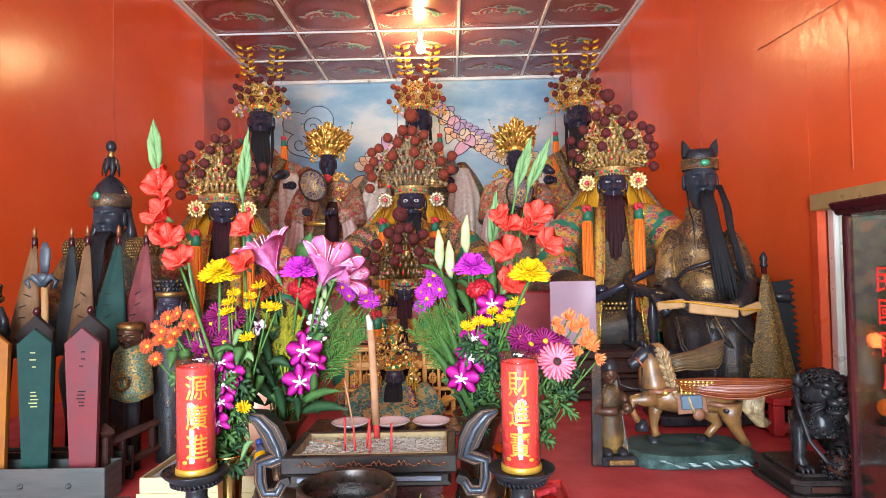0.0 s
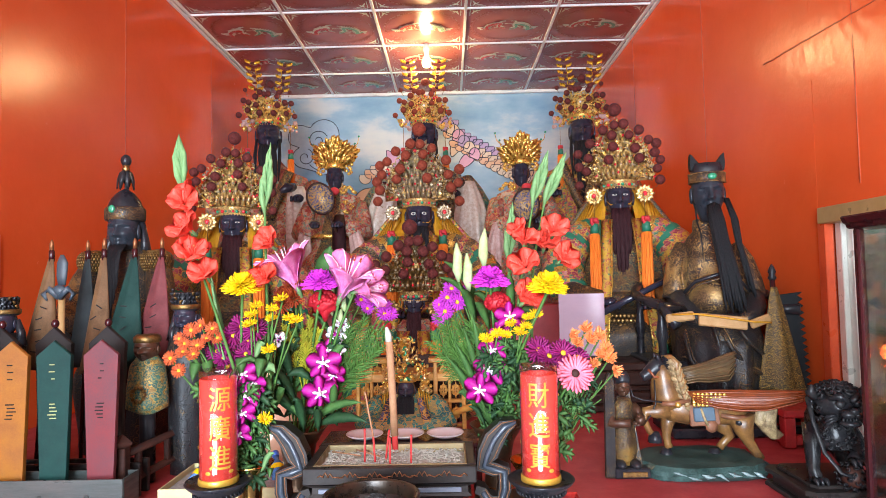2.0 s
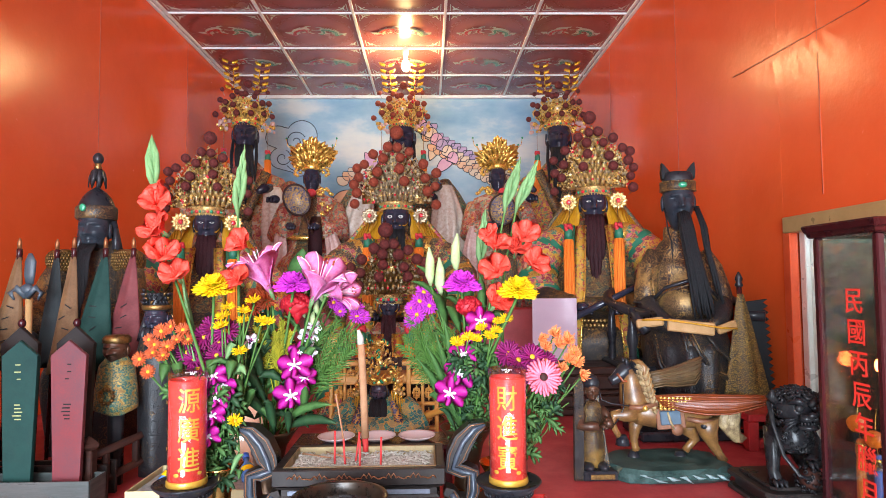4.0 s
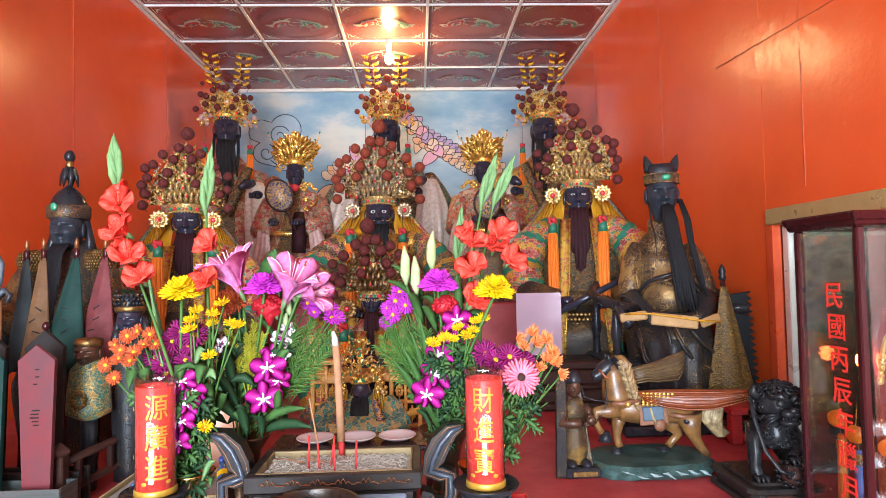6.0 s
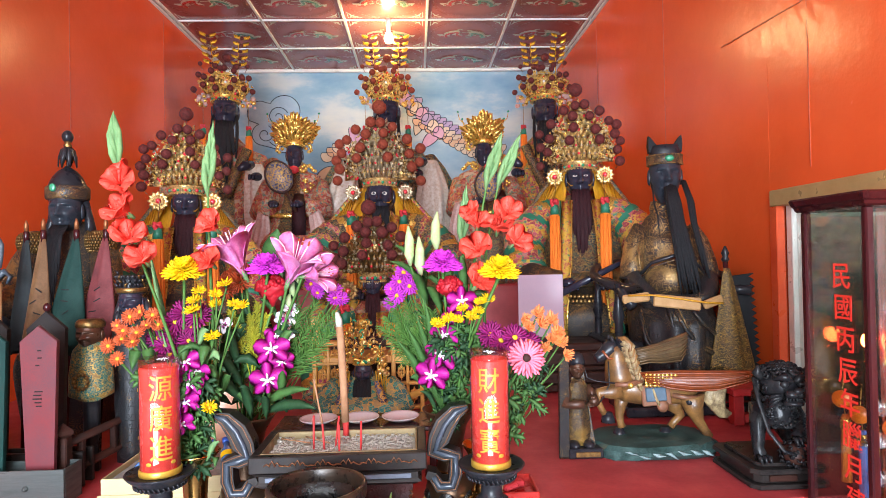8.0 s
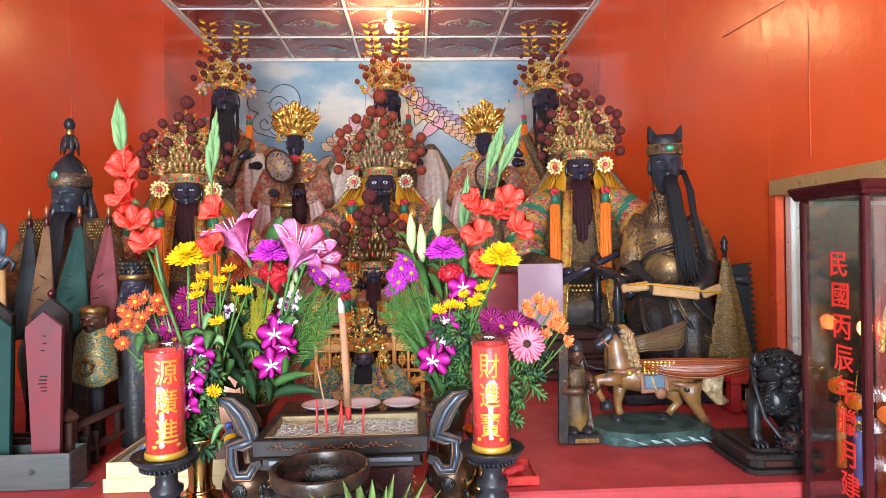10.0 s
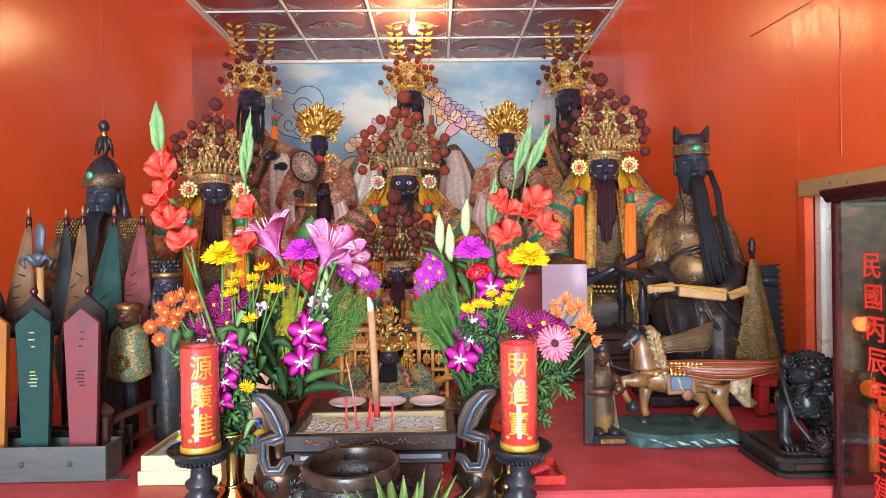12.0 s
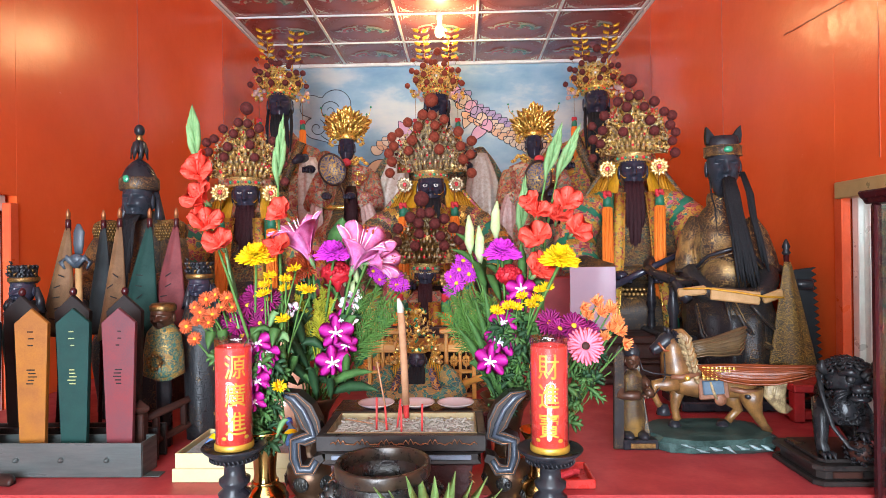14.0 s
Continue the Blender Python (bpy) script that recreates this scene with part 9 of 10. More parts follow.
def stem(th, c, base, rnd, r=0.0018, bow=0.02, name="stem", m="stem"):
    c, base = Vector(c), Vector(base)
    mid = c.lerp(base, 0.5) + Vector((rnd.uniform(-bow, bow), rnd.uniform(-bow, bow) * 0.5 + 0.01, 0))
    pts = [c, c.lerp(mid, 0.5) + Vector((0, 0.003, 0.004)), mid, mid.lerp(base, 0.55), base]
    return under(name, Geo().tube(pts, r, 6), m, th)


def leaf(th, a, b, w, m="leaf", side=(1, 0.2, 0.1), sag=0.015, cup=0.18, name="leaf"):
    a, b = Vector(a), Vector(b)
    pts = []
    for t in (0, 0.2, 0.45, 0.7, 0.88, 1.0):
        pts.append(a.lerp(b, t) + Vector((0, 0, sag * math.sin(t * math.pi))))
    d = (b - a).normalized()
    s = d.cross(Vector((0.1, -1, 0.25)))
    if s.length < 0.1:
        s = Vector(side)
    return under(name, Geo().ribbon(pts, [w * q for q in (0.12, 0.7, 1.0, 0.82, 0.42, 0.03)], s, 0, 0.0010, cup), m, th)


def spray(th, tip, base, rnd, m="fern", n=26, l=0.03, name="fern_spray"):
    """A feathery sprig: a stem with many short needles."""
    tip, base = Vector(tip), Vector(base)
    g = Geo()
    pts = [base.lerp(tip, t) + Vector((0, 0, 0.012 * math.sin(t * 3))) for t in (0, 0.25, 0.5, 0.75, 1.0)]
    g.tube(pts, [0.0016, 0.0014, 0.0012, 0.001, 0.0006], 5)
    for i in range(n):
        t = 0.30 + 0.70 * i / n
        p = base.lerp(tip, t) + Vector((0, 0, 0.012 * math.sin(t * 3)))
        d = (tip - base).normalized()
        sd = d.cross(Vector((0, 1, 0))).normalized() * (1 if i % 2 else -1)
        e = p + (d * 0.8 + sd * rnd.uniform(0.5, 0.9) + Vector((0, rnd.uniform(-.5, .3), 0))) * l * (1.1 - 0.6 * t) * rnd.uniform(0.7, 1.2)
        g.tube([p, p.lerp(e, 0.5) + Vector((0, 0, 0.002)), e], [0.0012, 0.0016, 0.0005], 4)
        if i % 2:
            f = p.lerp(e, 0.5)
            e2 = f + (e - p).cross(Vector((0, 1, 0))) * 0.4 + (e - p) * 0.3
            g.tube([f, e2], [0.0011, 0.0005], 4)
    return under(name, g, m, th)


def gladiolus(th, pts, base, florets, rnd, bud_from=0.55):
    pts = [Vector(p) for p in pts]
    under("spike", Geo().tube([Vector(base), *pts], [0.004, *[0.0038 - 0.0007 * i for i in range(len(pts))]], 7), "stem", th)
    # overlapping green buds at the top
    top, low = pts[-1], pts[-2]
    g = Geo()
    for i in range(6):
        t = i / 5
        p = low.lerp(top, t * 0.80)
        s = 1 if i % 2 else -1
        l = 0.080 * (1.15 - 0.55 * t)
        d = (top - low).normalized()
        g.tube([p, p + d * l * 0.4 + Vector((s * 0.007 * (1.2 - t), -0.004, 0)), p + d * l * 0.8 + Vector((s * 0.009 * (1.2 - t), -0.004, 0)), p + d * l * 1.1 + Vector((s * 0.006 * (1 - t), 0, 0))],
               [0.0025, 0.0058 * (1.2 - 0.6 * t), 0.0042 * (1.2 - 0.6 * t), 0.0006], 7)
    under("bud_sheath", g, "leaf_pale", th, "pale green closed buds")
    for i, f in enumerate(florets):
        bloom(th, "gladiolus_bloom", Vector(f) + Vector((0, 0.012, -0.010)), (rnd.uniform(-0.7, 0.7), -0.8, rnd.uniform(0.5, 1.1)), rnd.uniform(0.85, 1.0), rnd=rnd)
        if i % 2 == 0 and len(florets) > 2:
            bloom(th, "gladiolus_bloom", Vector(f) + Vector((rnd.uniform(-0.02, 0.02), 0.02, 0.018)), (rnd.choice((-1, 1)) * 0.9, -0.7, 0.9), rnd.uniform(0.55, 0.7), rnd=rnd)


def cluster(th, kind, places, base, rnd, s=1.0, d=(0.1, -1, 0.7), spread=0.5, leafy=True):
    for p in places:
        v = (d[0] + rnd.uniform(-spread, spread), d[1], d[2] + rnd.uniform(-spread, spread))
        bloom(th, kind, p, v, s * rnd.uniform(0.88, 1.1), rnd=rnd)
        b = Vector(base) + Vector((rnd.uniform(-0.018, 0.018), rnd.uniform(-0.01, 0.015), 0))
        stem(th, Vector(p) + Vector((0, 0.006, -0.006)), b, rnd)
        if leafy:
            q = Vector(p).lerp(b, rnd.uniform(0.25, 0.7))
            leaf(th, q, q + Vector((rnd.uniform(-0.04, 0.04), rnd.uniform(-0.02, 0.0), rnd.uniform(-0.01, 0.03))), rnd.uniform(0.006, 0.011), "leaf")


rnd = random.Random(42)
# west arrangement in the polished vase
A = holder("flower_arrangement", "tall bunch of coral gladioli, orange and purple daisies and orchids", "flowers", (-0.268, 0.985, 1.30), "flower arrangements")
BA = (-0.268, 0.985, 1.28)
gladiolus(A, [(-0.271, 0.94, 1.479), (-0.315, 0.92, 1.639), (-0.347, 0.90, 1.754), (-0.371, 0.9, 1.881), (-0.378, 0.9, 1.967)], BA, [(-0.369, 0.89, 1.862), (-0.353, 0.89, 1.811), (-0.354, 0.89, 1.754), (-0.322, 0.89, 1.717)], rnd)
gladiolus(A, [(-0.222, 0.97, 1.562), (-0.226, 0.97, 1.707), (-0.228, 0.97, 1.84), (-0.217, 0.97, 1.97)], BA, [(-0.208, 0.95, 1.781), (-0.217, 0.95, 1.709)], rnd)
bloom(A, "yellow_chrysanthemum", (-0.265, 0.93, 1.688), (0.1, -0.28, 1), 0.98, rnd=rnd)
stem(A, (-0.265, 0.935, 1.68), BA, rnd, 0.003)
cluster(A, "yellow_daisy", [(-0.235, 0.93, 1.649), (-0.244, 0.93, 1.631), (-0.248, 0.93, 1.612), (-0.203, 0.93, 1.642), (-0.168, 0.93, 1.622), (-0.183, 0.93, 1.662), (-0.152, 0.93, 1.617), (-0.21, 0.93, 1.558), (-0.215, 0.92, 1.421), (-0.212, 0.96, 1.621)], BA, rnd, 0.95, (0, -0.42, 1.0), 0.3)
cluster(A, "purple_daisy", [(-0.303, 0.96, 1.57), (-0.276, 0.96, 1.606), (-0.291, 0.955, 1.588), (-0.31, 0.95, 1.542), (-0.261, 0.96, 1.578), (-0.3, 0.95, 1.525), (-0.265, 0.955, 1.549), (-0.328, 0.96, 1.555), (-0.283, 0.96, 1.504), (-0.248, 0.96, 1.599)], BA, rnd, 1.0)
cluster(A, "orange_daisy", [(-0.369, 0.93, 1.603), (-0.349, 0.93, 1.612), (-0.393, 0.93, 1.586), (-0.411, 0.93, 1.547), (-0.364, 0.93, 1.554), (-0.337, 0.93, 1.585), (-0.385, 0.93, 1.559), (-0.394, 0.93, 1.521), (-0.325, 0.93, 1.605), (-0.378, 0.92, 1.577), (-0.352, 0.92, 1.572), (-0.318, 0.94, 1.585)], BA, rnd, 0.74, (-0.1, -1, 0.5))
for p in ((-0.263, 0.93, 1.511), (-0.256, 0.93, 1.467), (-0.264, 0.93, 1.432), (-0.273, 0.93, 1.389), (-0.245, 0.94, 1.490)):
    bloom(A, "orchid_bloom", p, (rnd.uniform(-0.4, 0.4), -1, rnd.uniform(-0.4, 0.2)), 0.85, rnd.uniform(-30, 30), rnd)
under("spike", Geo().tube([(-0.262, 0.95, 1.55), (-0.255, 0.945, 1.48), (-0.262, 0.945, 1.40), (-0.268, 0.97, 1.33), BA], 0.002, 6), "stem", A)
for i in range(34):
    a = rnd.uniform(0, 6.28)
    q = Vector(BA) + Vector((rnd.uniform(-0.03, 0.06), rnd.uniform(-0.045, 0.01), rnd.uniform(0.02, 0.26)))
    leaf(A, q, q + Vector((0.045 * math.cos(a), -0.015, rnd.uniform(-0.015, 0.05))), rnd.uniform(0.006, 0.013), rnd.choice(("leaf", "leaf", "leaf_dark", "leaf_pale")))
for i in range(10):
    q = Vector((-0.36 + 0.015 * i, 0.945, 1.50 + rnd.uniform(-0.03, 0.05)))
    leaf(A, q, q + Vector((rnd.uniform(-0.04, 0.02), -0.02, -0.035)), 0.012, "leaf")
for q in range(6):
    a = Vector(BA)
    leaf(A, a, (-0.30 - 0.012 * q, 0.93 + 0.01 * q, 1.52 + 0.05 * q), 0.007, "leaf_pale", cup=0.4)

# west arrangement in the dark vase
Bq = holder("flower_arrangement", "bunch of pink lilies, purple orchids, red cockscomb and greenery", "flowers", (-0.190, 1.085, 1.36), "flower arrangements")
BB = (-0.190, 1.080, 1.33)
for p, d, s in (((-0.165, 1.005, 1.675), (-0.40, -0.25, 1.0), 1.15), ((-0.078, 1.005, 1.655), (0.45, -0.35, 0.9), 1.15), ((-0.045, 1.0, 1.672), (1.0, -0.4, 0.15), 0.75)):
    bloom(Bq, "lily", p, d, s, rnd=rnd)
    stem(Bq, Vector(p), BB, rnd, 0.003)
bloom(Bq, "magenta_chrysanthemum", (-0.115, 0.985, 1.692), (0.0, -0.25, 1), 0.98, rnd=rnd)
stem(Bq, (-0.115, 0.99, 1.68), BB, rnd, 0.003)
g = Geo()
g.ball((-0.113, 1.02, 1.650), (0.031, 0.022, 0.022), 20, 12, 0, lump=0.5)
for i in range(60):
    a, b_ = rnd.uniform(0, 6.28), rnd.uniform(0, 1.5)
    d = Vector((math.cos(a) * math.cos(b_), -abs(math.sin(a)) * math.cos(b_), math.sin(b_)))
    g.ball(Vector((-0.113, 1.02, 1.650)) + Vector((d.x * 0.031, d.y * 0.022, d.z * 0.022)), rnd.uniform(0.004, 0.007), 6, 5, 0)
g.tube([(-0.113, 1.02, 1.645), (-0.112, 1.02, 1.625), (-0.113, 1.025, 1.61)], [0.020, 0.010, 0.004], 12, 1)
under("cockscomb", g, ["celosia_red", "celosia_red"], Bq, "velvety red cockscomb head")
stem(Bq, (-0.113, 1.026, 1.612), BB, rnd, 0.003)
cluster(Bq, "rust_chrysanthemum", [(-0.191, 1.02, 1.679), (-0.169, 1.02, 1.684), (-0.21, 1.02, 1.665), (-0.175, 1.01, 1.659), (-0.205, 1.01, 1.645)], BB, rnd, 1.0, (0, -0.8, 0.8))
for p, s in (((-0.117, 1.02, 1.519), 1.15), ((-0.124, 1.015, 1.454), 1.15), ((-0.098, 1.03, 1.49), 0.8), ((-0.110, 1.03, 1.545), 0.75)):
    bloom(Bq, "orchid_bloom", p, (rnd.uniform(-0.25, 0.25), -1, rnd.uniform(-0.3, 0.1)), s, rnd.uniform(-15, 15), rnd)
for p, s in (((-0.093, 1.045, 1.578), 0.8), ((-0.080, 1.045, 1.60), 0.6), ((-0.085, 1.03, 1.54), 0.6), ((-0.205, 0.99, 1.575), 0.6)):
    bloom(Bq, "orchid_pale", p, (rnd.uniform(-0.5, 0.5), -1, 0.2), s, rnd.uniform(-60, 60), rnd)
under("spike", Geo().tube([(-0.05, 1.05, 1.665), (-0.085, 1.05, 1.60), (-0.115, 1.04, 1.52), (-0.135, 1.04, 1.43), BB], 0.002, 6), "stem", Bq)
g = Geo()
for x, z in ((-0.070, 1.640), (-0.10, 1.635), (-0.060, 1.670), (-0.078, 1.615), (-0.095, 1.66), (-0.04, 1.70)):
    g = Geo()
    g.tube([(x, 1.04, z - 0.014), (x - 0.004, 1.035, z), (x - 0.004, 1.035, z + 0.012), (x, 1.035, z + 0.022)], [0.002, 0.0075, 0.006, 0.001], 8)
    under("orchid_bud", g, "bud_pale", Bq)
cluster(Bq, "aster", [(-0.042, 1.08, 1.653), (-0.016, 1.08, 1.647), (0.01, 1.08, 1.637), (-0.003, 1.08, 1.655), (-0.027, 1.075, 1.632), (0.025, 1.08, 1.618), (0.012, 1.075, 1.62)], BB, rnd, 1.0, (0.1, -0.9, 0.6), leafy=False)
for p in ((-0.066, 1.06, 1.628), (-0.027, 1.06, 1.612), (0.015, 1.06, 1.586), (0.004, 1.055, 1.545), (-0.041, 1.05, 1.561), (-0.045, 1.05, 1.51), (-0.08, 1.06, 1.575), (-0.01, 1.06, 1.585), (0.03, 1.06, 1.565), (-0.055, 1.045, 1.60)):
    spray(Bq, p, (-0.12 + 0.3 * (p[0] + 0.03), 1.07, 1.40), rnd, "fern", 34, 0.034)
for p in ((-0.146, 1.03, 1.615), (-0.127, 1.03, 1.59), (-0.160, 1.03, 1.588), (-0.150, 1.02, 1.56), (-0.20, 1.02, 1.60)):
    spray(Bq, p, (-0.17, 1.06, 1.44), rnd, "goldenrod", 40, 0.024, "goldenrod_spray")
for a, b, w, m in (((-0.18, 1.04, 1.40), (-0.245, 0.98, 1.470), 0.020, "leaf_dark"), ((-0.18, 1.04, 1.43), (-0.240, 0.99, 1.525), 0.018, "leaf_dark"), ((-0.15, 1.03, 1.39), (-0.030, 0.98, 1.440), 0.017, "leaf"), ((-0.14, 1.03, 1.38), (-0.018, 0.98, 1.400), 0.020, "leaf_dark"),
                   ((-0.19, 1.04, 1.47), (-0.205, 0.98, 1.58), 0.018, "leaf_dark"), ((-0.12, 1.05, 1.62), (-0.100, 1.02, 1.775), 0.034, "leaf"), ((-0.09, 1.05, 1.60), (-0.045, 1.03, 1.70), 0.026, "leaf_dark"), ((-0.21, 1.04, 1.40), (-0.265, 0.98, 1.43), 0.018, "leaf_dark"),
                   ((-0.17, 1.05, 1.58), (-0.20, 1.03, 1.71), 0.020, "leaf_dark"), ((-0.13, 1.02, 1.37), (-0.12, 0.97, 1.43), 0.016, "leaf_dark"), ((-0.16, 1.02, 1.37), (-0.165, 0.97, 1.45), 0.018, "leaf_dark"), ((-0.10, 1.03, 1.40), (-0.085, 0.98, 1.48), 0.016, "leaf")):
    leaf(Bq, a, b, w * (0.6 if w < 0.03 else 0.9), m)
for i in range(60):
    a = rnd.uniform(0, 6.28)
    q = Vector(BB) + Vector((rnd.uniform(-0.05, 0.09), rnd.uniform(-0.05, 0.01), rnd.uniform(0.03, 0.25)))
    leaf(Bq, q, q + Vector((0.05 * math.cos(a), -0.012, rnd.uniform(0.0, 0.06))), rnd.uniform(0.006, 0.012), rnd.choice(("leaf", "leaf_dark", "leaf_dark")))

# east arrangement in the dark vase
C = holder("flower_arrangement", "bunch of coral gladioli, mums, orchids and lily buds", "flowers", (0.262, 1.085, 1.36), "flower arrangements")
BC = (0.262, 1.080, 1.33)
gladiolus(C, [(0.342, 1.05, 1.548), (0.35, 1.05, 1.726), (0.377, 1.05, 1.852), (0.42, 1.05, 1.952)], BC, [(0.389, 1.0, 1.797), (0.401, 1.0, 1.738)], rnd)
gladiolus(C, [(0.301, 1.04, 1.552), (0.328, 1.02, 1.75), (0.348, 1.02, 1.849), (0.377, 1.02, 1.947)], BC, [(0.326, 1.0, 1.776), (0.335, 1.0, 1.719), (0.318, 1.0, 1.649)], rnd)
gladiolus(C, [(0.31, 1.1, 1.596), (0.301, 1.1, 1.727), (0.31, 1.1, 1.845)], BC, [(0.376, 1.05, 1.769)], rnd)
bloom(C, "magenta_chrysanthemum", (0.25, 1.005, 1.690), (0.0, -0.25, 1), 1.04, rnd=rnd)
stem(C, (0.25, 1.01, 1.68), BC, rnd, 0.003)
bloom(C, "yellow_chrysanthemum", (0.362, 0.93, 1.676), (0.05, -0.28, 1), 1.03, rnd=rnd)
stem(C, (0.362, 0.935, 1.665), BC, rnd, 0.0035)
for x, z, s in ((0.239, 1.765, 1), (0.182, 1.735, -1), (0.204, 1.712, -1)):
    g = Geo()
    g.tube([(x, 1.02, z - 0.045), (x - 0.002, 1.015, z - 0.02), (x - 0.001, 1.012, z + 0.012), (x + 0.003 * s, 1.014, z + 0.04)], [0.003, 0.011, 0.010, 0.002], 9)
    under("lily_bud", g, "bud_pale", C, "closed pale green lily bud")
    stem(C, (x, 1.02, z - 0.045), BC, rnd, 0.0022)
for a, b, w in (((0.215, 1.05, 1.66), (0.150, 1.0, 1.735), 0.012), ((0.215, 1.05, 1.64), (0.140, 0.99, 1.70), 0.012), ((0.22, 1.05, 1.60), (0.185, 0.98, 1.675), 0.020), ((0.24, 1.05, 1.60), (0.28, 1.0, 1.70), 0.020), ((0.25, 1.04, 1.58), (0.215, 0.99, 1.645), 0.018), ((0.30, 1.04, 1.60), (0.29, 1.0, 1.71), 0.018)):
    leaf(C, a, b, w * 0.6, "leaf")
cluster(C, "aster", [(0.166, 1.05, 1.674), (0.189, 1.05, 1.662), (0.14, 1.05, 1.639), (0.156, 1.05, 1.654), (0.136, 1.05, 1.607), (0.179, 1.05, 1.645), (0.150, 1.045, 1.625)], BC, rnd, 1.05, (-0.1, -1, 0.4), leafy=False)
g = Geo()
g.ball((0.265, 1.02, 1.642), (0.026, 0.020, 0.020), 18, 10, 0, lump=0.5)
for i in range(50):
    a, b_ = rnd.uniform(0, 6.28), rnd.uniform(-0.3, 1.5)
    d = Vector((math.cos(a) * math.cos(b_), -abs(math.sin(a)) * math.cos(b_), math.sin(b_)))
    g.ball(Vector((0.265, 1.02, 1.642)) + Vector((d.x * 0.026, d.y * 0.02, d.z * 0.02)), rnd.uniform(0.004, 0.006), 6, 5, 0)
under("cockscomb", g, "celosia_red", C, "velvety red cockscomb head")
stem(C, (0.265, 1.025, 1.63), BC, rnd, 0.003)
for p, s in (((0.29, 1.0, 1.613), 0.95), ((0.25, 1.0, 1.542), 0.95), ((0.243, 0.995, 1.5), 1.1), ((0.222, 1.0, 1.457), 1.1), ((0.271, 1.02, 1.575), 0.8), ((0.235, 1.01, 1.475), 0.8)):
    bloom(C, "orchid_bloom", p, (rnd.uniform(-0.5, 0.2), -1, rnd.uniform(-0.4, 0.1)), s, rnd.uniform(-20, 20), rnd)
under("spike", Geo().tube([(0.305, 1.03, 1.65), (0.272, 1.02, 1.56), (0.245, 1.02, 1.48), (0.245, 1.04, 1.40), BC], 0.002, 6), "stem", C)
cluster(C, "yellow_daisy", [(0.326, 0.97, 1.611), (0.29, 0.97, 1.599), (0.26, 0.97, 1.579), (0.308, 0.97, 1.581), (0.342, 0.97, 1.617), (0.236, 0.97, 1.568), (0.32, 0.965, 1.593), (0.278, 0.965, 1.576)], BC, rnd, 0.95, (0, -0.42, 1.0), 0.3)
for p in ((0.14, 1.04, 1.614), (0.172, 1.04, 1.605), (0.203, 1.04, 1.600), (0.127, 1.04, 1.577), (0.158, 1.035, 1.556), (0.19, 1.03, 1.55), (0.228, 1.03, 1.589), (0.150, 1.04, 1.59), (0.118, 1.045, 1.555), (0.185, 1.03, 1.58)):
    spray(C, p, (0.225 + 0.2 * (p[0] - 0.18), 1.065, 1.41), rnd, "fern", 34, 0.034)
for i in range(60):
    a = rnd.uniform(0, 6.28)
    q = Vector(BC) + Vector((rnd.uniform(-0.06, 0.08), rnd.uniform(-0.05, 0.01), rnd.uniform(0.02, 0.30)))
    leaf(C, q, q + Vector((0.045 * math.cos(a), -0.012, rnd.uniform(0.0, 0.06))), rnd.uniform(0.005, 0.011), rnd.choice(("leaf", "leaf", "leaf_dark")))
for q in range(4):
    leaf(C, (0.25, 1.06, 1.36), (0.150 + 0.02 * q, 1.02, 1.53 + 0.03 * q), 0.008, "leaf", cup=0.4)

# east arrangement in the brass vase
D = holder("flower_arrangement", "bunch of peach and magenta daisies with a pink gerbera", "flowers", (0.330, 1.035, 1.29), "flower arrangements")
BD = (0.335, 1.030, 1.26)
cluster(D, "peach_daisy", [(0.413, 0.96, 1.575), (0.442, 0.96, 1.583), (0.471, 0.96, 1.569), (0.485, 0.96, 1.543), (0.459, 0.96, 1.512), (0.488, 0.96, 1.524), (0.424, 0.96, 1.555), (0.499, 0.96, 1.498), (0.448, 0.955, 1.563), (0.470, 0.95, 1.53)], BD, rnd, 0.82, (0.3, -0.7, 0.8), 0.8)
cluster(D, "magenta_daisy", [(0.364, 0.95, 1.533), (0.393, 0.95, 1.539), (0.422, 0.955, 1.53), (0.375, 0.945, 1.512), (0.345, 0.96, 1.545)], BD, rnd, 1.0, (0, -0.9, 0.7))
bloom(D, "gerbera", (0.412, 0.925, 1.501), (0.0, -1, 0.35), 1.0, rnd=rnd)
stem(D, (0.412, 0.94, 1.498), BD, rnd, 0.003)
def lobed(th, a, b, w, m):
    """A small leaf with three blunt lobes, as chrysanthemums have."""
    a, b = Vector(a), Vector(b)
    d = b - a
    sd = d.cross(Vector((0.1, -1, 0.25))).normalized()
    g = Geo()
    for off, l0, l1, q in ((0.0, 0.0, 1.0, 1.0), (0.9, 0.25, 0.62, 0.75), (-0.9, 0.25, 0.62, 0.75), (0.6, 0.55, 0.85, 0.55), (-0.6, 0.55, 0.85, 0.55)):
        p0, p1 = a + d * l0, a + d * l1 + sd * off * w * 1.6
        g.ribbon([p0, p0.lerp(p1, 0.4) + Vector((0, -0.002, 0.003)), p0.lerp(p1, 0.75) + Vector((0, -0.003, 0.003)), p1], [w * 0.15, w * 0.42 * q, w * 0.40 * q, w * 0.06], sd, 0, 0.0007, 0.2)
    return under("leaf", g, m, th)


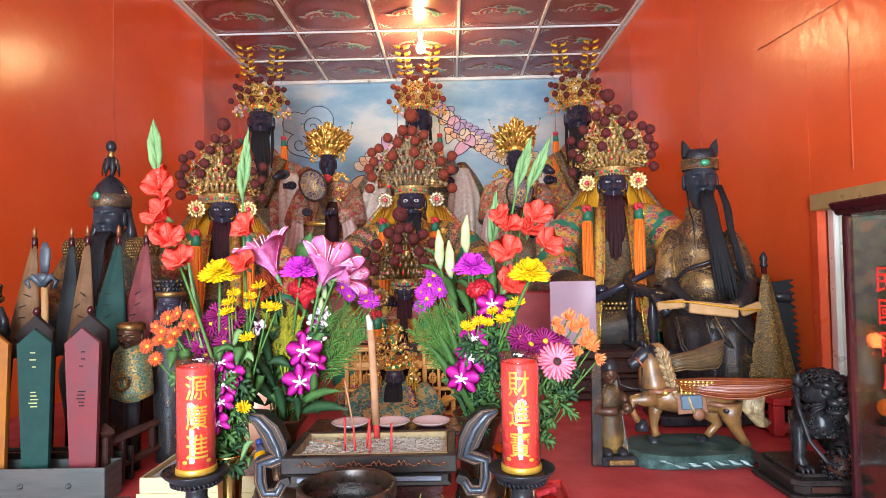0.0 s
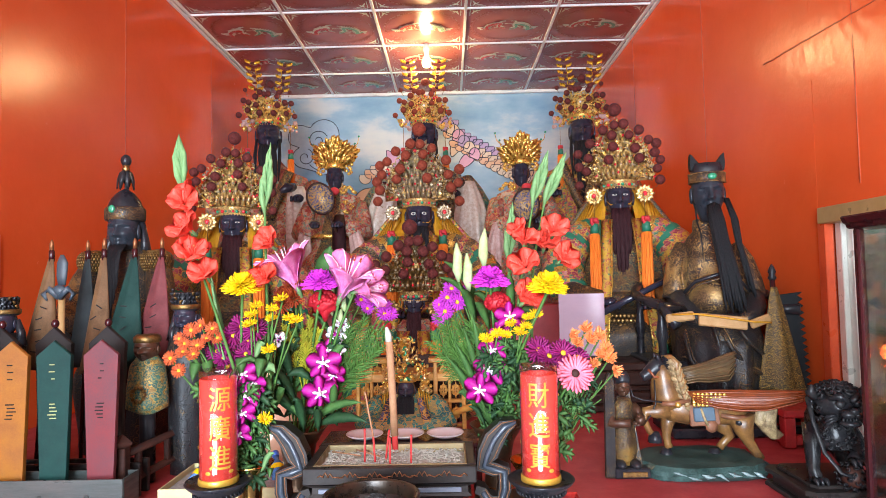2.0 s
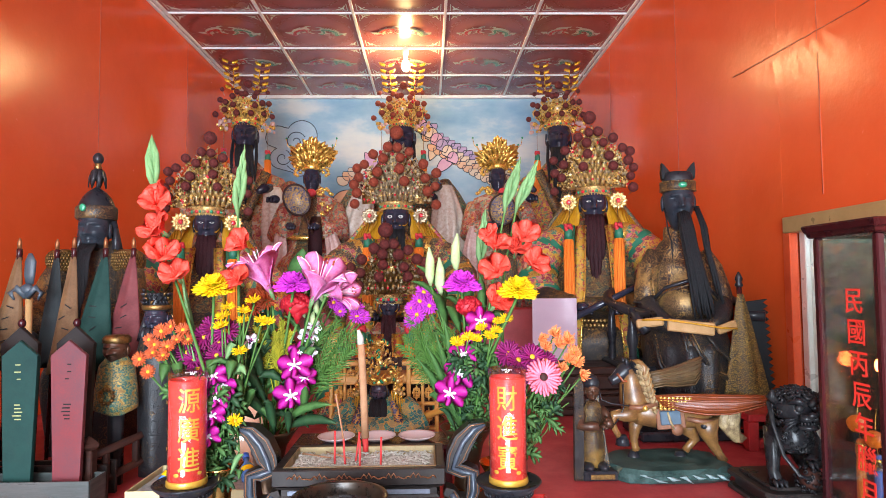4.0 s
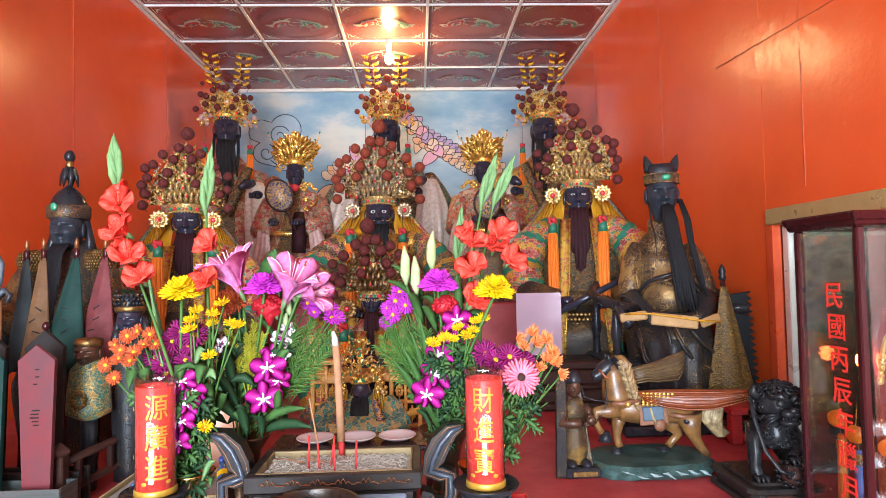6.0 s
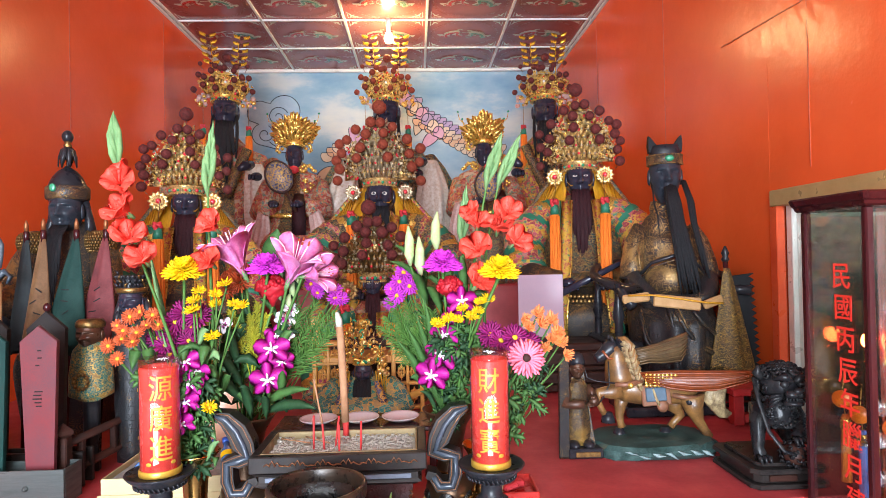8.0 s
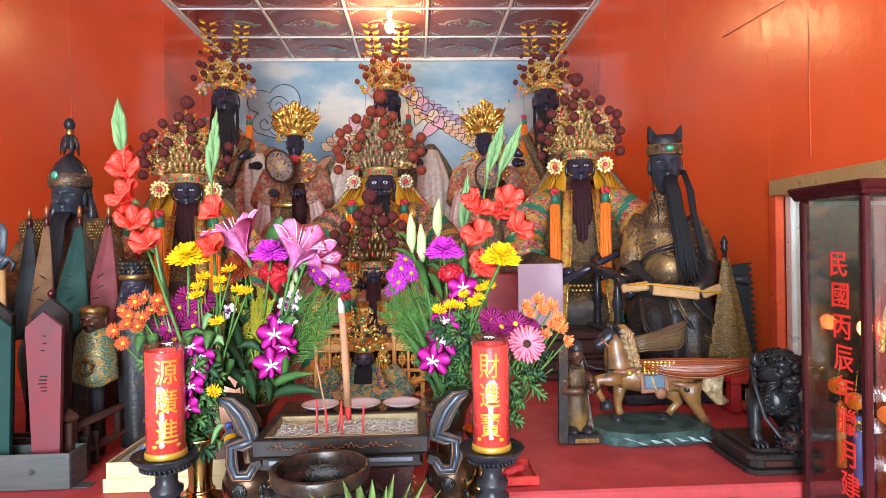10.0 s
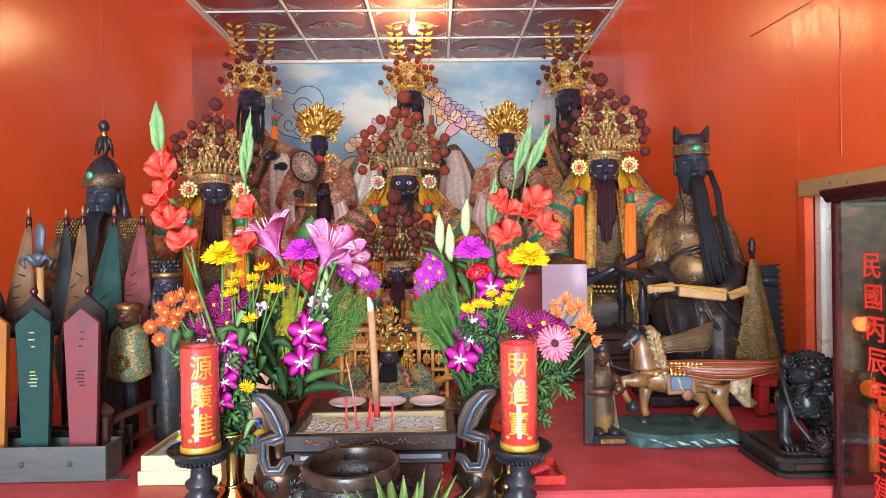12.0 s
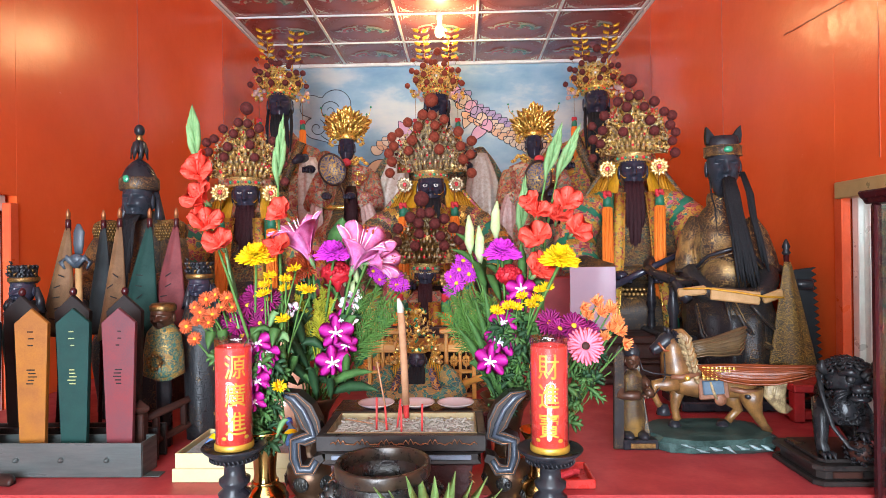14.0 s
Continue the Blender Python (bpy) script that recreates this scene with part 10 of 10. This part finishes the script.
for th, base, top, sx, n in ((D, BD, (0.435, 0.965, 1.50), 0.055, 64), (A, BA, (-0.285, 0.95, 1.50), 0.060, 60), (C, BC, (0.285, 1.00, 1.56), 0.055, 60)):
    for i in range(n):
        a = rnd.uniform(0, 6.28)
        t = rnd.uniform(0.05, 0.95)
        q = Vector(base).lerp(Vector(top), t) + Vector((rnd.uniform(-sx, sx) * (0.4 + 0.6 * t), rnd.uniform(-0.03, 0.01), 0))
        lobed(th, q, q + Vector((0.034 * math.cos(a), -0.010, rnd.uniform(-0.028, 0.022))), rnd.uniform(0.009, 0.016), rnd.choice(("leaf", "leaf", "leaf_dark")))
for i in range(22):
    p = (0.335 + rnd.uniform(0.0, 0.15), 0.97 + rnd.uniform(-0.01, 0.02), rnd.uniform(1.42, 1.54))
    stem(D, p, BD, rnd, 0.0013, 0.03)
for i in range(22):
    p = (-0.30 + rnd.uniform(-0.08, 0.10), 0.96 + rnd.uniform(-0.01, 0.02), rnd.uniform(1.45, 1.60))
    stem(A, p, BA, rnd, 0.0013, 0.03)

# spiky green plant before the cauldron
P = holder("spiky_plant", "pale green spiky-leaved plant in a small pot", "plant", (0.117, 0.615, TABLE))
under("pot", Geo().lathe([(0.030, 0), (0.034, 0.004), (0.042, 0.075), (0.046, 0.08), (0.043, 0.084), (0.038, 0.08), (0.036, 0.070), (0.001, 0.068)], 24, (0.117, 0.615, TABLE + 0.001)), "peach", P)
for i in range(26):
    a = 2.4 * i
    t = i / 25
    l = 0.125 - 0.02 * t
    out = 0.95 - 0.70 * t
    b0 = Vector((0.117 + 0.008 * math.cos(a), 0.615 + 0.008 * math.sin(a), TABLE + 0.075))
    d = Vector((math.cos(a) * out, math.sin(a) * out * 0.8, 0.9 + 0.35 * t))
    d.normalize()
    pts = [b0, b0 + d * l * 0.5 + Vector((0, 0, 0.012)), b0 + d * l * 1.0 + Vector((0, 0, 0.014)), b0 + d * l * 1.5 + Vector((0, 0, 0.0))]
    under("leaf", Geo().ribbon(pts, [0.006, 0.011, 0.009, 0.0008], d.cross(UP), 0, 0.0015, 0.35), "plant_green", P)

M["mural_sky_pale"] = mat("pale_sky_paint", (0.36, 0.50, 0.60), (0.24, 0.38, 0.52), rough=0.4, scale=5, relief=0.1)

# ---- painting on the back wall: outlined clouds, petals and scales ----
WALLN = bpy.data.objects["wall_north"]
for nm, a, b in (("mural_line", (0.02, 0.03, 0.05), (0.04, 0.05, 0.08)), ("mural_blue", (0.30, 0.46, 0.62), (0.24, 0.40, 0.56)), ("mural_pink", (0.62, 0.36, 0.48), (0.50, 0.25, 0.42)), ("mural_violet", (0.42, 0.32, 0.52), (0.34, 0.26, 0.46)),
                 ("mural_cream", (0.66, 0.58, 0.46), (0.58, 0.46, 0.34)), ("mural_teal", (0.16, 0.40, 0.36), (0.20, 0.46, 0.34)), ("mural_peach", (0.66, 0.42, 0.26), (0.6, 0.36, 0.22))):
    M[nm] = mat(nm, a, b, rough=0.5, scale=9, relief=0.05)


def paint(name, outline, colour, y=0.0, line=0.006):
    """A flat painted patch with a dark outline."""
    n = len(outline)
    cx, cz = sum(p[0] for p in outline) / n, sum(p[1] for p in outline) / n
    g = Geo()
    vs = [(x, BACK - 0.001 - y, z) for x, z in outline] + [(cx, BACK - 0.001 - y, cz)]
    g.add(vs, [[i, (i + 1) % n, n] for i in range(n)], 0, False)
    if line:
        g.tube([(x, BACK - 0.0015 - y, z) for x, z in outline + outline[:1]], line * 0.6, 4, 1, flat=0.3)
    return part(name, g, [colour, "mural_line"], WALLN)


def arc(cx, cz, r, a0, a1, n=18, sx=1.0):
    return [(cx + sx * r * math.cos(math.radians(a0 + (a1 - a0) * i / n)), cz + r * math.sin(math.radians(a0 + (a1 - a0) * i / n))) for i in range(n + 1)]


def curve_line(name, pts, r=0.006):
    part(name, Geo().tube([(x, BACK - 0.006, z) for x, z in pts], r * 0.7, 5, 0, flat=0.3), "mural_line", WALLN)


# cloud with a spiral, west of the middle
cloud = arc(-1.21, 2.87, 0.10, 250, 110) + arc(-1.235, 3.065, 0.115, 215, 60) + arc(-1.01, 3.085, 0.145, 150, -20) + arc(-0.93, 2.93, 0.10, 40, -70) + arc(-1.02, 2.80, 0.10, -20, -140)
paint("painted_cloud", cloud, "mural_sky_pale", 0.002)
curve_line("painted_curl", [(-1.07 + (0.100 - 0.0028 * i) * math.cos(0.30 * i + 0.4), 3.03 + (0.100 - 0.0028 * i) * math.sin(0.30 * i + 0.4)) for i in range(30)])
curve_line("painted_curl", [(-1.19 + (0.085 - 0.0026 * i) * math.cos(-0.30 * i + 1.2), 2.87 + (0.085 - 0.0026 * i) * math.sin(-0.30 * i + 1.2)) for i in range(27)])
curve_line("painted_curl", [(-1.15 + 0.012 * i, 2.80 - 0.05 * math.sin(i * 0.22)) for i in range(16)])
# petals and waves of the dragon cloud
rnd = random.Random(8)
for i, (x, z, a, l, col) in enumerate(((-0.52, 2.72, 20, 0.26, "mural_pink"), (-0.46, 2.64, 5, 0.30, "mural_pink"), (-0.42, 2.56, -10, 0.28, "mural_teal"), (-0.22, 2.86, 65, 0.22, "mural_cream"), (-0.26, 2.74, 130, 0.24, "mural_pink"), (-0.30, 2.62, 150, 0.26, "mural_violet"),
                                       (0.20, 2.84, 60, 0.24, "mural_cream"), (0.26, 2.72, 40, 0.26, "mural_pink"), (-0.60, 2.46, -15, 0.34, "mural_teal"), (-0.48, 2.40, 10, 0.34, "mural_peach"), (-0.75, 2.40, 30, 0.30, "mural_peach"))):
    ca, sa = math.cos(math.radians(a)), math.sin(math.radians(a))
    out = []
    for t in range(17):
        u = t / 16
        w = 0.26 * l * math.sin(math.pi * u) ** 0.8 * (1 if t <= 16 else 1)
        out.append((x + ca * l * u - sa * w, z + sa * l * u + ca * w))
    for t in range(15, 0, -1):
        u = t / 16
        w = -0.14 * l * math.sin(math.pi * u) ** 0.8
        out.append((x + ca * l * u - sa * w, z + sa * l * u + ca * w))
    paint("painted_petal", out, col, 0.003 + 0.0004 * i)
# scaled band that arches east of the middle
for row in range(3):
    for i in range(15):
        t = i / 14
        ax = 0.20 + 0.78 * t
        az = 3.12 - 0.44 * t ** 0.55 + 0.03 * math.sin(t * 6)
        nx, nz = 0.5, 0.86
        cx, cz = ax - nx * 0.062 * (row - 1), az - nz * 0.062 * (row - 1)
        paint("painted_scale", arc(cx, cz, 0.046, 150, 390, 10), ("mural_violet", "mural_cream", "mural_peach")[row] if i < 8 else ("mural_cream", "mural_peach", "mural_cream")[row], 0.003 + 0.0003 * i + 0.002 * row, 0.005)
for i in range(6):
    paint("painted_scale", arc(0.55 + 0.11 * i, 2.30 - 0.03 * i, 0.075, 160, 380, 10), "mural_cream" if i % 2 else "mural_teal", 0.003 + 0.0004 * i, 0.005)
for i in range(7):
    t = i / 6
    cx, cz, r = 0.12 + 0.30 * t, 3.16 - 0.30 * t ** 1.2, 0.085 - 0.02 * t
    paint("painted_roll", arc(cx, cz, r, -60, 200, 14, 0.8), ("mural_pink", "mural_violet", "mural_cream")[i % 3], 0.012 + 0.0005 * i, 0.006)
for i in range(9):
    t = i / 8
    paint("painted_scale", arc(-0.62 + 0.42 * t, 2.66 + 0.10 * math.sin(t * 4), 0.06, 150, 390, 10), "mural_peach" if i % 2 else "mural_cream", 0.009 + 0.0004 * i, 0.005)
